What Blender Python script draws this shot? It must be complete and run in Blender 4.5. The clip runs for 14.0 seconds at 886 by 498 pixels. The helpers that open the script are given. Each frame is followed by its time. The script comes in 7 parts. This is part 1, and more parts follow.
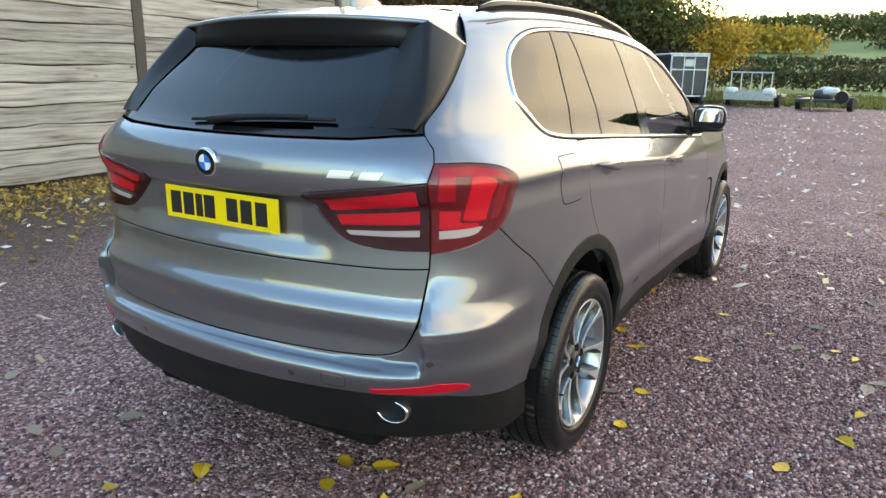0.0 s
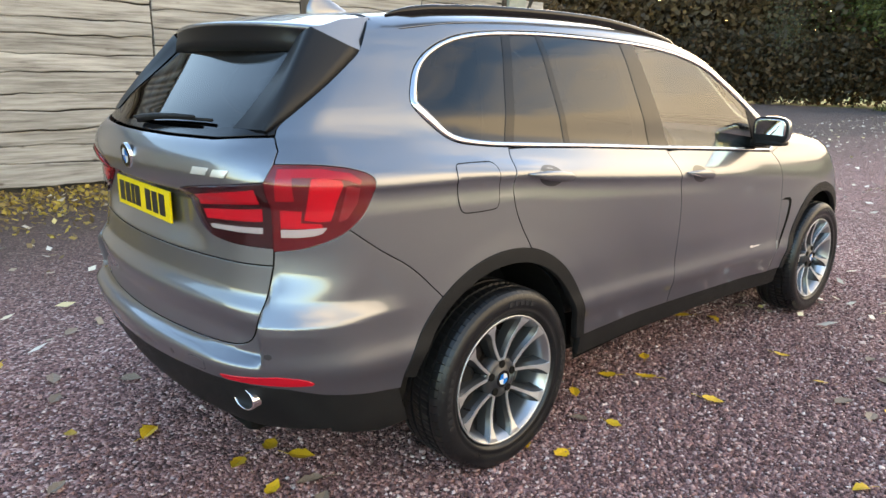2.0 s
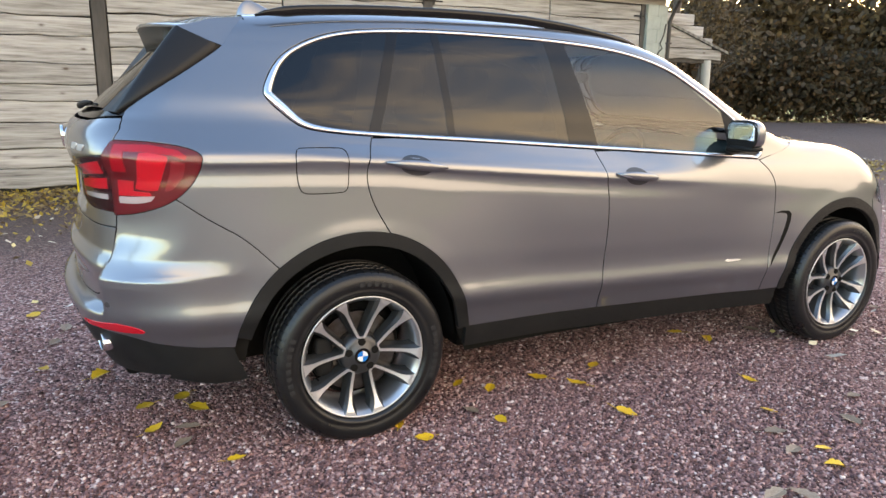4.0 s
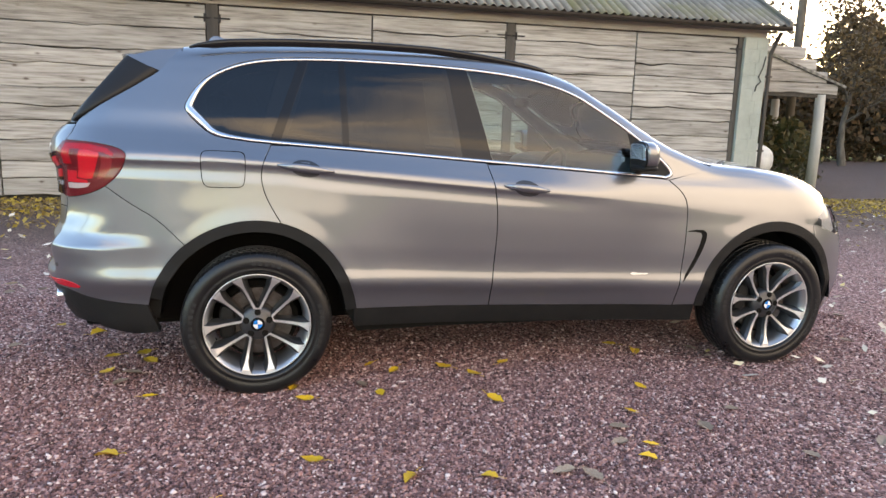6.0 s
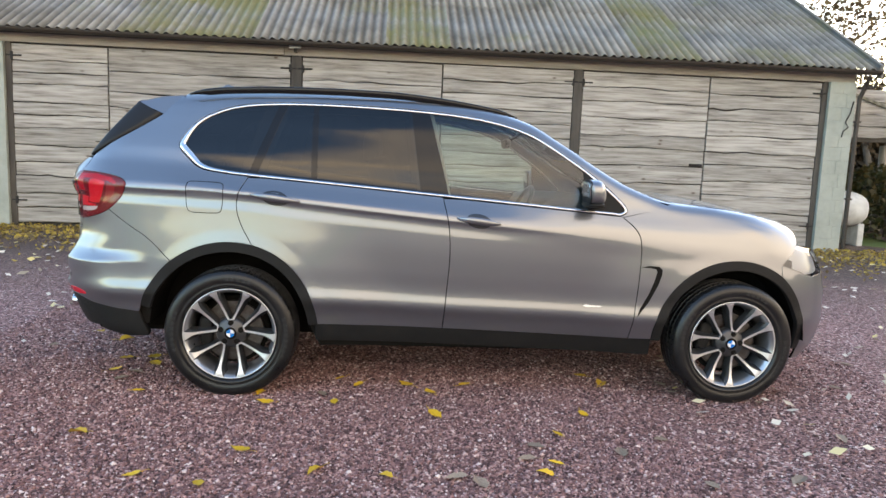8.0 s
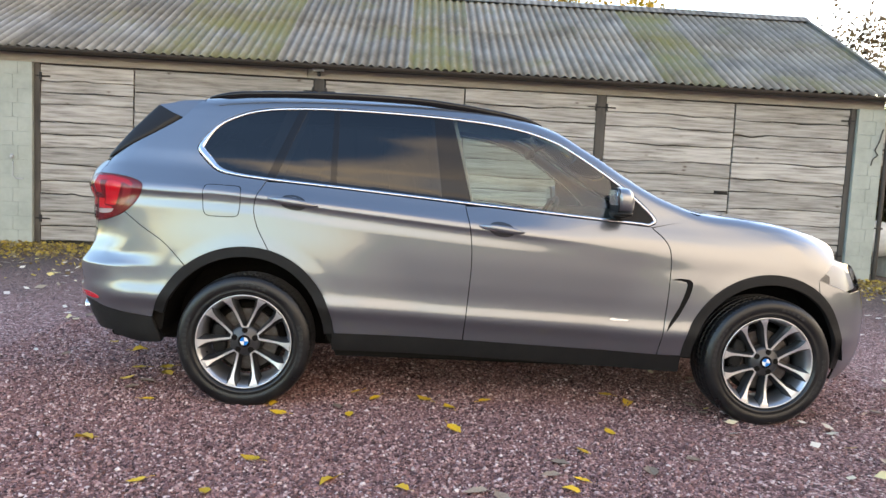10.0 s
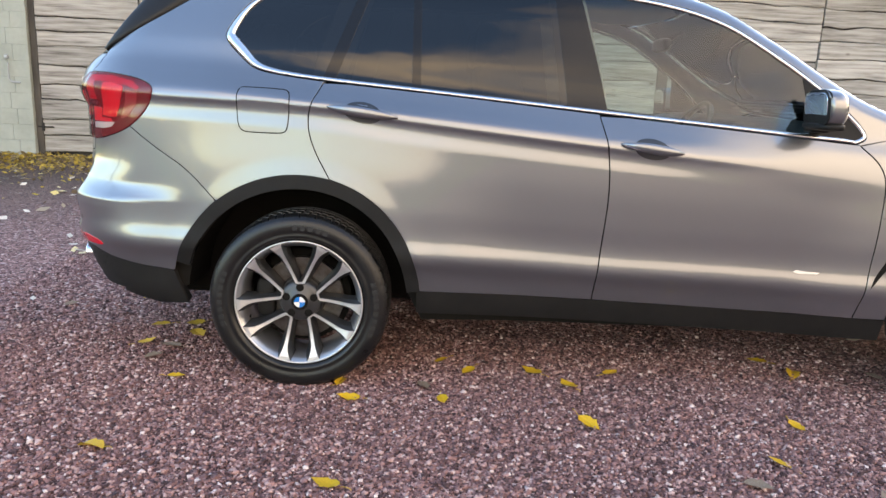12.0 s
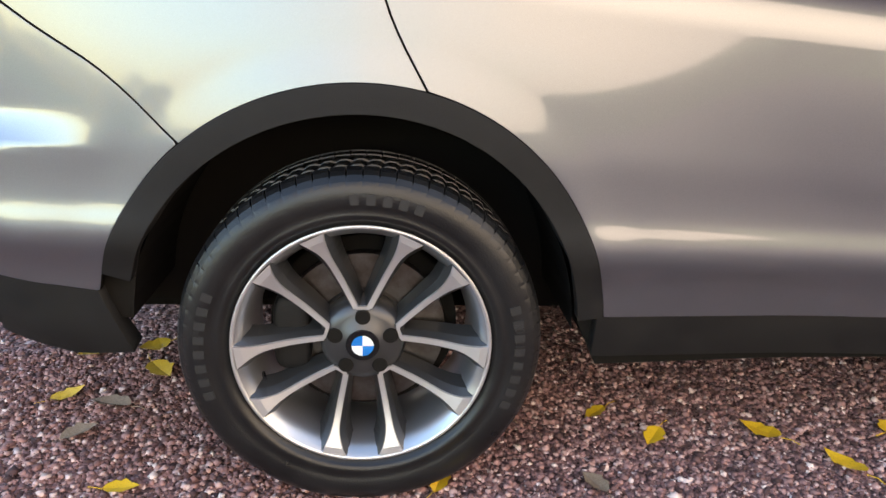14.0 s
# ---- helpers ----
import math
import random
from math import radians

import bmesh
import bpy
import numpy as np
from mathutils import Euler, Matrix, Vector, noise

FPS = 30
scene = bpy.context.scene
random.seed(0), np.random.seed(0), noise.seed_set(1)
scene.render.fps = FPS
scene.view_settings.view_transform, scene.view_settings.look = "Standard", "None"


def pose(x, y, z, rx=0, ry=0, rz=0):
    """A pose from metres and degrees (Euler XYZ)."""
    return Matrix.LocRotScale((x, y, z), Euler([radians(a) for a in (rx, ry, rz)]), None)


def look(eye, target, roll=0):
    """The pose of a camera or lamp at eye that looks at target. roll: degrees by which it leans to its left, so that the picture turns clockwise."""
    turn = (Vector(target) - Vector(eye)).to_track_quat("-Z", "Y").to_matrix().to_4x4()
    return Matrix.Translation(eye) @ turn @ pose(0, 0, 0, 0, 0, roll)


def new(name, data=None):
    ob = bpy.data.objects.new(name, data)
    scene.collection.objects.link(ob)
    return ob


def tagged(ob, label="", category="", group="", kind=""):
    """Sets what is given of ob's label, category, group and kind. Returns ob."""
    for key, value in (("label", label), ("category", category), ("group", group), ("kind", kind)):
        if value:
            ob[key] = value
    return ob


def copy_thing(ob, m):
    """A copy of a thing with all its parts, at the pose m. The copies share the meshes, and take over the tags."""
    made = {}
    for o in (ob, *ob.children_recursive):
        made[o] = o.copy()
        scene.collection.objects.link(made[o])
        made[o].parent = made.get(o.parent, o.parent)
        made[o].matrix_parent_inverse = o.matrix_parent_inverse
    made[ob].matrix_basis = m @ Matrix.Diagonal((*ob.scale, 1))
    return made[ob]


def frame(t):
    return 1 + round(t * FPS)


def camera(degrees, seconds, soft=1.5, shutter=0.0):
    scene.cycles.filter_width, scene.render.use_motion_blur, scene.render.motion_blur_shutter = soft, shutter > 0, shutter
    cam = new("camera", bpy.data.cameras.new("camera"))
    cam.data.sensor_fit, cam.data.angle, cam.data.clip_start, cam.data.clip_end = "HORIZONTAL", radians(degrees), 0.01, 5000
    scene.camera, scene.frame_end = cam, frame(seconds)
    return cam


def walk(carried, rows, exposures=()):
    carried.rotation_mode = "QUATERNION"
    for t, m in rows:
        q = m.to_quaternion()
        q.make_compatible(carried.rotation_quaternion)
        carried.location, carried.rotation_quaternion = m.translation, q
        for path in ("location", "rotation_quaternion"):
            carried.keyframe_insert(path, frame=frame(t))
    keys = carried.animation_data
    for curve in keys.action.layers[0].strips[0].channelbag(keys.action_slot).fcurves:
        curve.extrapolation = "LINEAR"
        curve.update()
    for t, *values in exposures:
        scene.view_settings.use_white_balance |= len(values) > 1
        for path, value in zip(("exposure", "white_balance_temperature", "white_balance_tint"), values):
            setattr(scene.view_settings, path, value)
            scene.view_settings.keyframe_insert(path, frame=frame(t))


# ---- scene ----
cam = camera(63.9, 14.0)
PATH = [
    (0, (-2.592, -1.806, 1.517), (-0.926, -0.82, 1.016), 0.9),
    (0.5, (-2.392, -2.003, 1.522), (-0.81, -0.887, 1.023), 0.9),
    (1, (-2.282, -2.274, 1.517), (-0.789, -1.04, 1.02), 1.0),
    (1.5, (-2.149, -2.49, 1.529), (-0.747, -1.152, 1.033), 1.0),
    (2, (-1.893, -2.65, 1.534), (-0.595, -1.213, 1.036), 1.0),
    (2.5, (-1.683, -2.842, 1.517), (-0.497, -1.307, 1.031), 1.0),
    (3, (-1.511, -3.088, 1.515), (-0.429, -1.476, 1.033), 1.1),
    (3.5, (-1.241, -3.285, 1.487), (-0.266, -1.605, 1.007), 1.0),
    (3.7, (-1.112, -3.37, 1.475), (-0.182, -1.663, 1.003), 1.0),
    (6, (0.065, -4.428, 1.423), (0.538, -2.522, 1.045), 1.8),
    (6.5, (0.298, -4.538, 1.413), (0.678, -2.606, 1.058), 1.9),
    (7, (0.552, -4.642, 1.401), (0.833, -2.69, 1.068), 2.0),
    (7.5, (0.753, -4.807, 1.386), (0.95, -2.84, 1.08), 2.2),
    (8, (0.897, -4.912, 1.418), (1.041, -2.935, 1.151), 2.3),
    (8.2, (0.934, -4.905, 1.42), (1.064, -2.924, 1.179), 2.3),
    (10.5, (0.859, -4.695, 1.247), (0.943, -2.705, 1.069), 2.9),
    (11, (0.779, -4.383, 1.262), (0.863, -2.402, 0.998), 2.8),
    (11.5, (0.63, -4.052, 1.264), (0.703, -2.089, 0.89), 2.8),
    (12, (0.495, -3.715, 1.244), (0.552, -1.766, 0.8), 2.7),
    (12.5, (0.364, -3.281, 1.232), (0.417, -1.341, 0.747), 2.7),
    (13, (0.214, -2.895, 1.175), (0.259, -0.966, 0.649), 2.6),
    (13.5, (0.096, -2.539, 1.096), (0.186, -0.625, 0.522), 2.6),
    (14, (0.049, -2.22, 1.023), (0.204, -0.337, 0.366), 2.1),
]
EXPOSURES = [(0, 2.58, 7350, 9), (2, 2.66, 7600, 13), (3.5, 2.7, 7600, 16), (6, 2.58, 7500, 19), (8, 2.5, 7150, 16), (11, 2.58, 7100, 18), (12, 2.65, 7400, 19), (14, 2.9, 7500, 19)]
walk(cam, [(t, look(eye, target, roll)) for t, eye, target, roll in PATH], EXPOSURES)

# ---- world and sun ----
SUN = Vector((0.863, 0.497, 0.084)).normalized()
world = bpy.data.worlds.new("sky")
scene.world = world
world.use_nodes = True
wn, wl = world.node_tree.nodes, world.node_tree.links
wn.clear()
w_out = wn.new("ShaderNodeOutputWorld")
w_bg = wn.new("ShaderNodeBackground")
w_sky = wn.new("ShaderNodeTexSky")
w_sky.sky_type = "NISHITA"
w_sky.sun_disc = False
w_sky.sun_elevation = math.asin(SUN.z)
w_sky.sun_rotation = math.atan2(SUN.x, SUN.y)
w_sky.air_density, w_sky.dust_density, w_sky.ozone_density = 1.0, 0.8, 1.3
w_geo = wn.new("ShaderNodeTexCoord")
w_map = wn.new("ShaderNodeMapping")
w_map.inputs["Scale"].default_value = (1.0, 1.0, 1.6)
w_map.inputs["Location"].default_value = (-10.5, 1.5, -12.2)
w_noise = wn.new("ShaderNodeTexNoise")
w_noise.inputs["Scale"].default_value = 1.3
w_noise.inputs["Detail"].default_value = 7.0
w_noise.inputs["Roughness"].default_value = 0.55
w_ramp = wn.new("ShaderNodeValToRGB")
w_ramp.color_ramp.elements[0].position, w_ramp.color_ramp.elements[1].position = 0.416, 0.650
# clouds: creamy towards the horizon, grey-blue overhead
w_sep = wn.new("ShaderNodeSeparateXYZ")
w_high = wn.new("ShaderNodeValToRGB")
for e, (p, c) in zip([w_high.color_ramp.elements[0], w_high.color_ramp.elements[1], w_high.color_ramp.elements.new(0.30), w_high.color_ramp.elements.new(0.70)],
                     [(0.0, (2.8, 2.5, 2.15, 1)), (1.0, (1.6, 1.9, 2.3, 1)), (0.30, (4.6, 3.95, 2.95, 1)), (0.70, (5.0, 4.2, 3.0, 1))]):
    e.position, e.color = p, c
w_mix = wn.new("ShaderNodeMix")
w_mix.data_type = "RGBA"
wl.new(w_geo.outputs["Generated"], w_map.inputs[0])
wl.new(w_map.outputs[0], w_noise.inputs["Vector"])
# cloud is denser towards the horizon and to the south-east, and thins out overhead
w_less = wn.new("ShaderNodeVectorMath")
w_less.operation = "DOT_PRODUCT"
w_less.inputs[1].default_value = (0.19, -0.17, -0.27)
w_more = wn.new("ShaderNodeMath")
wl.new(w_geo.outputs["Generated"], w_less.inputs[0])
wl.new(w_noise.outputs["Fac"], w_more.inputs[0])
wl.new(w_less.outputs["Value"], w_more.inputs[1])
wl.new(w_more.outputs[0], w_ramp.inputs[0])
wl.new(w_geo.outputs["Generated"], w_sep.inputs[0])
wl.new(w_sep.outputs["Z"], w_high.inputs[0])
wl.new(w_ramp.outputs[0], w_mix.inputs[0])
w_clear = wn.new("ShaderNodeMix")
w_clear.data_type, w_clear.blend_type = "RGBA", "MULTIPLY"
w_clear.inputs[0].default_value = 1.0
w_clear.inputs[7].default_value = (1.3, 1.45, 1.72, 1)
wl.new(w_sky.outputs[0], w_clear.inputs[6])
wl.new(w_clear.outputs[2], w_mix.inputs[6])
wl.new(w_high.outputs[0], w_mix.inputs[7])
wl.new(w_mix.outputs[2], w_bg.inputs[0])
w_bg.inputs[1].default_value = 0.15
wl.new(w_bg.outputs[0], w_out.inputs[0])

sun = new("sun", bpy.data.lights.new("sun", "SUN"))
sun.data.energy, sun.data.angle, sun.data.color = 0.3, radians(2.5), (1.0, 0.74, 0.46)
sun.matrix_world = look((20, 12, 6), tuple(Vector((20, 12, 6)) - SUN))

# ---- materials ----


def mat(name, color, rough=0.6, metal=0.0, **more):
    m = bpy.data.materials.new(name)
    m.use_nodes = True
    b = m.node_tree.nodes["Principled BSDF"]
    b.inputs["Base Color"].default_value = (*color, 1)
    b.inputs["Roughness"].default_value = rough
    b.inputs["Metallic"].default_value = metal
    for key, value in more.items():
        b.inputs[key.replace("_", " ").title().replace("Ior", "IOR")].default_value = value
    return m


def varied(m, stops, scale=5.0, detail=6.0, stretch=(1, 1, 1), bump=0.0, bump_scale=None, coords="Object", random=None, rough=None):
    """Colour from noise through a ramp, with optional bump, per-object or per-island value shift and roughness range."""
    t = m.node_tree
    n, l = t.nodes, t.links
    b = n["Principled BSDF"]
    tc, mp, nz, rp = n.new("ShaderNodeTexCoord"), n.new("ShaderNodeMapping"), n.new("ShaderNodeTexNoise"), n.new("ShaderNodeValToRGB")
    mp.inputs["Scale"].default_value = stretch
    nz.inputs["Scale"].default_value, nz.inputs["Detail"].default_value = scale, detail
    nz.inputs["Roughness"].default_value = 0.62
    l.new(tc.outputs[coords], mp.inputs[0])
    l.new(mp.outputs[0], nz.inputs["Vector"])
    l.new(nz.outputs["Fac"], rp.inputs[0])
    el = rp.color_ramp.elements
    while len(el) < len(stops):
        el.new(0.5)
    for e, (p, c) in zip(el, stops):
        e.position, e.color = p, (*c, 1)
    color = rp.outputs[0]
    if random:
        source, low, high = random
        info = n.new("ShaderNodeObjectInfo" if source == "object" else "ShaderNodeNewGeometry")
        rr = n.new("ShaderNodeMapRange")
        rr.inputs["To Min"].default_value, rr.inputs["To Max"].default_value = low, high
        l.new(info.outputs["Random" if source == "object" else "Random Per Island"], rr.inputs["Value"])
        hv = n.new("ShaderNodeHueSaturation")
        l.new(rr.outputs[0], hv.inputs["Value"])
        l.new(color, hv.inputs["Color"])
        color = hv.outputs[0]
        if source == "object":
            off = n.new("ShaderNodeVectorMath")
            l.new(info.outputs["Random"], off.inputs[1])
            off.operation = "MULTIPLY_ADD"
            off.inputs[0].default_value = (37.0, 17.0, 23.0)
            l.new(info.outputs["Random"], off.inputs[1])
            l.new(tc.outputs[coords], off.inputs[2])
            l.new(off.outputs[0], mp.inputs[0])
    l.new(color, b.inputs["Base Color"])
    if rough:
        rm = n.new("ShaderNodeMapRange")
        rm.inputs["To Min"].default_value, rm.inputs["To Max"].default_value = rough
        l.new(nz.outputs["Fac"], rm.inputs["Value"])
        l.new(rm.outputs[0], b.inputs["Roughness"])
    if bump:
        bp, nb = n.new("ShaderNodeBump"), n.new("ShaderNodeTexNoise")
        nb.inputs["Scale"].default_value, nb.inputs["Detail"].default_value = bump_scale or scale * 4, 5.0
        l.new(mp.outputs[0], nb.inputs["Vector"])
        bp.inputs["Strength"].default_value, bp.inputs["Distance"].default_value = min(1.0, bump), 0.004 * max(1.0, bump)
        l.new(nb.outputs["Fac"], bp.inputs["Height"])
        l.new(bp.outputs[0], b.inputs["Normal"])
    return m


PAINT = mat("grey_metallic_paint", (0.19, 0.203, 0.225), 0.34, 0.90, coat_weight=1.0, coat_roughness=0.05, coat_ior=1.8)
varied(PAINT, [(0.3, (0.172, 0.184, 0.206)), (0.7, (0.204, 0.217, 0.240))], 900.0, 2.0)
SATIN = mat("satin_black_plastic", (0.014, 0.014, 0.015), 0.55, specular_ior_level=0.25)
varied(SATIN, [(0.3, (0.006, 0.006, 0.0065)), (0.75, (0.012, 0.0115, 0.011))], 14.0, 8.0, bump=0.25, bump_scale=700.0, rough=(0.42, 0.68))
GLOSSBLACK = mat("gloss_black_trim", (0.008, 0.008, 0.009), 0.12, specular_ior_level=0.35)
BLADE = mat("smooth_black_plastic", (0.012, 0.012, 0.013), 0.38, specular_ior_level=0.25)
CUP = mat("shaded_handle_cup", (0.05, 0.052, 0.056), 0.3, 0.7, coat_weight=0.6)
HUBGREY = mat("dark_hub_paint", (0.075, 0.076, 0.08), 0.36, 0.7)
DARK = mat("dark_cavity", (0.012, 0.011, 0.010), 0.9, specular_ior_level=0.05)
CHROME = mat("satin_chrome", (0.80, 0.81, 0.83), 0.16, 1.0)
ALLOY = mat("machined_alloy", (0.66, 0.66, 0.67), 0.40, 0.85)
ALLOYDARK = mat("grey_painted_alloy", (0.085, 0.088, 0.093), 0.36, 0.75, coat_weight=0.5)
BARREL = mat("grey_wheel_barrel", (0.40, 0.41, 0.43), 0.28, 0.85, coat_weight=0.5)
BOWL = mat("silvered_lamp_bowl", (0.78, 0.80, 0.82), 0.45, 0.5)
RUBBER = mat("tyre_rubber", (0.008, 0.008, 0.009), 0.45, specular_ior_level=0.45)
varied(RUBBER, [(0.3, (0.005, 0.005, 0.0055)), (0.72, (0.013, 0.013, 0.0135))], 7.0, 9.0, bump=0.15, bump_scale=300.0, rough=(0.16, 0.50))
RUBBERMARK = mat("raised_rubber_marking", (0.016, 0.016, 0.017), 0.5)
STEEL = mat("worn_brake_steel", (0.30, 0.29, 0.28), 0.38, 1.0)
varied(STEEL, [(0.35, (0.15, 0.145, 0.14)), (0.7, (0.07, 0.05, 0.04))], 18.0)
REDLENS = mat("red_lamp_lens", (0.52, 0.006, 0.018), 0.12, coat_weight=0.5, coat_roughness=0.03, specular_ior_level=0.3)
LAMPBASE = mat("deep_red_lamp_body", (0.16, 0.006, 0.011), 0.25, coat_weight=0.4)
DARKLENS = mat("smoked_red_lamp_lens", (0.028, 0.003, 0.004), 0.05, coat_weight=1.0, coat_roughness=0.01)
REDBAR = mat("bright_red_light_guide", (0.75, 0.010, 0.030), 0.35, coat_weight=0.25, coat_roughness=0.08, specular_ior_level=0.2)
DIMRED = mat("dim_red_lamp_cell", (0.30, 0.008, 0.018), 0.35, coat_weight=0.3)
WHITEBAR = mat("white_lamp_strip", (0.62, 0.61, 0.60), 0.2, coat_weight=1.0)
YELLOW = mat("yellow_plate", (0.86, 0.60, 0.0), 0.35, coat_weight=0.3)
INK = mat("black_plate_ink", (0.01, 0.01, 0.01), 0.4)
BLUE = mat("blue_enamel", (0.0, 0.17, 0.55), 0.15, coat_weight=1.0)
WHITE = mat("white_enamel", (0.8, 0.8, 0.8), 0.15, coat_weight=1.0)
LEATHER = mat("dark_seat_leather", (0.03, 0.03, 0.032), 0.5)
varied(LEATHER, [(0.3, (0.022, 0.022, 0.024)), (0.7, (0.045, 0.044, 0.044))], 30.0, bump=0.4, bump_scale=220.0)
TRIM = mat("grey_cabin_trim", (0.30, 0.29, 0.27), 0.8)
varied(TRIM, [(0.3, (0.27, 0.26, 0.245)), (0.7, (0.34, 0.33, 0.31))], 120.0)
MIRROR = mat("mirror_glass", (0.85, 0.87, 0.9), 0.02, 1.0)


def glass_mat(name, color, rough=0.0, ior=1.72):
    m = bpy.data.materials.new(name)
    m.use_nodes = True
    n, l = m.node_tree.nodes, m.node_tree.links
    n.clear()
    o, t, g, f, x = (n.new("ShaderNode" + k) for k in ("OutputMaterial", "BsdfTransparent", "BsdfGlossy", "Fresnel", "MixShader"))
    t.inputs[0].default_value = (*color, 1)
    g.inputs["Roughness"].default_value = rough
    f.inputs["IOR"].default_value = ior
    l.new(f.outputs[0], x.inputs[0])
    l.new(t.outputs[0], x.inputs[1])
    l.new(g.outputs[0], x.inputs[2])
    l.new(x.outputs[0], o.inputs[0])
    return m


CLEAR = glass_mat("clear_car_glass", (0.62, 0.74, 0.71), 0.0, 1.8)
PRIVACY = glass_mat("privacy_car_glass", (0.045, 0.043, 0.042), 0.0, 1.66)
LENS = glass_mat("smoked_lamp_cover", (0.95, 0.86, 0.86), 0.0, 1.45)
LAMPGLASS = glass_mat("clear_lamp_glass", (0.9, 0.92, 0.95))

WOOD = mat("weathered_grey_board", (0.4, 0.37, 0.33), 0.85)
varied(WOOD, [(0.28, (0.09, 0.078, 0.069)), (0.41, (0.265, 0.247, 0.226)), (0.55, (0.395, 0.375, 0.348)), (0.78, (0.55, 0.53, 0.498))], 2.6, 12.0, (0.55, 6.0, 9.0), bump=1.0, bump_scale=9.0, random=("object", 0.82, 1.12))


def knots(m):
    """Sparse dark oval knots along the boards."""
    n, l = m.node_tree.nodes, m.node_tree.links
    b = n["Principled BSDF"]
    base = b.inputs["Base Color"].links[0].from_socket
    src = [x for x in n if x.bl_idname == "ShaderNodeMapping"][0].inputs[0].links[0].from_socket
    mp, vo, rp, mx = n.new("ShaderNodeMapping"), n.new("ShaderNodeTexVoronoi"), n.new("ShaderNodeValToRGB"), n.new("ShaderNodeMix")
    mp.inputs["Scale"].default_value = (2.3, 0.02, 4.6)
    vo.inputs["Scale"].default_value = 1.0
    el = rp.color_ramp.elements
    el[0].position, el[0].color = 0.045, (0.85, 0.85, 0.85, 1)
    el[1].position, el[1].color = 0.13, (0, 0, 0, 1)
    el.new(0.075).color = (0.35, 0.35, 0.35, 1)
    mx.data_type = "RGBA"
    mx.inputs[7].default_value = (0.075, 0.048, 0.034, 1)
    l.new(src, mp.inputs[0])
    l.new(mp.outputs[0], vo.inputs["Vector"])
    l.new(vo.outputs["Distance"], rp.inputs[0])
    l.new(rp.outputs[0], mx.inputs[0])
    l.new(base, mx.inputs[6])
    l.new(mx.outputs[2], b.inputs["Base Color"])


knots(WOOD)
LINTEL = mat("weathered_lintel_timber", (0.35, 0.31, 0.26), 0.85)
varied(LINTEL, [(0.25, (0.24, 0.205, 0.17)), (0.5, (0.42, 0.37, 0.315)), (0.8, (0.52, 0.47, 0.41))], 2.2, 9.0, (0.5, 5.0, 8.0), bump=0.8, bump_scale=9.0)
def sheet_mat(name, moss):
    """Corrugated cement sheet: grey-brown, shading of the corrugation painted in, patches of moss (share of the
    surface).
    """
    m = mat(name, (0.15, 0.145, 0.13), 0.92)
    varied(m, [(0.25, (0.115, 0.108, 0.096)), (0.48, (0.205, 0.196, 0.176)), (0.66, (0.265, 0.257, 0.236)), (0.85, (0.175, 0.166, 0.138))], 1.6, 12.0, (1, 1, 1), bump=0.6, bump_scale=40.0, random=("object", 0.85, 1.15))
    n, l = m.node_tree.nodes, m.node_tree.links
    b = n["Principled BSDF"]
    base = b.inputs["Base Color"].links[0].from_socket
    # cosine at the sheet's pitch paints shade into valleys and light onto crests
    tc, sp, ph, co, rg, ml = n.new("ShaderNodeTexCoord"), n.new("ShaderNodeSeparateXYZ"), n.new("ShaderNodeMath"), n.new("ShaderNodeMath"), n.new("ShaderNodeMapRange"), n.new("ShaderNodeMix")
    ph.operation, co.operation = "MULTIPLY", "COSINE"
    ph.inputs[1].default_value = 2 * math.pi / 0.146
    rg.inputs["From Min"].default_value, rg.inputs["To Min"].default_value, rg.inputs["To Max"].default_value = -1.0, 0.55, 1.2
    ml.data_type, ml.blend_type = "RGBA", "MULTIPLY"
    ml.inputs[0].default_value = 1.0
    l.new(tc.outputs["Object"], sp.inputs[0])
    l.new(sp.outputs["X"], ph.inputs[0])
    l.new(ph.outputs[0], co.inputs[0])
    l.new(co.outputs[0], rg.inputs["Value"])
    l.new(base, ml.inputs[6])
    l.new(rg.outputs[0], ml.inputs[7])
    g, nz, rp, mx = n.new("ShaderNodeNewGeometry"), n.new("ShaderNodeTexNoise"), n.new("ShaderNodeValToRGB"), n.new("ShaderNodeMix")
    nz.inputs["Scale"].default_value, nz.inputs["Detail"].default_value, nz.inputs["Roughness"].default_value = 1.1, 10.0, 0.65
    rp.color_ramp.elements[0].position, rp.color_ramp.elements[1].position = 0.66 - 0.36 * moss, 0.86 - 0.30 * moss
    rp.color_ramp.elements[1].color = (0.8, 0.8, 0.8, 1)
    mx.data_type = "RGBA"
    mx.inputs[7].default_value = (0.165, 0.165, 0.062, 1)
    l.new(g.outputs["Position"], nz.inputs["Vector"])
    l.new(nz.outputs["Fac"], rp.inputs[0])
    l.new(rp.outputs[0], mx.inputs[0])
    l.new(ml.outputs[2], mx.inputs[6])
    l.new(mx.outputs[2], b.inputs["Base Color"])
    return m


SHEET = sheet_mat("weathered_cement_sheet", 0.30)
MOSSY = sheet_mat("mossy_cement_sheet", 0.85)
GUTTER = mat("dark_brown_gutter", (0.035, 0.027, 0.022), 0.5)
BARK = mat("grey_brown_bark", (0.12, 0.10, 0.08), 0.9)
varied(BARK, [(0.3, (0.06, 0.05, 0.04)), (0.7, (0.17, 0.145, 0.115))], 8.0, 8.0, (1, 1, 0.3), bump=1.0)
POSTWOOD = mat("pale_round_post", (0.40, 0.38, 0.33), 0.85)
varied(POSTWOOD, [(0.3, (0.27, 0.25, 0.22)), (0.7, (0.46, 0.44, 0.39))], 5.0, 8.0, (1, 1, 0.15), bump=0.6)


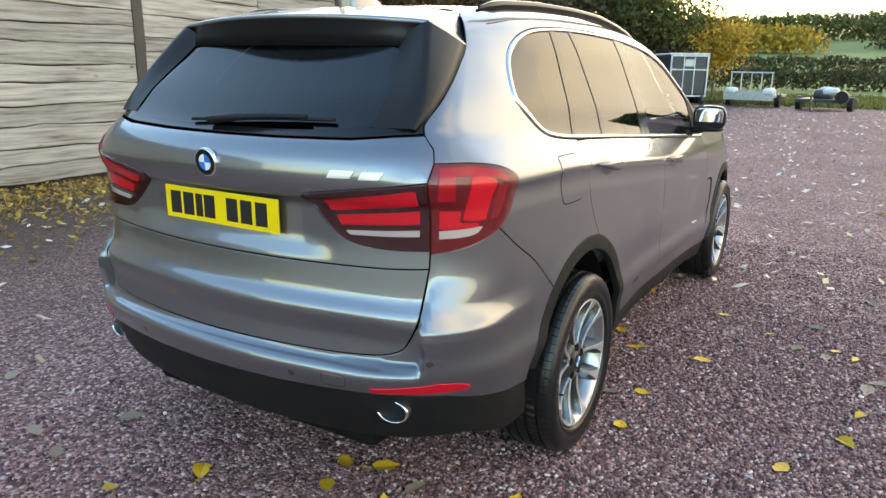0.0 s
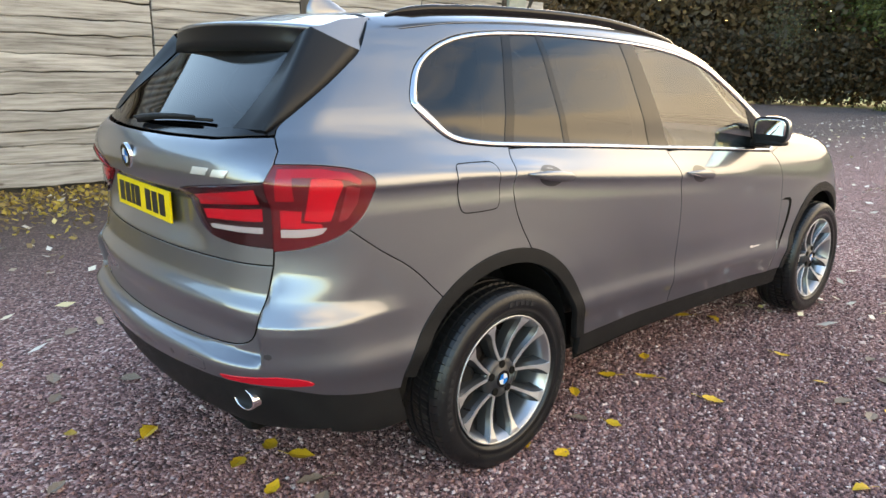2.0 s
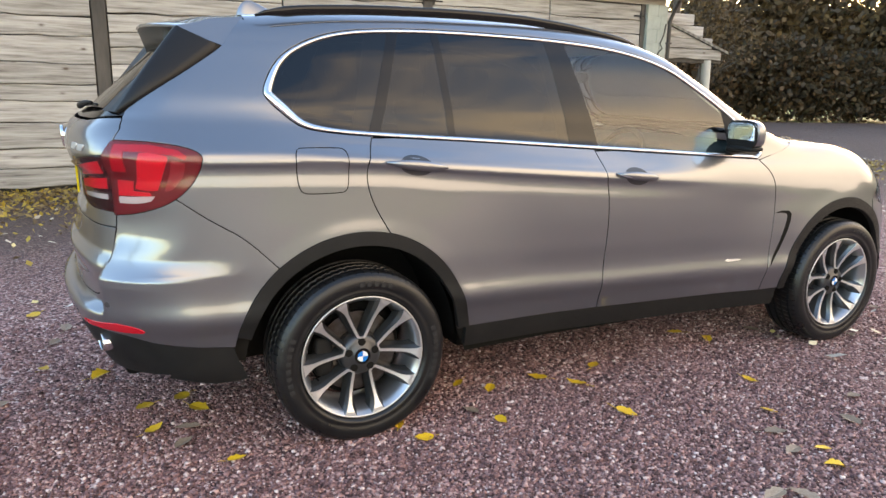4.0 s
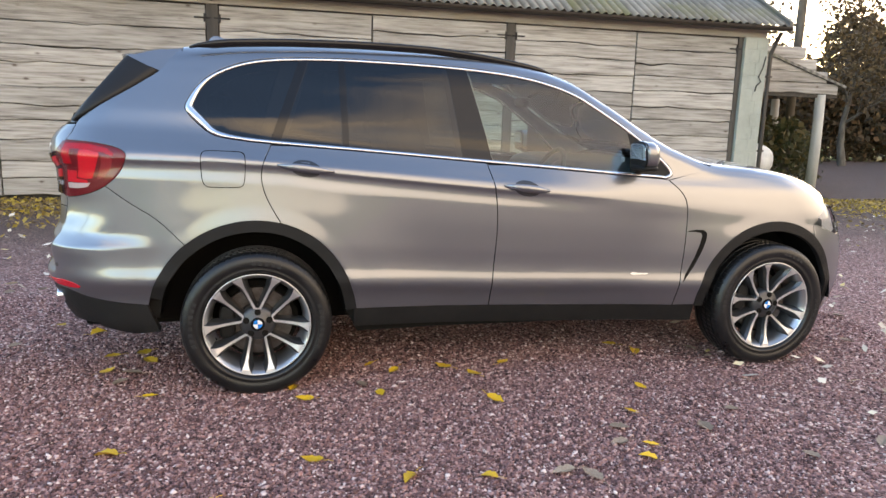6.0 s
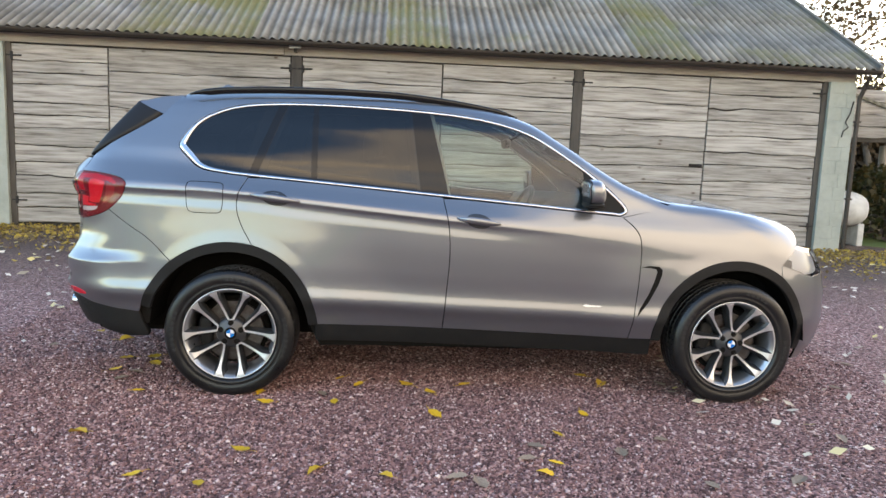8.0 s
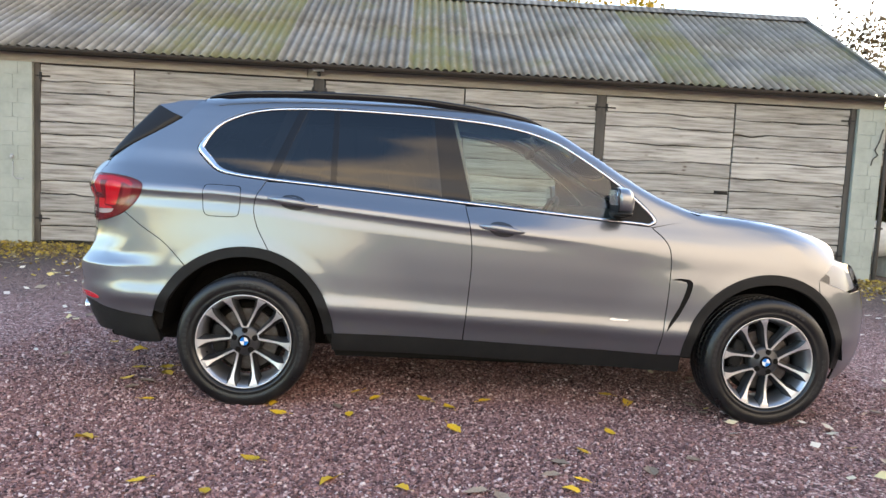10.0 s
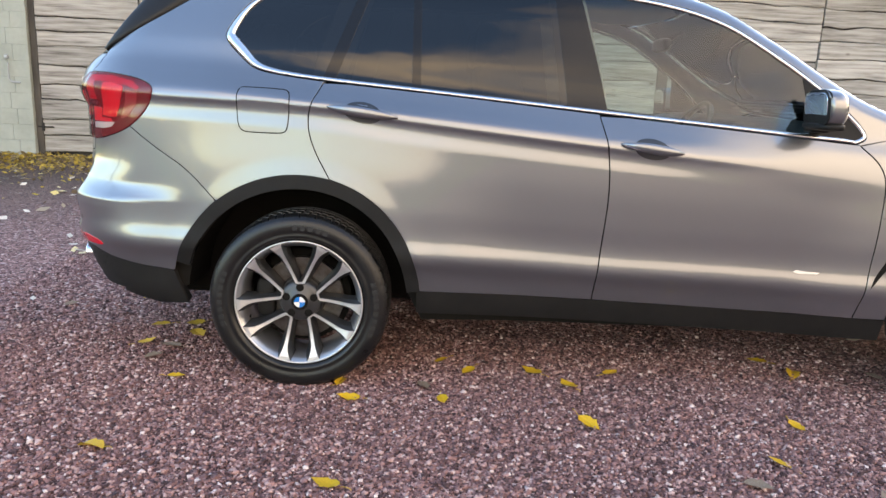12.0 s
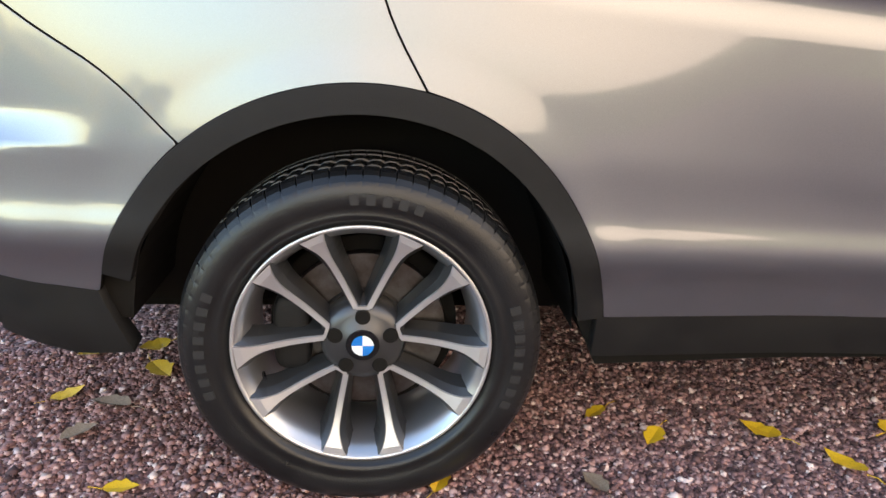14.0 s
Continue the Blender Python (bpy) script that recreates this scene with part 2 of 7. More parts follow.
def leaf_mat(name, stops, rough=0.6, thin=0.35):
    m = mat(name, stops[0][1], rough)
    t = m.node_tree
    g, r = t.nodes.new("ShaderNodeNewGeometry"), t.nodes.new("ShaderNodeValToRGB")
    el = r.color_ramp.elements
    while len(el) < len(stops):
        el.new(0.5)
    for e, (p, c) in zip(el, stops):
        e.position, e.color = p, (*c, 1)
    t.links.new(g.outputs["Random Per Island"], r.inputs[0])
    b = t.nodes["Principled BSDF"]
    t.links.new(r.outputs[0], b.inputs["Base Color"])
    b.inputs["Transmission Weight"].default_value = 0.0
    tr, mx, out = t.nodes.new("ShaderNodeBsdfTranslucent"), t.nodes.new("ShaderNodeMixShader"), t.nodes["Material Output"]
    t.links.new(r.outputs[0], tr.inputs[0])
    mx.inputs[0].default_value = thin
    t.links.new(b.outputs[0], mx.inputs[1])
    t.links.new(tr.outputs[0], mx.inputs[2])
    t.links.new(mx.outputs[0], out.inputs[0])
    return m


HEDGE = leaf_mat("hedge_leaves", [(0.0, (0.035, 0.045, 0.018)), (0.45, (0.06, 0.065, 0.025)), (0.75, (0.10, 0.085, 0.03)), (1.0, (0.15, 0.11, 0.04))])
RUSSET = leaf_mat("russet_hedge_leaves", [(0.0, (0.030, 0.024, 0.013)), (0.45, (0.065, 0.046, 0.022)), (0.75, (0.105, 0.066, 0.028)), (1.0, (0.15, 0.085, 0.038))])
AUTUMN = leaf_mat("autumn_leaves", [(0.0, (0.20, 0.15, 0.02)), (0.5, (0.42, 0.27, 0.03)), (1.0, (0.55, 0.36, 0.05))])
BROWNTREE = leaf_mat("brown_autumn_leaves", [(0.0, (0.045, 0.032, 0.018)), (0.5, (0.10, 0.065, 0.030)), (1.0, (0.17, 0.11, 0.045))])
GREENLEAF = leaf_mat("green_tree_leaves", [(0.0, (0.04, 0.06, 0.015)), (0.5, (0.09, 0.11, 0.025)), (1.0, (0.17, 0.16, 0.04))])
LITTER = leaf_mat("fallen_leaf_litter", [(0.0, (0.16, 0.10, 0.045)), (0.4, (0.30, 0.22, 0.10)), (0.7, (0.46, 0.32, 0.05)), (1.0, (0.58, 0.43, 0.08))])
PALELEAF = leaf_mat("pale_fallen_leaves", [(0.0, (0.34, 0.25, 0.15)), (0.3, (0.62, 0.54, 0.42)), (0.75, (0.80, 0.74, 0.64)), (1.0, (0.72, 0.55, 0.16))], 0.4, 0.05)
YELLOWLEAF = mat("yellow_leaf", (0.6, 0.40, 0.02), 0.5)
varied(YELLOWLEAF, [(0.25, (0.34, 0.20, 0.03)), (0.42, (0.70, 0.41, 0.02)), (0.7, (0.80, 0.51, 0.03))], 28.0, random=("object", 0.75, 1.1))
BROWNLEAF = mat("dull_brown_leaf", (0.3, 0.22, 0.16), 0.6)
varied(BROWNLEAF, [(0.3, (0.20, 0.13, 0.08)), (0.7, (0.40, 0.31, 0.23))], 25.0, random=("object", 0.7, 1.15))
STONE = mat("crushed_reddish_stone", (0.2, 0.14, 0.14), 0.85)
GRASS = mat("meadow_grass", (0.08, 0.13, 0.03), 0.9)
WHITEPAINT = mat("worn_white_paint", (0.62, 0.63, 0.62), 0.6)
varied(WHITEPAINT, [(0.3, (0.45, 0.46, 0.45)), (0.7, (0.70, 0.71, 0.70))], 6.0)
GALV = mat("galvanised_steel", (0.42, 0.43, 0.44), 0.45, 0.8)
varied(GALV, [(0.3, (0.33, 0.34, 0.35)), (0.7, (0.5, 0.51, 0.52))], 9.0)
DARKPANEL = mat("dark_box_panel", (0.035, 0.036, 0.04), 0.4)
BLOCK = mat("pale_green_painted_block", (0.5, 0.55, 0.5), 0.8)
varied(BLOCK, [(0.25, (0.27, 0.30, 0.265)), (0.6, (0.38, 0.41, 0.37)), (0.8, (0.32, 0.335, 0.28))], 3.0, 9.0, bump=0.4, bump_scale=60.0)
DARKWOOD = mat("dark_stained_timber", (0.06, 0.055, 0.05), 0.8)
varied(DARKWOOD, [(0.3, (0.035, 0.032, 0.03)), (0.7, (0.10, 0.088, 0.075))], 6.0, 8.0, (1, 1, 0.2), bump=0.5)
IRON = mat("black_iron", (0.025, 0.024, 0.024), 0.6, 0.4)

# ---- helpers of this scene ----


def link(name, bm, material, parent=None, label="", smooth=False):
    me = bpy.data.meshes.new(name)
    bm.to_mesh(me)
    bm.free()
    me.materials.append(material)
    if smooth:
        me.polygons.foreach_set("use_smooth", [True] * len(me.polygons))
    ob = new(name, me)
    if parent:
        ob.parent = parent
    if label:
        tagged(ob, label)
    return ob


def part(name, bm, material, parent, label="", smooth=False):
    return link(name, bm, material, parent, label, smooth)


def raw(name, verts, faces, material, parent=None, label="", normals=None, smooth=True):
    me = bpy.data.meshes.new(name)
    me.from_pydata([tuple(v) for v in verts], [], [tuple(int(i) for i in f) for f in faces])
    me.materials.append(material)
    if smooth:
        me.polygons.foreach_set("use_smooth", [True] * len(me.polygons))
    if normals is not None:
        me.normals_split_custom_set_from_vertices([tuple(v) for v in normals])
    ob = new(name, me)
    if parent:
        ob.parent = parent
    if label:
        tagged(ob, label)
    return ob


def box(bm, x0, y0, z0, x1, y1, z1, bevel=0.0, m=None):
    b = bmesh.ops.create_cube(bm, size=1.0)["verts"]
    for v in b:
        v.co = Vector(((x0 + x1) / 2 + v.co.x * (x1 - x0), (y0 + y1) / 2 + v.co.y * (y1 - y0), (z0 + z1) / 2 + v.co.z * (z1 - z0)))
    if bevel:
        edges = list({e for v in b for e in v.link_edges})
        r = bmesh.ops.bevel(bm, geom=edges, offset=bevel, segments=2, affect="EDGES", profile=0.5)
        b = list({v for f in r["faces"] for v in f.verts} | {v for v in b if v.is_valid})
    if m is not None:
        bmesh.ops.transform(bm, matrix=m, verts=b)
    return b


def tube(bm, points, radius, sides=8, cap=True):
    """A tapered or even tube along points; radius a number or one a point."""
    rs = radius if hasattr(radius, "__len__") else [radius] * len(points)
    rings = []
    for i, p in enumerate(points):
        p = Vector(p)
        d = (Vector(points[min(i + 1, len(points) - 1)]) - Vector(points[max(i - 1, 0)])).normalized()
        u = d.orthogonal().normalized() if i == 0 else (u0 - d * u0.dot(d)).normalized()
        u0 = u
        v = d.cross(u)
        rings.append([bm.verts.new(p + rs[i] * (math.cos(a) * u + math.sin(a) * v)) for a in [2 * math.pi * k / sides for k in range(sides)]])
    for a, b in zip(rings, rings[1:]):
        for k in range(sides):
            bm.faces.new((a[k], a[(k + 1) % sides], b[(k + 1) % sides], b[k]))
    if cap:
        bm.faces.new(rings[0][::-1])
        bm.faces.new(rings[-1])
    return rings


def lathe(bm, profile, segments=64, axis="Y", closed=False):
    """Turns (radius, offset) pairs round the axis."""
    rings = []
    for k in range(segments):
        a = 2 * math.pi * k / segments
        rings.append([bm.verts.new((r * math.sin(a), o, r * math.cos(a)) if axis == "Y" else (r * math.cos(a), r * math.sin(a), o)) for r, o in profile])
    n = len(profile)
    for k in range(segments):
        p, q = rings[k], rings[(k + 1) % segments]
        for i in range(n if closed else n - 1):
            j = (i + 1) % n
            bm.faces.new((p[i], q[i], q[j], p[j]))
    return rings


def blob(bm, centre, radii, e1=0.5, e2=0.5, nu=28, nv=16, m=None):
    """A rounded block: a superellipsoid."""
    def p(c, e):
        return math.copysign(abs(c) ** e, c)
    rows = []
    for j in range(nv + 1):
        v = -math.pi / 2 + math.pi * j / nv
        rows.append([bm.verts.new(Vector((centre[0] + radii[0] * p(math.cos(v), e1) * p(math.cos(2 * math.pi * i / nu), e2),
                                          centre[1] + radii[1] * p(math.cos(v), e1) * p(math.sin(2 * math.pi * i / nu), e2), centre[2] + radii[2] * p(math.sin(v), e1)))) for i in range(nu)])
    made = [v for r in rows for v in r]
    for a, b in zip(rows, rows[1:]):
        for i in range(nu):
            bm.faces.new((a[i], a[(i + 1) % nu], b[(i + 1) % nu], b[i]))
    if m is not None:
        for v in made:
            v.co = m @ v.co
    return made


# ---- the car's skin, as one surface that all panels are cut from (x ahead of the rear axle, a: half width, z up) ----


def curve(xs, ys):
    xs, ys = np.array(xs, float), np.array(ys, float)
    h = np.diff(xs)
    d = np.diff(ys) / h
    m = np.zeros(len(xs))
    for i in range(1, len(xs) - 1):
        m[i] = 0 if d[i - 1] * d[i] <= 0 else (h[i - 1] + h[i]) * d[i - 1] * d[i] / (h[i] * d[i - 1] + h[i - 1] * d[i]) if abs(d[i - 1] - d[i]) > 1e-12 else d[i]
    m[0], m[-1] = d[0], d[-1]

    def f(x):
        x = np.asarray(x, float)
        i = np.clip(np.searchsorted(xs, x) - 1, 0, len(h) - 1)
        t = np.clip((x - xs[i]) / h[i], 0, 1)
        return ys[i] * (1 + 2 * t) * (1 - t) ** 2 + h[i] * m[i] * t * (1 - t) ** 2 + ys[i + 1] * t * t * (3 - 2 * t) + h[i] * m[i + 1] * t * t * (t - 1)
    return f


CHAR = curve([-1.2, -0.56, -0.235, 0.116, 0.384, 1.278, 1.823, 2.336, 3.6], [1.19, 1.171, 1.164, 1.150, 1.118, 1.041, 1.0, 0.959, 0.9])
BELT = curve([-1.2, -0.4, -0.12, 0.07, 0.56, 1.19, 2.02, 2.3, 3.6], [1.31, 1.29, 1.266, 1.245, 1.213, 1.166, 1.108, 1.09, 1.06])
CREASE = curve([-1.2, 0.5, 1.2, 1.85, 2.31, 3.6], [0.60, 0.566, 0.537, 0.519, 0.503, 0.49])
SILL = curve([-1.2, 0.49, 1.208, 1.861, 2.45, 3.6], [0.44, 0.425, 0.410, 0.390, 0.374, 0.36])
TAPER = curve([-1.2, -0.9, -0.6, -0.3, 0.1, 2.2, 2.9, 3.3, 3.8], [0.12, 0.07, 0.030, 0.010, 0.0, 0.0, 0.008, 0.045, 0.13])
UPTAPER = curve([-1.2, -0.7, -0.3, 0.1, 0.5, 1.0, 2.2], [0.12, 0.085, 0.052, 0.022, 0.006, 0.0, 0.012])
ROOF = curve([-0.9, -0.75, -0.6, -0.3, 0.0, 0.4, 0.8, 1.2, 1.5, 1.7, 1.9, 2.1, 2.3, 2.5, 2.62, 2.8, 3.0, 3.2, 3.4, 3.6, 3.75, 3.9],
             [1.645, 1.674, 1.698, 1.731, 1.754, 1.766, 1.763, 1.740, 1.698, 1.643, 1.530, 1.397, 1.287, 1.220, 1.206, 1.195, 1.17, 1.132, 1.07, 0.965, 0.82, 0.5])
CROWN = curve([-0.9, 1.3, 1.8, 2.05, 2.4, 2.65, 3.9], [0.075, 0.070, 0.080, 0.055, 0.045, 0.055, 0.08])
REAR = curve([0.2, 0.30, 0.36, 0.45, 0.53, 0.60, 0.618, 0.640, 0.70, 0.778, 0.790, 0.84, 0.92, 1.00, 1.105, 1.116, 1.135, 1.19, 1.24, 1.285, 1.31, 1.35, 1.58, 1.64, 1.70, 1.80],
             [-0.86, -0.93, -0.985, -1.035, -1.066, -1.084, -1.078, -1.030, -1.028, -1.043, -1.041, -1.014, -1.004, -0.998, -0.999, -1.004, -1.018, -1.031, -1.023, -0.993, -0.955, -0.905, -0.655, -0.62, -0.61, -0.60])
# the bumper's corners stand proud of the tailgate below the lamps
REAR_SIDE = curve([0.2, 0.30, 0.36, 0.45, 0.53, 0.60, 0.742, 0.757, 0.83, 0.91, 0.97, 1.00, 1.105, 1.116, 1.135, 1.19, 1.24, 1.285, 1.31, 1.35, 1.58, 1.64, 1.70, 1.80],
                  [-0.86, -0.93, -0.985, -1.035, -1.066, -1.085, -1.088, -1.086, -1.046, -1.000, -0.992, -0.994, -0.998, -1.004, -1.018, -1.031, -1.023, -0.993, -0.955, -0.905, -0.655, -0.62, -0.61, -0.60])
FRONT = curve([0.2, 0.32, 0.45, 0.6, 0.75, 0.9, 1.1], [3.66, 3.76, 3.795, 3.80, 3.77, 3.70, 3.5])
WHEELS = ((0.0, 0.521), (2.933, 0.497))


def smax(a, b, k):
    h = np.maximum(k - np.abs(a - b), 0) / k
    return np.maximum(a, b) + h * h * k * 0.25


def half_width(x, z):
    zl, zc, zb = CREASE(x), CHAR(x), BELT(x)
    one = np.ones_like(x)
    zk = [0.2 * one, 0.36 * one, zl - 0.06, zl - 0.008, zl + 0.004, zl + 0.07, zl + 0.20, 0.4 * zl + 0.6 * zc + 0.02, zc - 0.10, zc - 0.017, zc - 0.007, zc + 0.007, zb - 0.03, zb + 0.0,
          zb + 0.28 * (1.69 - zb), zb + 0.56 * (1.69 - zb), zb + 0.80 * (1.69 - zb), 1.69 * one, 1.80 * one]
    low = [0.85, 0.890, 0.907, 0.9190, 0.9195, 0.9110, 0.9105, 0.9105]
    # the shoulder is broad at the rear; its fold fades and the cabin widens towards the front screen
    wide = np.array(low + [0.9090, 0.9075, 0.9068, 0.9050, 0.884, 0.872, 0.828, 0.772, 0.718, 0.660, 0.56])
    slim = np.array(low + [0.9080, 0.9050, 0.9078, 0.9055, 0.848, 0.826, 0.782, 0.728, 0.679, 0.622, 0.53])
    f = np.clip((2.1 - x) / 0.9, 0, 1)
    f = f * f * (3 - 2 * f)
    wk = slim[:, None] * f + wide[:, None] * (1 - f)
    zk = np.array(zk)
    for i in range(1, len(zk)):
        zk[i] = np.maximum(zk[i], zk[i - 1] + 0.008)
    h = np.diff(zk, axis=0)
    d = np.diff(wk, axis=0) / h
    m = np.zeros_like(zk)
    m[1:-1] = (d[:-1] * h[1:] + d[1:] * h[:-1]) / (h[1:] + h[:-1])
    m[0], m[-1] = d[0], d[-1]
    i = np.clip((z[None, :] >= zk).sum(0) - 1, 0, len(h) - 1)
    c = np.arange(len(x))
    t = np.clip((z - zk[i, c]) / h[i, c], 0, 1)
    hh = h[i, c]
    w = wk[i, c] * (1 + 2 * t) * (1 - t) ** 2 + hh * m[i, c] * t * (1 - t) ** 2 + wk[i + 1, c] * t * t * (3 - 2 * t) + hh * m[i + 1, c] * t * t * (t - 1)
    w = w - TAPER(x) - UPTAPER(x) * np.clip((z - 1.2) / 0.4, 0, 1)
    for cx, r in WHEELS:
        q = np.hypot(x - cx, z - 0.36)
        u = np.clip((q - r + 0.02) / 0.50, 0, 1)
        v = np.clip((1.19 - z) / 0.55, 0, 1)
        w = w + 0.025 * (1 - u * u * (3 - 2 * u)) * v * v * (3 - 2 * v)
        # rolled lip of the wheel opening
        u = np.clip((q - r + 0.005) / 0.085, 0, 1)
        w = w + 0.0035 * (1 - u) ** 2 * (1 + 0.6 * u)
    # the bumper's corner swells down to a sharp edge
    u = np.clip((0.822 - z) / 0.070, 0, 1)
    v = np.clip((-0.42 - x) / 0.36, 0, 1)
    return w + 0.028 * u ** 1.7 * v * v * (3 - 2 * v)


def inside(x, a, z):
    """Below 0 within the car."""
    a = np.abs(a)
    u = np.clip((a - 0.730) / 0.035, 0, 1)
    u = u * u * (3 - 2 * u)
    dent = np.clip((0.47 - a) / 0.13, 0, 1) * np.clip((1.122 - z) / 0.014, 0, 1) * np.clip((z - 0.93) / 0.06, 0, 1)
    rear = REAR(z) * (1 - u) + REAR_SIDE(z) * u + 0.020 * dent + (0.185 - 0.085 * np.clip((z - 1.28) / 0.14, 0, 1)) * a * a - x
    front = x - FRONT(z) + 0.33 * a * a
    top = z - ROOF(x) + CROWN(x) * a * a
    k = 0.24 + 0.06 * np.clip((0.72 - z) / 0.14, 0, 1) - 0.08 * np.clip((z - 1.22) / 0.12, 0, 1)
    f = smax(a - half_width(x, z), rear, k)
    f = smax(f, front, 0.30)
    return smax(f, top, 0.07)


S0, S1, RC, A0 = -0.35, 3.2, 0.6, 0.35
SR = S0 - RC * math.pi / 2
SC = SR - A0


def rays(s):
    s = np.asarray(s, float)
    left = s < SC
    s = np.where(left, 2 * SC - s, s)
    x = np.clip(s, S0, S1)
    corner = np.clip((S0 - s) / RC, 0, math.pi / 2)
    fore = np.clip((s - S1) / RC, 0, math.pi / 2)
    a = np.where(s < SR, A0 - (SR - s), np.where((s < S0) | (s > S1), A0, 0.0))
    dx = np.where(s < S0, -np.sin(corner), np.where(s > S1, np.sin(fore), 0.0))
    da = np.where(s < S0, np.cos(corner), np.where(s > S1, np.cos(fore), 1.0))
    return x, a, dx, da, np.where(left, 1.0, -1.0)


def skin(s, z, out=0.0):
    """Points of the skin at (s, z): s is x along the side, runs on round the corner and over the rear."""
    x, a, dx, da, sign = rays(s)
    z = np.asarray(z, float) + 0 * x
    lo, hi = np.zeros_like(x), np.full_like(x, 1.5)
    for _ in range(19):
        mid = 0.5 * (lo + hi)
        f = inside(x + dx * mid, a + da * mid, z) < 0
        lo, hi = np.where(f, mid, lo), np.where(f, hi, mid)
    t = lo + out
    return np.stack([x + dx * t, sign * (a + da * t), z], -1)


def skin_top(x, y, out=0.0, floor=0.8):
    x, y = np.asarray(x, float), np.asarray(y, float)
    lo, hi = np.full_like(x, floor), np.full_like(x, 2.0)
    for _ in range(19):
        mid = 0.5 * (lo + hi)
        f = inside(x, np.abs(y), mid) < 0
        lo, hi = np.where(f, mid, lo), np.where(f, hi, mid)
    return np.stack([x, y, lo + out], -1)


_table = {}


def s_at_x(x, z):
    """The s at which the skin at height z has this x, on the right-hand rear corner or front corner."""
    ss = np.linspace(SC, 4.1, 700)
    key = round(float(z), 3)
    if key not in _table:
        _table[key] = skin(ss, np.full_like(ss, z))
    p = _table[key]
    i = 62 + int(np.argmin(np.abs(p[62:, 0] - x)))
    return float(ss[i])


def s_at_a(a, z):
    """The s at which the skin at height z has this half width, on the rear."""
    ss = np.linspace(SC, S0, 500)
    key = ("rear", round(float(z), 3))
    if key not in _table:
        _table[key] = skin(ss, np.full_like(ss, z))
    half = -_table[key][:, 1]
    k = int(np.argmax(half >= a)) if half.max() >= a else len(half) - 1
    return float(ss[k - 1] + (a - half[k - 1]) / max(half[k] - half[k - 1], 1e-9) * (ss[k] - ss[k - 1])) if k else float(ss[0])


def SX(*pts):
    return [(s_at_x(x, z) if x < -0.3 or x > 3.15 else x, z) for x, z in pts]


def SA(*pts):
    return [(s_at_a(a, z), z) for a, z in pts]


def flip(pts):
    return [(2 * SC - s, z) for s, z in pts][::-1]


def soft(pts, n=2):
    """Rounds an open line; its ends stay."""
    for _ in range(n):
        q = [pts[0]]
        for (a, b), (c, d) in zip(pts, pts[1:]):
            q += [(0.75 * a + 0.25 * c, 0.75 * b + 0.25 * d), (0.25 * a + 0.75 * c, 0.25 * b + 0.75 * d)]
        pts = q + [pts[-1]]
    return pts


def even(pts, step, closed=True):
    out = []
    ring = pts + pts[:1] if closed else pts
    for (a, b), (c, d) in zip(ring, ring[1:]):
        k = max(1, int(math.ceil(math.hypot(c - a, d - b) / step)))
        out += [(a + (c - a) * i / k, b + (d - b) * i / k) for i in range(k)]
    return out if closed else out + [pts[-1]]


def clean(pts, tol=0.0015):
    out = []
    for p in pts:
        if not out or math.hypot(p[0] - out[-1][0], p[1] - out[-1][1]) > tol:
            out.append(p)
    if math.hypot(out[0][0] - out[-1][0], out[0][1] - out[-1][1]) <= tol:
        out.pop()
    return out


def shrink(pts, d):
    p = np.array(pts)
    area = 0.5 * np.sum(p[:, 0] * np.roll(p[:, 1], -1) - np.roll(p[:, 0], -1) * p[:, 1])
    if area < 0:
        p = p[::-1].copy()
    e0 = p - np.roll(p, 1, 0)
    e1 = np.roll(p, -1, 0) - p
    n0 = np.stack([-e0[:, 1], e0[:, 0]], 1) / np.linalg.norm(e0, axis=1)[:, None]
    n1 = np.stack([-e1[:, 1], e1[:, 0]], 1) / np.linalg.norm(e1, axis=1)[:, None]
    n = n0 + n1
    n = n / np.maximum(np.linalg.norm(n, axis=1), 0.3)[:, None]
    c = np.maximum(np.sum(n * n0, 1), 0.5)
    return p + n * ((d(p) if callable(d) else d) / c)[:, None]


from mathutils.geometry import delaunay_2d_cdt


def fill(pts, step):
    """Triangles inside a closed 2D outline, with inner points at even steps."""
    p = np.array(pts)
    lo, hi = p.min(0), p.max(0)
    gx, gy = np.meshgrid(np.arange(lo[0] + step / 2, hi[0], step), np.arange(step * (math.floor(lo[1] / step) + 0.5), hi[1], step))
    g = np.stack([gx.ravel(), gy.ravel()], 1)
    a, b = p, np.roll(p, -1, 0)
    keep = np.zeros(len(g), bool)
    near = np.full(len(g), 1e9)
    for (x0, y0), (x1, y1) in zip(a, b):
        cross = ((y0 > g[:, 1]) != (y1 > g[:, 1]))
        if y0 != y1:
            keep ^= cross & (g[:, 0] < (x1 - x0) * (g[:, 1] - y0) / (y1 - y0) + x0)
        d = np.array((x1 - x0, y1 - y0))
        t = np.clip(((g - (x0, y0)) @ d) / max(d @ d, 1e-12), 0, 1)
        near = np.minimum(near, np.hypot(*(g - (x0, y0) - t[:, None] * d).T))
    g = g[keep & (near > 0.45 * step)]
    n = len(p)
    verts = [Vector(v) for v in np.vstack([p, g])]
    r = delaunay_2d_cdt(verts, [(i, (i + 1) % n) for i in range(n)], [list(range(n))], 1, 1e-6)
    order = {o: i for i, os in enumerate(r[3]) for o in os}
    return np.array([tuple(v) for v in r[0]]), [f for f in r[2]], [order.get(i, 0) for i in range(n)]


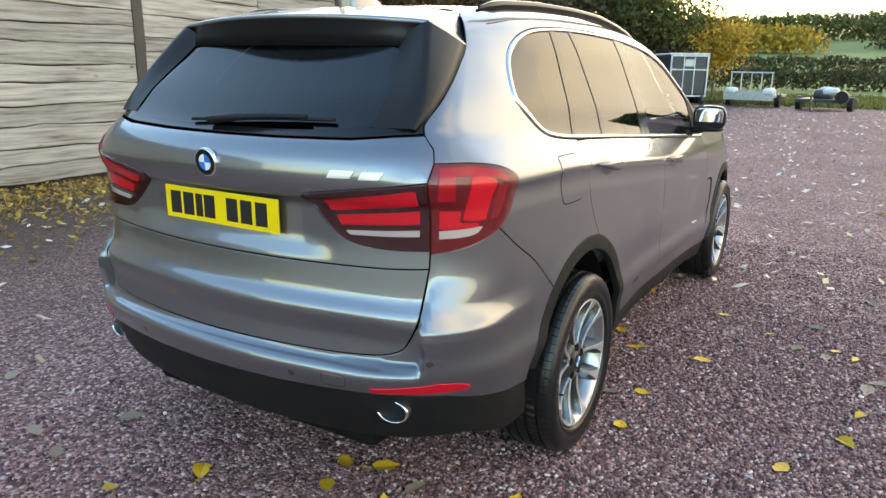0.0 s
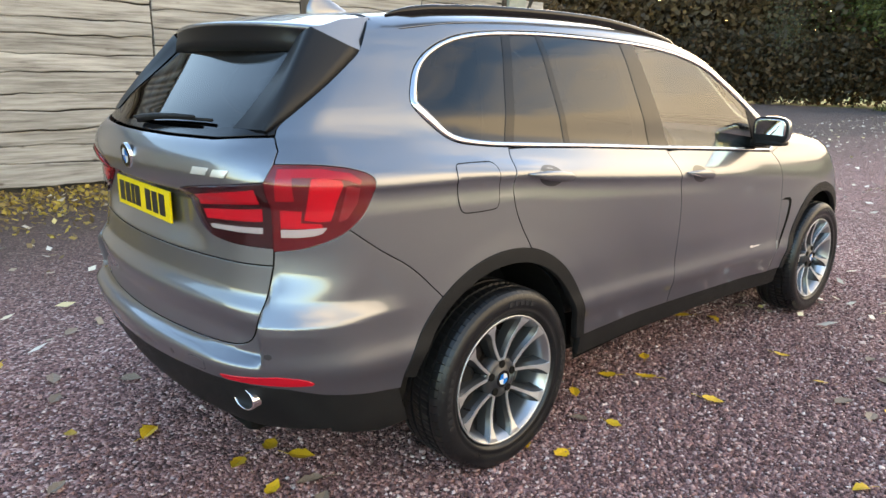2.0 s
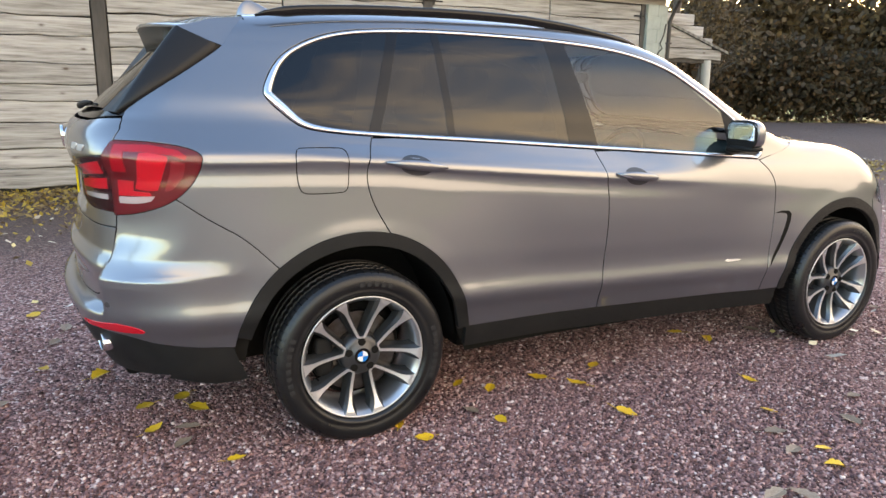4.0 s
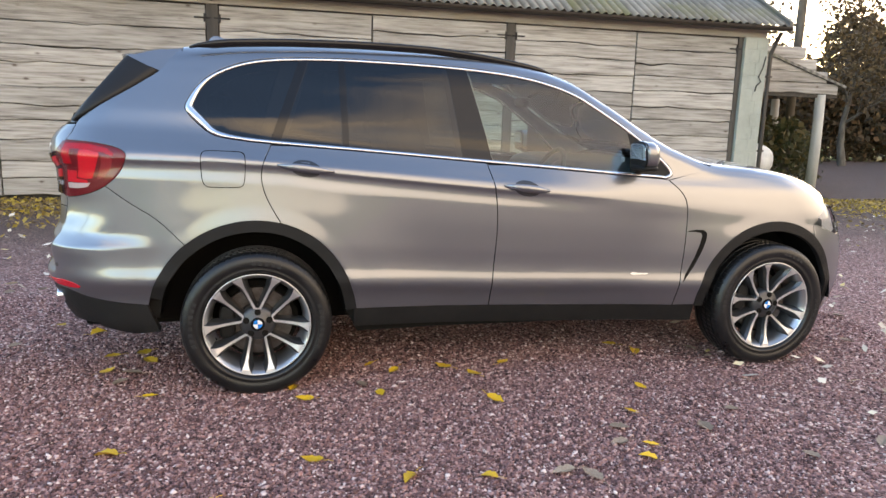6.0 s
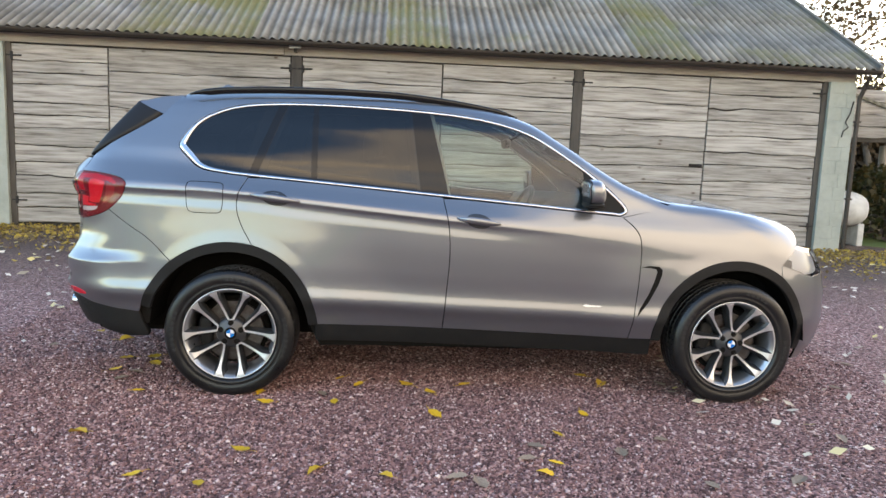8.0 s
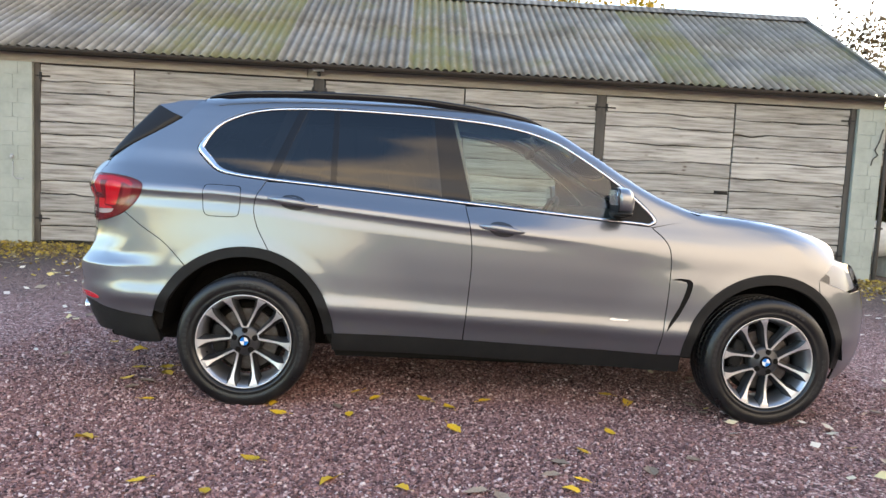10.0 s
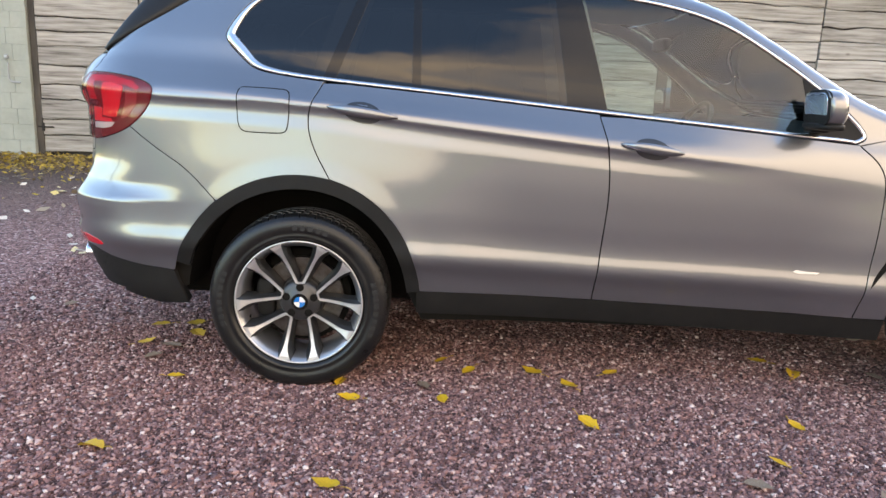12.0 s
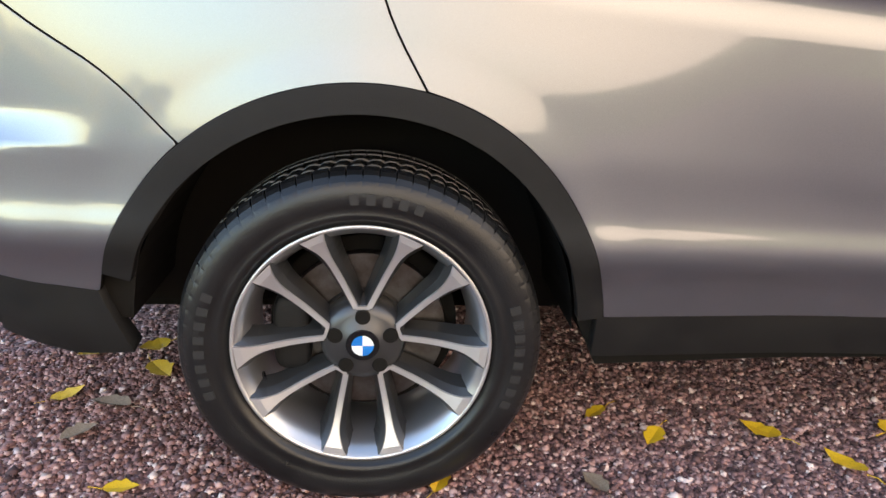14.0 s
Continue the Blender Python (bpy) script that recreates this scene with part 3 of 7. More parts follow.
def panel(name, outline, material, parent, label="", gap=0.0034, out=0.0, step=0.024, edge=0.014, edge_step=0.014, top=False, mirror=False, both=None):
    """A sheet of the skin inside the outline, with its edges turned in."""
    ring = shrink(even(clean(outline), edge_step), gap)
    # rows of the mesh run along the shoulder line
    lift = 0 if top else CHAR(ring[:, 0]) + 0.004
    uv, tris, loop = fill([(a, b) for a, b in zip(ring[:, 0], ring[:, 1] - lift)], step)
    if not top:
        uv[:, 1] += CHAR(uv[:, 0]) + 0.004
    f = skin_top if top else skin

    def place(q, o):
        return f(q[:, 0], q[:, 1], o)
    p = place(uv, out)
    e = 0.004
    du = place(uv + (e, 0), out) - place(uv - (e, 0), out)
    dv = place(uv + (0, e), out) - place(uv - (0, e), out)
    n = np.cross(du, dv)
    n /= np.maximum(np.linalg.norm(n, axis=1), 1e-9)[:, None]
    raw_n = n.copy()
    if not top:
        n *= np.sign(np.sum(n * (p - np.array((0.9, 0, 0.8))) * (0.15, 1, 1), 1).mean() or 1)
    if top:
        n *= np.sign(n[:, 2].mean())
    v0, v1, v2 = (p[[t[i] for t in tris]] for i in range(3))
    if np.mean(np.sum(np.cross(v1 - v0, v2 - v0) * n[[t[0] for t in tris]], 1)) < 0:
        tris = [t[::-1] for t in tris]
    verts, norms, faces = [p], [n], list(tris)
    if edge:
        m, base = len(loop), len(p)
        rim, rn = p[loop], n[loop]
        tang = np.roll(rim, -1, 0) - np.roll(rim, 1, 0)
        sidew = np.cross(tang, raw_n[loop])
        sidew /= np.maximum(np.linalg.norm(sidew, axis=1), 1e-9)[:, None]
        rnd = 0.0015
        verts += [rim + sidew * rnd * 0.7 - rn * rnd, rim + sidew * rnd * 0.7 - rn * edge]
        norms += [sidew * 0.8 + rn * 0.6, sidew]
        for i in range(m):
            j = (i + 1) % m
            faces += [(loop[i], base + i, base + j, loop[j]), (base + i, base + m + i, base + m + j, base + j)]
    verts, norms = np.vstack(verts), np.vstack(norms)
    norms /= np.maximum(np.linalg.norm(norms, axis=1), 1e-9)[:, None]
    if mirror:
        verts, norms = verts * (1, -1, 1), norms * (1, -1, 1)
        faces = [f[::-1] for f in faces]
    ob = raw(name, verts, faces, material, parent, label, norms)
    # inner edge strips of body-paint panels are coloured dark for the gap's shade
    if edge and material is PAINT:
        ob.data.materials.append(DARK)
        ob.data.polygons.foreach_set("material_index", [0 if k < len(tris) or (k - len(tris)) % 2 == 0 else 1 for k in range(len(faces))])
    return ob


def arc(cx, r, a0, a1, n=28, cz=0.36):
    ts = [radians(a0 + (a1 - a0) * i / n) for i in range(n + 1)]
    # the rear opening stands steeper on the door's side
    return [(cx + r * math.cos(t) * (1 - (0.06 * max(0.0, math.cos(t)) if cx == 0 else 0.0)), cz + r * math.sin(t)) for t in ts]

# ---- the car ----
car = new("car")
tagged(car, "grey metallic estate SUV parked on reddish gravel before a timber barn", "car")

ARCH_R, ARCH_F = 0.521, 0.497
gap_rear = soft([(0.077, 1.240), (0.036, 1.155), (0.026, 1.078), (0.050, 0.988), (0.118, 0.868)])
gap_mid = soft([(1.185, 1.160), (1.221, 1.01), (1.232, 0.85), (1.223, 0.69), (1.202, 0.411)])
gap_front = soft([(2.235, 1.09), (2.318, 1.022), (2.350, 0.942), (2.343, 0.745), (2.322, 0.502), (2.30, 0.377)])
belt_rear = [(x, float(BELT(x)) + 0.001) for x in np.linspace(0.077, 1.185, 12)]
belt_front = [(x, float(BELT(x)) + 0.001) for x in np.linspace(1.185, 2.235, 10)]
sill_rear = [(x, float(SILL(x))) for x in np.linspace(0.487, 1.202, 8)]
sill_front = [(x, float(SILL(x))) for x in np.linspace(1.202, 2.30, 10)]
arch_door = arc(0, ARCH_R, 76.8, 7.2)
seam = soft(SX((-0.658, 1.030), (-0.60, 0.985), (-0.555, 0.950), (-0.441, 0.884), (-0.330, 0.765)))
arch_quarter = arc(0, ARCH_R, 129.2, 76.8)
# outline of the side windows' bright frame
dlo = soft([(2.215, 1.093), (2.18, 1.10), (2.02, 1.108), (1.6, 1.139), (1.19, 1.166), (0.56, 1.213), (0.07, 1.245), (-0.10, 1.262), (-0.200, 1.280), (-0.262, 1.330), (-0.318, 1.385), (-0.330, 1.425),
            (-0.250, 1.548), (-0.12, 1.620), (0.03, 1.660), (0.25, 1.677), (0.55, 1.681), (1.05, 1.667), (1.42, 1.634), (1.68, 1.565), (1.85, 1.465), (2.06, 1.325), (2.20, 1.205), (2.255, 1.150), (2.265, 1.115), (2.215, 1.093)], 3)
lamp_tip = soft(SA((0.746, 1.243)) + SX((-0.83, 1.243), (-0.74, 1.24), (-0.63, 1.222), (-0.575, 1.195), (-0.578, 1.150), (-0.63, 1.075), (-0.70, 1.018), (-0.80, 0.985)) + SA((0.742, 0.975)))
tg_gap = SA((0.742, 0.93), (0.742, 0.985), (0.742, 1.03), (0.742, 1.08), (0.743, 1.12), (0.744, 1.15), (0.745, 1.19), (0.746, 1.243), (0.728, 1.28), (0.690, 1.318))
k_seam = int(np.argmin([math.hypot(p[0] - seam[0][0], p[1] - seam[0][1]) for p in lamp_tip]))
seam[0] = lamp_tip[k_seam]
lamp_up, lamp_down = lamp_tip[:k_seam], lamp_tip[k_seam + 1:]
tg_upper = tg_gap[7:][::-1]
roof_edge = [(-0.36, 1.690)]
PILLAR_Y = curve([1.3, 1.64, 2.0, 2.3, 2.42], [0.585, 0.585, 0.620, 0.655, 0.676])
for x in np.concatenate([np.linspace(-0.25, 1.25, 9), np.linspace(1.36, 2.405, 12)]):
    roof_edge.append((float(x), float(skin_top(np.array([x]), np.array([float(PILLAR_Y(x))]))[0, 2])))
roof_edge.append((2.42, 1.13))
# rear pillar's edge along the back window
pillar = soft(SX((-0.36, 1.690), (-0.405, 1.640), (-0.448, 1.582), (-0.530, 1.528), (-0.643, 1.454), (-0.740, 1.392), (-0.800, 1.349)) + SA((0.690, 1.318)))
bonnet_edge = [(2.428, -0.742), (2.55, -0.770), (2.7, -0.772), (2.9, -0.765), (3.05, -0.745), (3.15, -0.72), (3.25, -0.685), (3.33, -0.64)]
edge_z = skin_top(np.array([p[0] for p in bonnet_edge]), np.array([p[1] for p in bonnet_edge]))[:, 2]
wing_top = []
for (x, y), z in zip(bonnet_edge[1:], edge_z[1:]):
    z = float(z) + 0.001
    wing_top.append((s_at_x(x, z), z) if x > 3.15 else (x, z))
for mirror in (False, True):
    side = dict(mirror=mirror)
    panel("rear_door", gap_rear[::-1] + belt_rear[1:] + gap_mid[1:] + sill_rear[::-1][1:] + arch_door[::-1][1:], PAINT, car, step=0.013, **side)
    panel("front_door", gap_mid[::-1] + belt_front[1:] + gap_front[1:] + sill_front[::-1][1:], PAINT, car, step=0.014, **side)
    d0 = [p for p in dlo]
    i0 = int(np.argmin([math.hypot(p[0] - 0.077, p[1] - 1.245) for p in d0]))
    around = d0[i0:]
    quarter = gap_rear[::-1] + around + [(2.235, 1.09)] + [(2.42, 1.13)] + roof_edge[::-1][1:] + pillar[1:] + tg_upper[1:] + lamp_up[1:] + seam + arch_quarter[1:-1]
    panel("side_frame", quarter, PAINT, car, gap=0.0025, edge=0.006, step=0.014, **side)
    fender = gap_front[::-1][: len(gap_front) - 1] + [(2.235, 1.09), (2.42, 1.135)] + wing_top + SX((3.335, 0.945), (3.21, 0.835)) + arc(2.933, ARCH_F, 58, 178.0)
    panel("front_wing", fender, PAINT, car, **side)
    panel("air_vent", [(2.352, 0.806), (2.40, 0.815), (2.455, 0.812), (2.474, 0.795), (2.472, 0.765), (2.455, 0.71), (2.405, 0.605), (2.34, 0.515), (2.352, 0.555), (2.40, 0.645), (2.432, 0.73), (2.445, 0.780), (2.438, 0.798), (2.40, 0.805)], DARK, car, gap=0.0, out=0.0015, edge=0.002, step=0.012, **side)
    # wheel-arch cladding and sill
    for cx, r, a0, a1 in ((0.0, ARCH_R, 163, 7.5), (2.933, ARCH_F, 178.5, -5)):
        panel("arch_cladding", arc(cx, r, a0, a1, 40) + arc(cx, r - 0.053, a1, a0, 40), SATIN, car, gap=0.0, out=0.004, edge=0.03, **side)
    panel("sill_cladding", [(x, float(SILL(x))) for x in np.linspace(0.476, 2.44, 20)] + [(x, float(SILL(x)) - 0.098) for x in np.linspace(2.44, 0.476, 20)], SATIN, car, gap=0.002, out=-0.006, edge=0.03, **side)
    # lamp cluster on the wing
    panel("tail_lamp", lamp_tip + tg_gap[1:8], LAMPBASE, car, "smoked red tail lamp", gap=0.002, out=0.002, **side)
    # front bumper corner, headlamp
    panel("headlamp", [(s_at_x(3.21, 0.835), 0.835), (s_at_x(3.335, 0.955), 0.955), (S1 + RC * 0.5, 0.935), (S1 + RC * 1.3, 0.88), (S1 + RC * 1.35, 0.78), (S1 + RC * 0.5, 0.765)], LAMPGLASS, car, "clear headlamp", **side)
    panel("headlamp_bowl", [(s_at_x(3.21, 0.835), 0.835), (s_at_x(3.335, 0.955), 0.955), (S1 + RC * 0.5, 0.935), (S1 + RC * 1.3, 0.88), (S1 + RC * 1.35, 0.78), (S1 + RC * 0.5, 0.765)], BOWL, car, out=-0.03, edge=0, **side)
    panel("front_bumper", [(S1 + RC * 0.5, 0.765), (s_at_x(3.21, 0.835), 0.835)] + arc(2.933, ARCH_F, 58, -5, 20)[1:] + [(S1 + RC * q, 0.24) for q in (0.4, 0.7, 1.1, 1.57)] + [(S1 + RC * 1.57, 0.78), (S1 + RC * 1.35, 0.78)], PAINT, car, **side)

# rear bumper, tailgate in two leaves
low_gap = soft(SA((0.742, 0.93), (0.735, 0.82), (0.715, 0.72), (0.68, 0.668), (0.55, 0.650), (0.3, 0.645), (0.0, 0.643)))
paint_low = SX((-0.5095, 0.4715), (-0.62, 0.486), (-0.78, 0.512), (-0.87, 0.535)) + SA((0.70, 0.545), (0.60, 0.545), (0.3, 0.535), (0.0, 0.532))
top_half = arc(0, ARCH_R, 167.4, 129.2) + seam[::-1][1:] + lamp_down + low_gap
panel("rear_bumper", top_half + flip(top_half)[1:] + flip(paint_low)[::-1] + paint_low[::-1][1:], PAINT, car, step=0.014)
black_low = [(-0.468, 0.33)] + SX((-0.58, 0.325), (-0.74, 0.36)) + SA((0.85, 0.375), (0.6, 0.36), (0.3, 0.34), (0.0, 0.335))
panel("bumper_lower", paint_low + flip(paint_low)[1:] + flip(black_low)[::-1] + black_low[::-1][1:], SATIN, car, gap=0.002, out=-0.004, edge=0.05)
mid_gap = SA((0.742, 0.93), (0.55, 0.925), (0.3, 0.921), (0.0, 0.920))
leaf_low = low_gap[::-1] + mid_gap[1:]
panel("lower_tailgate", flip(low_gap[::-1])[:-1] + leaf_low + flip(mid_gap)[1:-1], PAINT, car, step=0.014)
inner_lamp = soft(SA((0.742, 0.985), (0.60, 0.985), (0.50, 0.998), (0.435, 1.045), (0.36, 1.128), (0.362, 1.135), (0.45, 1.150), (0.745, 1.190)))
tg_top = SA((0.690, 1.318), (0.62, 1.314), (0.5, 1.302), (0.25, 1.297), (0.0, 1.296))
right_edge = tg_gap[:2] + inner_lamp[1:] + tg_gap[7:9] + tg_top
panel("tailgate", right_edge + flip(right_edge)[1:] + flip(mid_gap)[::-1][1:] + mid_gap[::-1][1:-1], PAINT, car, edge=0.006)
for mirror in (False, True):
    panel("tail_lamp_inner", inner_lamp + tg_gap[2:6][::-1], DARKLENS, car, "smoked red tail lamp on the tailgate", gap=0.002, out=0.002, mirror=mirror)

# roof, bonnet, windscreen
def mirrored(pts):
    return pts + [(x, -y) for x, y in pts[::-1]]


roof_half = [(-0.345, -0.02), (-0.345, -0.45), (-0.345, -0.578), (-0.3, -0.582), (0.3, -0.584), (1.0, -0.584), (1.4, -0.582), (1.63, -0.565), (1.66, -0.4), (1.70, -0.02)]
panel("roof", mirrored(roof_half), PAINT, car, gap=0.0, out=-0.001, top=True, step=0.05, edge_step=0.03)
screen_half = [(1.71, -0.02), (1.67, -0.4), (1.64, -0.583), (2.0, -0.618), (2.3, -0.653), (2.39, -0.668), (2.425, -0.4), (2.455, -0.02)]
panel("windscreen", mirrored(screen_half), CLEAR, car, "clear windscreen", gap=0.0, out=-0.003, top=True, step=0.05, edge_step=0.03)
bonnet_half = [(2.475, -0.02), (2.445, -0.4), (2.408, -0.675)] + bonnet_edge + [(3.40, -0.55), (3.52, -0.3), (3.58, -0.02)]
panel("bonnet", mirrored(bonnet_half), PAINT, car, top=True, step=0.05, edge_step=0.03)
for mirror in (False, True):
    y = 1 if mirror else -1
    panel("cowl_corner", [(2.30, y * 0.662), (2.405, y * 0.672), (2.432, y * 0.742), (2.57, y * 0.772), (2.57, y * 0.810), (2.43, y * 0.820), (2.30, y * 0.760)], PAINT, car, gap=0.0, out=-0.003, edge=0, top=True, step=0.03)
scuttle_half = [(2.44, -0.02), (2.40, -0.4), (2.37, -0.655), (2.43, -0.67), (2.46, -0.4), (2.49, -0.02)]
for mirror in (False, True):
    panel("cowl_side", [(2.34, 1.10), (2.34, 1.225), (2.42, 1.198), (2.52, 1.160), (2.57, 1.135), (2.52, 1.09)], PAINT, car, gap=0.0, out=-0.003, edge=0, step=0.03, mirror=mirror)
    panel("wing_bracket", [(3.168, 0.80), (3.20, 0.90), (3.30, 0.86), (3.30, 0.72), (3.245, 0.70)], PAINT, car, gap=0.0, out=-0.004, edge=0, step=0.03, mirror=mirror)
panel("scuttle", mirrored(scuttle_half), SATIN, car, gap=0.0, out=-0.012, top=True, step=0.05)

# side windows, bright frame
def inset(pts, d):
    return [tuple(p) for p in shrink(even(clean(pts[:-1]), 0.012), d)]


def frame_wide(p):
    return 0.0180 + 0.021 * np.exp(-((p[:, 0] + 0.27) ** 2 + (p[:, 1] - 1.37) ** 2) / 0.13 ** 2)


frame_in = inset(dlo, frame_wide)
for mirror in (False, True):
    ring = [tuple(p) for p in shrink(even(clean(dlo[:-1]), 0.012), 0.003)]
    inner = frame_in
    v_out, v_in = np.array(ring), np.array(inner)
    m = len(ring)
    po, pi = skin(v_out[:, 0], v_out[:, 1], 0.003), skin(v_in[:, 0], v_in[:, 1], -0.002)
    ph = 0.5 * (po + pi)
    ph[:, 1] -= 0.006
    pb = pi.copy()
    pb[:, 1] += 0.012
    po2 = po.copy()
    po2[:, 1] += 0.012
    vs = np.vstack([po2, po, ph, pi, pb])
    fs = [(r * m + i, r * m + (i + 1) % m, (r + 1) * m + (i + 1) % m, (r + 1) * m + i) for r in range(4) for i in range(m)]
    raw("window_surround", vs * (1, -1 if mirror else 1, 1), fs if mirror else [f[::-1] for f in fs], CHROME, car, "satin chrome window surround")


def clip(poly, p, q):
    """The part of a closed outline to the left of the line from p to q."""
    out = []
    f = [(q[0] - p[0]) * (y - p[1]) - (q[1] - p[1]) * (x - p[0]) for x, y in poly]
    for i, (x, y) in enumerate(poly):
        j = (i + 1) % len(poly)
        if f[i] >= 0:
            out.append((x, y))
        if (f[i] >= 0) != (f[j] >= 0):
            t = f[i] / (f[i] - f[j])
            out.append((x + t * (poly[j][0] - x), y + t * (poly[j][1] - y)))
    return out


# upright lines between the panes, from bottom to top
LINES = [((0.052, 1.20), (0.237, 1.70)), ((0.100, 1.20), (0.282, 1.70)), ((0.428, 1.20), (0.418, 1.70)), ((0.462, 1.20), (0.448, 1.70)),
         ((1.068, 1.10), (0.985, 1.70)), ((1.236, 1.10), (1.085, 1.70)), ((2.04, 1.05), (1.985, 1.45))]
panes = []
for i in range(len(LINES) + 1):
    piece = [tuple(p) for p in shrink(frame_in, -0.004)]
    if i > 0:
        piece = clip(piece, LINES[i - 1][1], LINES[i - 1][0])
    if i < len(LINES):
        piece = clip(piece, LINES[i][0], LINES[i][1])
    panes.append(piece)
for mirror in (False, True):
    for i, (piece, kind) in enumerate(zip(panes, "qbdbdbfm")):
        name, material, label = {"q": ("quarter_window", PRIVACY, "dark privacy glass"), "d": ("rear_door_window", PRIVACY, "dark privacy glass"),
                                 "f": ("front_door_window", CLEAR, "clear window glass"), "b": ("window_pillar", GLOSSBLACK, ""), "m": ("mirror_corner", SATIN, "")}[kind]
        ob = panel(name, piece, material, car, label, gap=0.0, out=-0.004 if kind in "qdf" else -0.001, edge=0.006, step=0.04, mirror=mirror)
        if kind in "qdf":
            ob.visible_shadow = False

# back window, its black side trims, spoiler, high brake light
win_low = SA((0.682, 1.320), (0.62, 1.316), (0.5, 1.304), (0.25, 1.299), (0.0, 1.298))
win_side = [p for p in pillar[::-1] if p[1] < 1.60][1:]
win_top = SA((0.555, 1.600), (0.3, 1.602), (0.0, 1.604))
half = win_low[::-1] + win_side + win_top
outline = half + flip(half)[1:-1]
ob = panel("back_window", outline, PRIVACY, car, "dark tinted back window", gap=0.004, out=-0.004, edge=0.01, step=0.03)
ob.visible_shadow = False
trim_in = soft(SA((0.48, 1.600), (0.505, 1.54), (0.54, 1.45), (0.555, 1.37), (0.50, 1.336), (0.3, 1.322), (0.0, 1.321)))
trim = win_low[::-1] + win_side + SA((0.555, 1.600)) + trim_in
for mirror in (False, True):
    panel("window_border", trim, GLOSSBLACK, car, gap=0.004, out=-0.002, edge=0.004, step=0.03, mirror=mirror)

# black blades that carry the sides on from the pillars to the spoiler's tips
PIL_X = curve([1.330, 1.349, 1.392, 1.454, 1.528, 1.582], [-0.832, -0.800, -0.738, -0.641, -0.528, -0.448])
for mirror in (False, True):
    grid, back = [], -1 if mirror else 1
    for v in np.linspace(0, 1, 25):
        z = 1.580 - 0.248 * v
        xp = float(PIL_X(z))
        p0 = skin(np.array([s_at_x(xp, z)]), np.array([z]), 0.0005)[0]
        ze = 1.652 - 0.316 * v
        xe = -0.602 - 0.242 * v ** 0.95
        ae = -p0[1] - 0.34 * max(xp - xe, 0.0) - 0.006
        p1 = np.array((xe, -ae, ze))
        zi = min(ze, 1.60)
        p2 = skin(np.array([s_at_a(max(ae - 0.12, 0.3), zi)]), np.array([zi]), 0.0015)[0]
        p2m = 0.5 * (p1 + p2) + np.array((-0.002, 0, 0))
        grid.append([p0 + (0.012, 0.012, 0), p0, p0 * 0.75 + p1 * 0.25 + (-0.003, -0.006, 0), p0 * 0.45 + p1 * 0.55 + (-0.004, -0.008, 0), p0 * 0.12 + p1 * 0.88 + (-0.003, -0.004, 0), p1, p1 * 0.7 + p2m * 0.3 + (-0.006, 0, 0), p2m, p2])
    # even out the line along the pillar
    g = np.array(grid)
    for _ in range(6):
        g[1:-1] = 0.25 * g[:-2] + 0.5 * g[1:-1] + 0.25 * g[2:]
    grid = g
    m = len(grid[0])
    vs = np.array(grid).reshape(-1, 3) * (1, back, 1)
    fs = [(r * m + c, r * m + c + 1, (r + 1) * m + c + 1, (r + 1) * m + c) for r in range(24) for c in range(m - 1)]
    raw("window_blade", vs, fs if mirror else [f[::-1] for f in fs], BLADE, car, "black blade beside the back window")

bm = bmesh.new()
rows = []
ys = np.linspace(-1, 1, 45)
ROOT, FOOT = -0.352, -0.448
a_root = float(skin(np.array([ROOT]), np.array([1.695]))[0, 1]) * -1
a_foot = float(skin(np.array([s_at_x(FOOT, 1.582)]), np.array([1.582]))[0, 1]) * -1
a_tip = 0.5 * (a_root + a_foot) - 0.012
for u in ys:
    a = abs(u) * a_root
    v = abs(u) ** 6
    xt = -0.705 + 0.105 * u * u
    zt = 1.676 - 0.019 * u * u - 0.004 * v
    zf = float(skin_top(np.array([-0.345]), np.array([a]))[0, 2]) * (1 - v) + 1.698 * v
    side_u = np.clip((abs(u) - 0.80) / 0.20, 0, 1)
    zu = 1.574 + 0.008 * side_u
    xu = (float(REAR(zu)) + 0.10 * a * a + 0.006) * (1 - side_u) - 0.448 * side_u
    pts = [(-0.345, zf, a_root), (0.5 * (xt - 0.345), 0.5 * (zt + zf) + 0.008, 0.5 * (a_root + a_tip)), (xt + 0.04, zt + 0.005, a_tip), (xt + 0.006, zt + 0.001, a_tip), (xt, zt - 0.005, a_tip), (xt + 0.005, zt - 0.012, a_tip),
           (0.5 * (xt + xu), 0.5 * (zt + zu) - 0.006, 0.5 * (a_tip + a_foot)), (xu, zu, a_foot), (-0.40, 1.615, 0.5 * (a_root + a_foot) + 0.004)]
    rows.append([bm.verts.new((px, u * w, pz)) for px, pz, w in pts])
for r, q in zip(rows, rows[1:]):
    for i in range(len(r) - 1):
        bm.faces.new((r[i], q[i], q[i + 1], r[i + 1])).material_index = 1 if i > 4 else 0
caps = [bm.faces.new([bm.verts.new(v.co) for v in r]) for r in (rows[0], rows[-1])]
bmesh.ops.recalc_face_normals(bm, faces=bm.faces)
caps[0].normal_update()
for f, want in zip(caps, (-1, 1)):
    if f.normal.y * want < 0:
        f.normal_flip()
spoiler = part("spoiler", bm, PAINT, car, smooth=True)
spoiler.data.materials.append(BLADE)

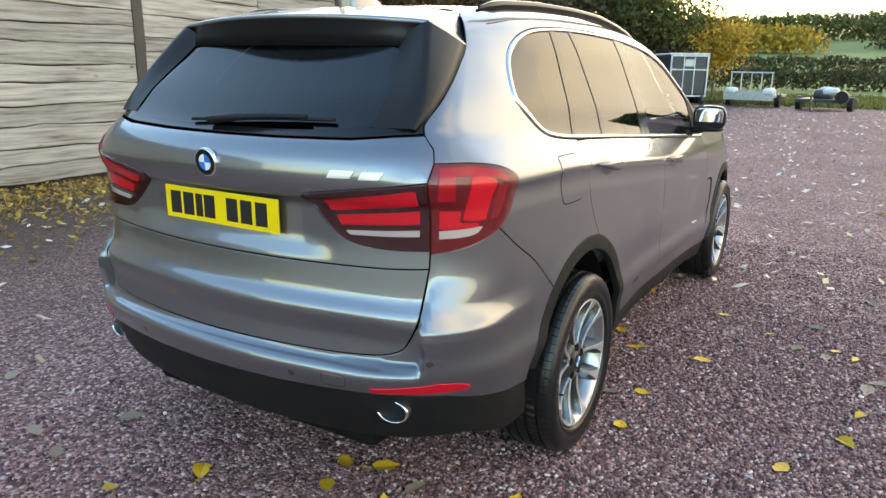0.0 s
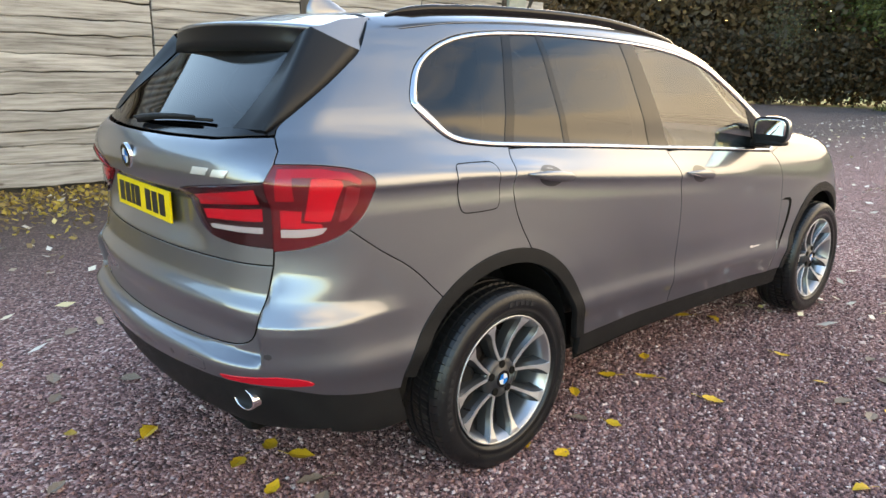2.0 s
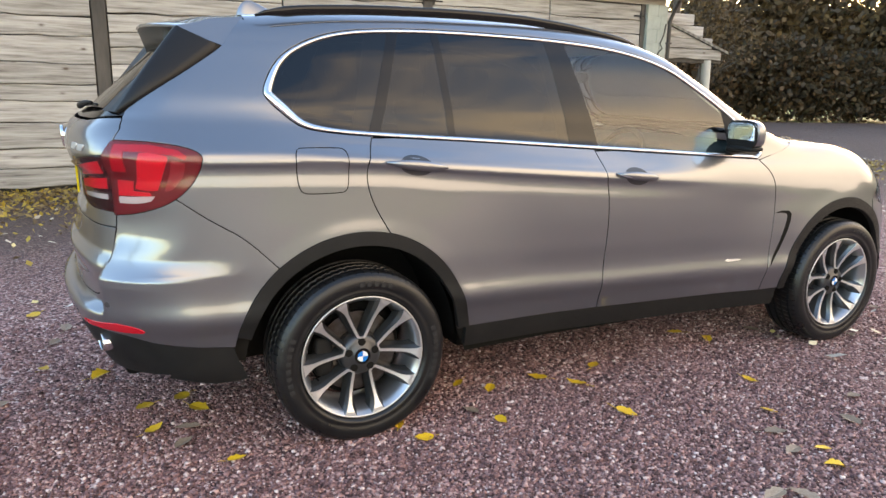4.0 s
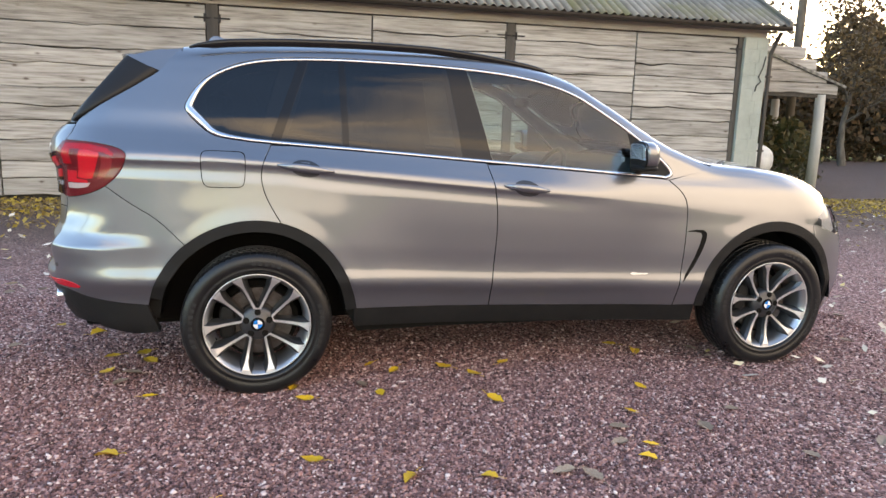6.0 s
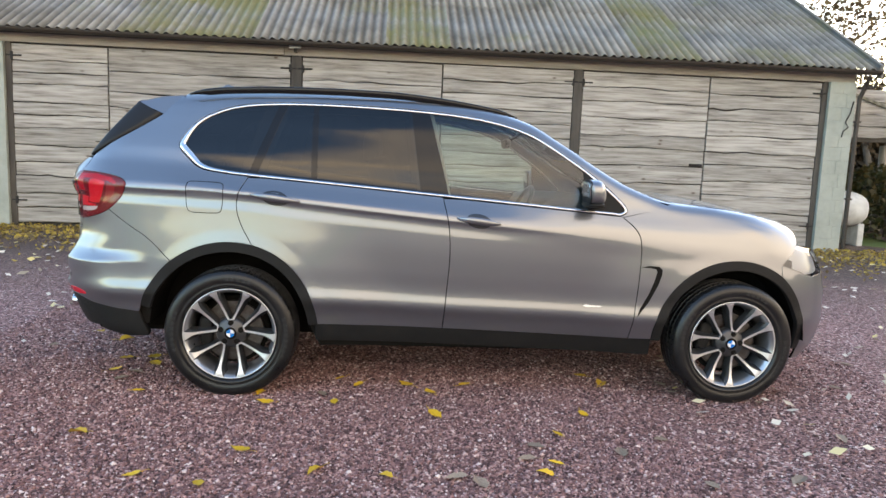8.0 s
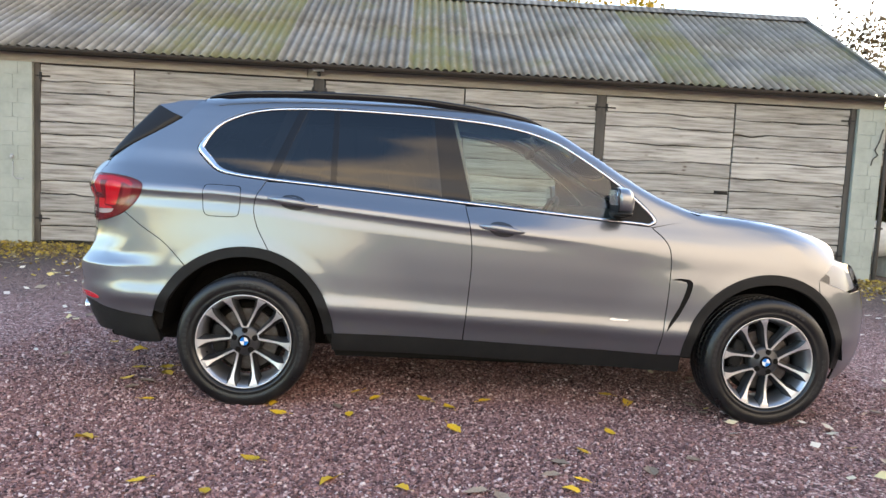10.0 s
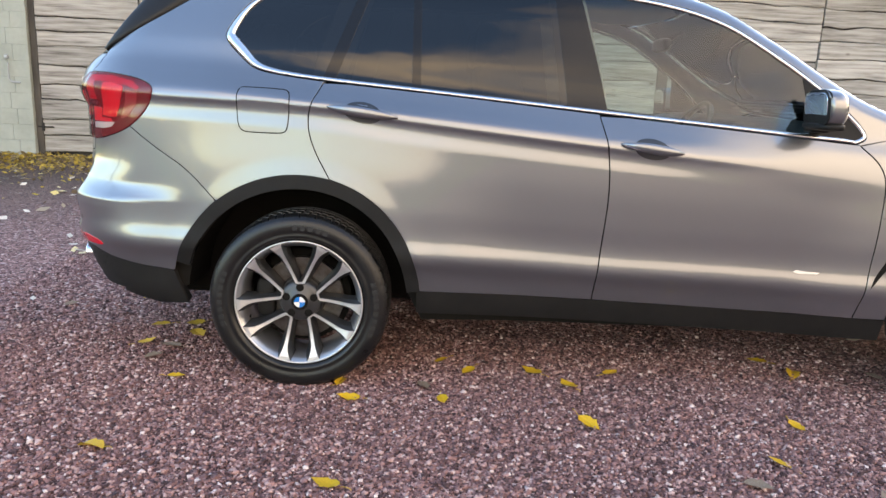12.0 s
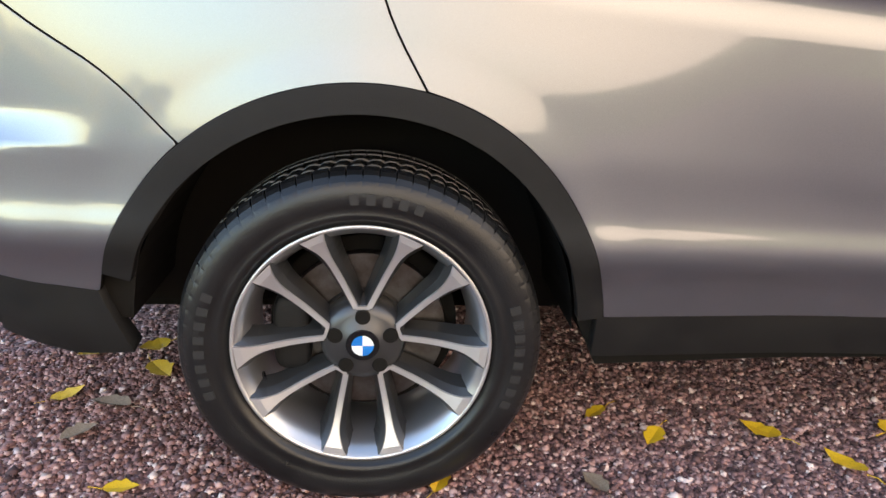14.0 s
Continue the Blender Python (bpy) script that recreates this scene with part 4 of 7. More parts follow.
# dark inner shell behind the gaps, floor pan, wheel housings
for mirror in (False, True):
    shell = SX((3.4, 0.9)) + [(3.2, 0.98), (2.9, 1.04), (2.5, 1.08), (2.3, 1.07)] + [(x, float(BELT(x)) - 0.03) for x in np.linspace(2.2, -0.3, 14)] + SA((0.70, 1.27), (0.4, 1.27), (0.0, 1.27)) + SA((0.0, 0.40), (0.4, 0.40), (0.8, 0.42)) \
        + [(-0.475, 0.40)] + arc(0, 0.475, 170, 5, 24) + [(0.5, 0.29), (2.44, 0.29)] + arc(2.933, 0.475, 172, 5, 24) + SX((3.45, 0.36))
    panel("inner_shell", shell, DARK, car, gap=0.0, out=-0.034, edge=0, step=0.06, edge_step=0.04, mirror=mirror)
    for cx in (0.0, 2.933):
        bm = bmesh.new()
        pts = arc(cx, 0.468, 176, 2, 30)
        ring = [[bm.verts.new((x, -y, z)) for x, z in pts] for y in (0.875, 0.56)]
        for i in range(len(pts) - 1):
            bm.faces.new((ring[0][i], ring[0][i + 1], ring[1][i + 1], ring[1][i]))
        bm.faces.new(ring[1])
        ob = part("wheel_housing", bm, DARK, car)
        if mirror:
            ob.rotation_euler, ob.location = (0, 0, math.pi), (2 * cx, 0, 0)
bm = bmesh.new()
box(bm, 0.52, -0.74, 0.25, 2.42, 0.74, 0.50, 0.03)
box(bm, -0.88, -0.54, 0.27, 3.50, 0.54, 0.52, 0.03)
part("floor_pan", bm, DARK, car)
for y in (-0.42, 0.42):
    bm = bmesh.new()
    tube(bm, [(0.0, y * 0.5, 0.34), (0.0, y * 1.6, 0.36)], 0.05)
    tube(bm, [(0.0, y * 0.5, 0.34), (0.5, y * 1.2, 0.33)], 0.035)
    part("suspension_arm", bm, SATIN, car)

# ---- wheels ----


def build_wheel(name):
    bm = bmesh.new()
    lathe(bm, [(0.2530, -0.1085), (0.2545, -0.1120), (0.2600, -0.1128), (0.2615, -0.110), (0.258, -0.100), (0.250, -0.094)], 96)
    wheel = link(name, bm, ALLOY, car, "two-tone machined alloy wheel", True)
    bm = bmesh.new()
    lathe(bm, [(0.2540, -0.1085), (0.241, -0.096), (0.229, -0.06), (0.222, 0.0), (0.228, 0.08), (0.252, 0.112)], 96)
    part("barrel", bm, BARREL, wheel, smooth=True)
    # tyre
    prof = [(0.250, -0.094), (0.259, -0.104), (0.268, -0.1085), (0.271, -0.1150), (0.2765, -0.1200), (0.2860, -0.1222), (0.2885, -0.1205), (0.3000, -0.1255), (0.310, -0.1278), (0.322, -0.1285), (0.336, -0.1255), (0.348, -0.1195), (0.358, -0.109), (0.3640, -0.097), (0.3665, -0.084),
            (0.3672, -0.075), (0.359, -0.073), (0.359, -0.065), (0.368, -0.063), (0.3685, -0.030), (0.360, -0.028), (0.360, -0.018), (0.3687, -0.016),
            (0.3687, 0.016), (0.360, 0.018), (0.360, 0.028), (0.3685, 0.030), (0.368, 0.063), (0.359, 0.065), (0.359, 0.073), (0.3672, 0.075), (0.364, 0.097), (0.348, 0.1195), (0.322, 0.1285), (0.285, 0.1215), (0.250, 0.100)]
    bm = bmesh.new()
    blocks = 72
    rings = lathe(bm, prof, blocks * 5)
    turn = (0.0, 0.045, 0.09, 0.38, 0.70)
    for k, ring in enumerate(rings):
        a = 2 * math.pi * (k // 5 + turn[k % 5]) / blocks
        for v, (r, o) in zip(ring, prof):
            # narrow cross grooves, staggered between the ribs
            cut = 0.0
            if abs(o) > 0.07 and r > 0.3565 and k % 5 == 1:
                cut = 0.0065 if abs(o) < 0.1 else 0.004
            elif abs(o) < 0.064 and r > 0.3678 and k % 5 == (1 if o > 0 else 3):
                cut = 0.004
            skew = 0.10 * (abs(o) - 0.08) if abs(o) > 0.07 and r > 0.35 else 0.25 * o if r > 0.35 else 0.0
            v.co.x, v.co.z = (r - cut) * math.sin(a + skew), (r - cut) * math.cos(a + skew)
            if v.co.z < -0.3585:
                v.co.z = -0.3585 + 0.1 * (v.co.z + 0.3585)
                v.co.y *= 1.012
    bmesh.ops.recalc_face_normals(bm, faces=bm.faces)
    tyre = part("tyre", bm, RUBBER, wheel, "black rubber tyre with raised markings")
    for p in tyre.data.polygons:
        p.use_smooth = math.hypot(p.center.x, p.center.z) < 0.352
    # raised markings on the sidewall: plain bars for the maker's words
    for start, count in ((292, 8), (112, 8), (20, 5)):
        for i in range(count):
            bm = bmesh.new()
            m = Matrix.Rotation(radians(start - i * 5.6), 4, "Y") @ Matrix.Translation((0, -0.1288, 0.316))
            box(bm, -0.0085, -0.0006, -0.0105, 0.0085, 0.0010, 0.0105, 0.0, m)
            part("sidewall_marking", bm, RUBBERMARK, wheel)
    text = bpy.data.curves.new("size_text", "FONT")
    text.body, text.size, text.extrude, text.align_x = "50 R19", 0.026, 0.0012, "CENTER"
    tmp = new("size_text", text)
    me = bpy.data.meshes.new_from_object(tmp.evaluated_get(bpy.context.evaluated_depsgraph_get()))
    bpy.data.objects.remove(tmp)
    bmt = bmesh.new()
    bmt.from_mesh(me)
    for v in bmt.verts:
        a = radians(84) + v.co.x / 0.316
        r = 0.308 + v.co.y
        v.co = Vector((r * math.sin(a), -0.1285 - v.co.z, r * math.cos(a)))
    part("size_marking", bmt, RUBBERMARK, wheel)
    # hub, spokes in five pairs
    bm = bmesh.new()
    lathe(bm, [(0.0, -0.092), (0.038, -0.091), (0.043, -0.086), (0.064, -0.082), (0.080, -0.077), (0.088, -0.060), (0.092, -0.03), (0.06, -0.01)], 60)
    part("hub", bm, HUBGREY, wheel, smooth=True)
    for i in range(5):
        a = radians(72 * i)
        bm = bmesh.new()
        lathe(bm, [(0.0, -0.0868), (0.0080, -0.0868), (0.0083, -0.0876), (0.0140, -0.0876), (0.0155, -0.0865), (0.0158, -0.070)], 20)
        bmesh.ops.transform(bm, matrix=Matrix.Translation((0.059 * math.sin(a), 0, 0.059 * math.cos(a))), verts=bm.verts)
        part("wheel_bolt", bm, DARK, wheel)
        for sgn in (-1, 1):
            def at(r, off, y):
                # off: sideways from the arm's line, which opens outwards in a straight V
                u = (r - 0.066) / 0.182
                px, pz = sgn * (0.0135 + 0.072 * u), 0.078 + 0.150 * u
                wide = Vector((0.150, 0, -sgn * 0.072)).normalized() * off
                q = Vector((px, y, pz)) + wide
                return Matrix.Rotation(a, 3, "Y") @ q
            # the arm widens into the rim at its outer end, more on the side away from its partner
            stations = []
            for u in np.linspace(0, 1.055, 13):
                r = 0.066 + 0.182 * u
                flare = max(0.0, (u - 0.62) / 0.43) ** 2.2
                y = -0.082 - 0.030 * min(u, 1.0) + 0.011 * math.sin(math.pi * min(u, 1.0))
                stations.append((r, -0.0062 - 0.0014 * u - (0.012 if sgn > 0 else 0.024) * flare, 0.0062 + 0.0014 * u + (0.024 if sgn > 0 else 0.012) * flare, y))
            bm = bmesh.new()
            prev = None
            for r, w0, w1, y in stations:
                row = [bm.verts.new(at(r, o, yy)) for o, yy in ((w0, y + 0.004), (w0 + 0.0012, y - 0.0004), (w1 - 0.0012, y - 0.0004), (w1, y + 0.004))]
                if prev:
                    for i2 in range(3):
                        bm.faces.new((prev[i2], row[i2], row[i2 + 1], prev[i2 + 1]))
                prev = row
            bmesh.ops.recalc_face_normals(bm, faces=bm.faces)
            part("spoke_face", bm, ALLOY, wheel, "bright machined spoke face")
            # deep painted flanks, leaning out to the barrel and fading into the hub
            bm = bmesh.new()
            prev = None
            for r, w0, w1, y in stations:
                inner = 0.0100 + 0.016 * (r / 0.25) ** 2
                row = [bm.verts.new(at(r, o, yy)) for o, yy in ((w0 - inner, y + 0.056), (w0 - 0.55 * inner, y + 0.020), (w0 - 0.001, y + 0.0035), (w1 + 0.001, y + 0.0035), (w1 + 0.55 * inner, y + 0.020), (w1 + inner, y + 0.056))]
                if prev:
                    for i2 in range(6):
                        bm.faces.new((prev[i2], row[i2], row[(i2 + 1) % 6], prev[(i2 + 1) % 6]))
                prev = row
            bmesh.ops.recalc_face_normals(bm, faces=bm.faces)
            part("spoke", bm, ALLOYDARK, wheel)
        # bright bridge that closes the V at its foot
        bm = bmesh.new()
        foot = [(-0.0200, 0.0835), (-0.0130, 0.0745), (0.0130, 0.0745), (0.0200, 0.0835), (0.0120, 0.0815), (0.0, 0.0805), (-0.0120, 0.0815)]
        top, low = ([bm.verts.new(Matrix.Rotation(a, 3, "Y") @ Vector((x, y, z))) for x, z in foot] for y in (-0.0828, -0.074))
        bm.faces.new(top)
        for i2 in range(7):
            bm.faces.new((top[i2], top[(i2 + 1) % 7], low[(i2 + 1) % 7], low[i2]))
        bmesh.ops.recalc_face_normals(bm, faces=bm.faces)
        part("spoke_bridge", bm, ALLOY, wheel, "bright machined edge")
    # round centre cap in four plain quarters
    bm = bmesh.new()
    lathe(bm, [(0.0, -0.0935), (0.033, -0.0935), (0.0345, -0.091), (0.0345, -0.085)], 40)
    part("centre_cap", bm, GLOSSBLACK, wheel, smooth=False)
    for i in range(4):
        bm = bmesh.new()
        c = bm.verts.new((0, -0.0943, 0))
        ring = [bm.verts.new((0.0225 * math.sin(radians(90 * i + 9 * k)), -0.0943, 0.0225 * math.cos(radians(90 * i + 9 * k)))) for k in range(11)]
        for p, q in zip(ring, ring[1:]):
            bm.faces.new((c, p, q))
        bmesh.ops.recalc_face_normals(bm, faces=bm.faces)
        part("cap_quarter", bm, BLUE if i % 2 else WHITE, wheel)
    bm = bmesh.new()
    lathe(bm, [(0.06, -0.025), (0.095, -0.028), (0.098, -0.018), (0.172, -0.018), (0.172, 0.006), (0.10, 0.006)], 64)
    part("brake_disc", bm, STEEL, wheel)
    bm = bmesh.new()
    lathe(bm, [(0.01, 0.02), (0.2, 0.02)], 48)
    part("disc_shield", bm, DARK, wheel)
    bm = bmesh.new()
    blob(bm, (0, -0.015, 0.148), (0.085, 0.034, 0.040), 0.5, 0.5, m=Matrix.Rotation(radians(-90), 4, "Y"))
    part("brake_caliper", bm, SATIN, wheel)
    bm = bmesh.new()
    tube(bm, [(0.212 * math.sin(radians(252)), -0.085, 0.212 * math.cos(radians(252))), (0.205 * math.sin(radians(252)), -0.112, 0.205 * math.cos(radians(252)))], 0.004, 6)
    part("tyre_valve", bm, GLOSSBLACK, wheel)
    return wheel


wheel = build_wheel("wheel")
HUB = 0.3595
wheel.matrix_basis = Matrix.Translation((0.0, -0.825, HUB))
for x, y, turn, spin in ((2.933, -0.825, 0, 13), (0.0, 0.825, 180, 20), (2.933, 0.825, 180, 40)):
    copy_thing(wheel, Matrix.Translation((x, y, HUB)) @ Matrix.Rotation(radians(turn), 4, "Z") @ Matrix.Rotation(radians(spin), 4, "Y"))


# ---- fittings of the car ----


def point(s, z, out=0.0):
    return Vector(skin(np.array([s]), np.array([z]), out)[0])


for sign in (-1, 1):
    my = Matrix.Diagonal((1, -sign, 1, 1))
    # door handles: a flat dark ellipse painted as the cup's shade, a lens-shaped grip before it
    for x0, z0, x1, z1 in ((0.105, 1.150, 0.378, 1.120), (1.262, 1.058, 1.515, 1.030)):
        xm, zm = (x0 + x1) / 2, (z0 + z1) / 2
        slope = math.atan2(z1 - z0, x1 - x0)
        cup = [(xm + 0.074 * math.cos(t), zm - 0.003 + 0.041 * math.sin(t) + math.tan(slope) * 0.074 * math.cos(t)) for t in np.linspace(0, 2 * math.pi, 33)[:-1]]
        panel("handle_cup_shade", cup, CUP, car, gap=0, out=0.0012, edge=0.0, step=0.02, mirror=sign > 0)
        c = point(xm, zm)
        bm = bmesh.new()
        n = 24
        prev = None
        rows = []
        for i in range(n + 1):
            u = -1 + 2 * i / n
            x = xm + u * 0.5 * (x1 - x0)
            z = zm + u * 0.5 * (z1 - z0)
            h = 0.004 + 0.0175 * (1 - abs(u) ** 2.2)
            yb = point(x, z).y
            y = yb - 0.004 - 0.030 * (1 - u ** 4)
            d = 0.006 + 0.006 * (1 - u * u)
            rows.append([bm.verts.new((x, y + d * 0.9 * math.cos(t), z + h * math.sin(t))) for t in [2 * math.pi * k / 10 for k in range(10)]])
        for a, b in zip(rows, rows[1:]):
            for k in range(10):
                bm.faces.new((a[k], a[(k + 1) % 10], b[(k + 1) % 10], b[k]))
        bm.faces.new(rows[0])
        bm.faces.new(rows[-1])
        for v in bm.verts:
            v.co.y *= -sign
        bmesh.ops.recalc_face_normals(bm, faces=bm.faces)
        handle = part("door_handle", bm, PAINT, car, smooth=True)
        bm = bmesh.new()
        pts = [(xm + u * 0.47 * (x1 - x0), (point(xm + u * 0.47 * (x1 - x0), zm).y - 0.010 - 0.027 * (1 - u ** 4)) * -sign, zm + u * 0.47 * (z1 - z0) - 0.003 - 0.010 * (1 - abs(u) ** 2.2)) for u in np.linspace(-1, 1, 15)]
        tube(bm, pts, 0.0032, 6)
        part("handle_strip", bm, CHROME, handle, "bright strip")
    # door mirror
    bm = bmesh.new()
    blob(bm, (2.030, -0.955, 1.232), (0.066, 0.098, 0.073), 0.72, 0.62, 40, 24)
    for v in bm.verts:
        v.co.x = max(v.co.x, 1.992)
        if v.co.x > 2.0:
            v.co.x += 0.22 * (v.co.y + 0.962) + 0.10 * (1.232 - v.co.z)
        v.co.y *= -sign
    bmesh.ops.recalc_face_normals(bm, faces=bm.faces)
    mirror_ob = part("door_mirror", bm, PAINT, car, "grey door mirror with black base", True)
    bm = bmesh.new()
    blob(bm, (1.992, -0.955, 1.232), (0.008, 0.094, 0.070), 0.5, 0.6, 40, 16, my)
    part("mirror_surround", bm, SATIN, mirror_ob, "black mirror surround", True)
    bm = bmesh.new()
    blob(bm, (2.030, -0.945, 1.163), (0.055, 0.092, 0.016), 0.6, 0.6, m=my)
    box(bm, 2.0, -0.92, 1.136, 2.075, -0.85, 1.166, 0.008, my)
    part("mirror_base", bm, SATIN, mirror_ob, smooth=True)
    bm = bmesh.new()
    blob(bm, (0, 0, 0), (0.004, 0.083, 0.058), 0.45, 0.55, m=my @ Matrix.Translation((1.985, -0.955, 1.233)) @ Matrix.Rotation(radians(-7), 4, "Y"))
    part("mirror_glass", bm, MIRROR, mirror_ob, "silvered mirror glass")
    # roof rail
    bm = bmesh.new()
    pts = [(-0.31, 1.704), (-0.25, 1.722), (-0.087, 1.742), (0.224, 1.757), (0.55, 1.761), (0.861, 1.756), (1.12, 1.737), (1.353, 1.708), (1.53, 1.678), (1.63, 1.648)]
    cx, cz = zip(*pts)
    f = curve(cx, cz)
    xs = np.linspace(-0.31, 1.63, 50)
    tube(bm, [(x, -sign * -0.582 * (1 - 0.02 * (x - 0.6) ** 2), float(f(x))) for x in xs], [0.012 * min(1.0, float(0.25 + (x + 0.31) / 0.16), float(0.25 + (1.63 - x) / 0.16)) for x in xs], 10)
    for v in bm.verts:
        d = v.co.z - float(f(v.co.x))
        if d < 0:
            v.co.z += 1.5 * d
    part("roof_rail", bm, GLOSSBLACK, car, "black roof rail", True)
    # exhaust
    e0 = point(s_at_a(0.660, 0.482), 0.482)
    e1, e2 = point(s_at_a(0.620, 0.482), 0.482), point(s_at_a(0.700, 0.482), 0.482)
    yaw = math.atan2(e2.x - e1.x, e1.y - e2.y)
    em = Matrix.Diagonal((1, -sign, 1, 1)) @ Matrix.Translation(e0 + Vector((0.024, 0, 0))) @ Matrix.Rotation(0.35 * yaw, 4, "Z") @ Matrix.Rotation(radians(-90), 4, "Z") @ Matrix.Diagonal((1.32, 1, 0.92, 1))
    bm = bmesh.new()
    lathe(bm, [(0.0345, 0.10), (0.0350, -0.022), (0.0362, -0.026), (0.0385, -0.027), (0.0405, -0.025), (0.0415, -0.020), (0.0420, 0.10)], 48)
    bmesh.ops.transform(bm, matrix=em, verts=bm.verts)
    bmesh.ops.recalc_face_normals(bm, faces=bm.faces)
    ex = part("exhaust_tip", bm, CHROME, car, "chrome oval exhaust tip", True)
    bm = bmesh.new()
    lathe(bm, [(0.0, 0.02), (0.0348, 0.02)], 24)
    bmesh.ops.transform(bm, matrix=em, verts=bm.verts)
    part("exhaust_bore", bm, DARK, ex)
    # rear reflector
    fog = soft(SA((0.61, 0.566), (0.78, 0.583)) + SX((-0.90, 0.586), (-0.83, 0.577), (-0.80, 0.553), (-0.86, 0.550)) + SA((0.80, 0.551), (0.62, 0.553)), 1)
    panel("bumper_reflector", fog, REDLENS, car, "red bumper reflector", gap=0.001, out=0.004, edge=0.008, mirror=sign > 0)
    # glowing guides and strips in the lamps
    def band(name, pts, material, out):
        panel(name, pts, material, car, gap=0, out=out, edge=0.004, step=0.015, edge_step=0.01, mirror=sign > 0)
    band("lamp_guide", SA((0.715, 1.165), (0.43, 1.118), (0.45, 1.093), (0.715, 1.122)), REDBAR, 0.006)
    band("lamp_guide", SA((0.715, 1.105), (0.47, 1.078), (0.485, 1.052), (0.715, 1.068)), REDBAR, 0.006)
    band("lamp_strip", SA((0.715, 1.047), (0.50, 1.034), (0.512, 1.023), (0.715, 1.030)), WHITEBAR, 0.0065)
    def cell(*pts):
        # u runs from the tailgate's gap to the lamp's tip on the wing
        return [(s_at_a(0.757, z) + (s_at_x(-0.600, z) - s_at_a(0.757, z)) * u, z) for u, z in pts]
    band("lamp_guide", cell((0.02, 1.230), (0.45, 1.230), (0.80, 1.212), (0.90, 1.190), (0.88, 1.178), (0.74, 1.196), (0.40, 1.208), (0.20, 1.208), (0.20, 1.135), (0.02, 1.135)), REDLENS, 0.005)
    band("lamp_core", cell((0.40, 1.203), (0.52, 1.203), (0.68, 1.193), (0.70, 1.180), (0.62, 1.130), (0.54, 1.072), (0.42, 1.070), (0.27, 1.076), (0.33, 1.130)), REDBAR, 0.0055)
    band("lamp_guide", cell((0.02, 1.104), (0.24, 1.102), (0.23, 1.066), (0.44, 1.062), (0.46, 1.052), (0.02, 1.050)), REDBAR, 0.0052)
    band("lamp_cell", cell((0.74, 1.176), (0.88, 1.166), (0.84, 1.120), (0.72, 1.075), (0.62, 1.068), (0.70, 1.130)), DIMRED, 0.0045)
    band("lamp_strip", cell((0.02, 1.044), (0.24, 1.046), (0.50, 1.050), (0.45, 1.034), (0.36, 1.027), (0.22, 1.023), (0.02, 1.022)), WHITEBAR, 0.0055)
    # clear outer cover over each lamp
    for cover in (lamp_tip + tg_gap[1:8], inner_lamp + tg_gap[2:6][::-1]):
        ob = panel("lamp_cover", cover, LENS, car, "clear smoked lamp cover", gap=0.003, out=0.012, edge=0.010, step=0.02, mirror=sign > 0)
        ob.visible_shadow = False

# fuel flap, only on the one side
flap = soft([(-0.245, 1.125)] + [(-0.247, 1.18), (-0.238, 1.208), (-0.20, 1.209), (-0.10, 1.207), (-0.052, 1.204), (-0.044, 1.175), (-0.048, 1.075), (-0.058, 1.043), (-0.10, 1.040), (-0.19, 1.040), (-0.228, 1.044), (-0.242, 1.075), (-0.245, 1.125)], 3)
panel("flap_gap", flap, DARK, car, gap=-0.0032, out=0.0006, edge=0, step=0.03)
panel("fuel_flap", flap, PAINT, car, gap=0.0015, out=0.0022, edge=0.002)

# number plate, tilted as the tailgate is, with plain bars for its characters
pt, pb = skin(np.array([SC]), np.array([1.105]))[0], skin(np.array([SC]), np.array([0.995]))[0]
tilt = math.atan2(pt[0] - pb[0], 0.11)
pm = Matrix.Translation(((pt[0] + pb[0]) / 2 - 0.010, 0, 1.05)) @ Matrix.Rotation(tilt, 4, "Y")
bm = bmesh.new()
box(bm, -0.004, -0.26, -0.0555, 0.004, 0.26, 0.0555, 0.0015, pm)
plate = part("number_plate", bm, YELLOW, car, "yellow number plate with plain dark bars")
for i, y in enumerate((0.208, 0.146, 0.094, 0.045, -0.060, -0.124, -0.190)):
    bm = bmesh.new()
    wdt = 0.016 if i == 2 else 0.025
    box(bm, -0.0055, y - wdt, -0.0385, -0.004, y + wdt, 0.0385, 0.0, pm)
    part("plate_bar", bm, INK, plate)

# round badge in plain quarters, and two plain chrome bars
bp = skin(np.array([SC]), np.array([1.207]))[0]
bmx = Matrix.Translation((bp[0] - 0.002, 0, 1.207)) @ Matrix.Rotation(radians(-6), 4, "Y") @ Matrix.Rotation(radians(-90), 4, "Z")
bm = bmesh.new()
lathe(bm, [(0.0, -0.006), (0.026, -0.0065), (0.040, -0.0055), (0.0435, -0.007), (0.046, -0.004), (0.046, 0.006)], 48)
bmesh.ops.transform(bm, matrix=bmx, verts=bm.verts)
badge = part("badge", bm, CHROME, car, "round blue and white badge", True)
for r0, r1, o, material, n0 in ((0.027, 0.041, -0.0072, GLOSSBLACK, 0),):
    bm = bmesh.new()
    lathe(bm, [(r0, o), (r1, o), (r1, o + 0.002)], 40)
    bmesh.ops.transform(bm, matrix=bmx, verts=bm.verts)
    part("badge_ring", bm, material, badge)
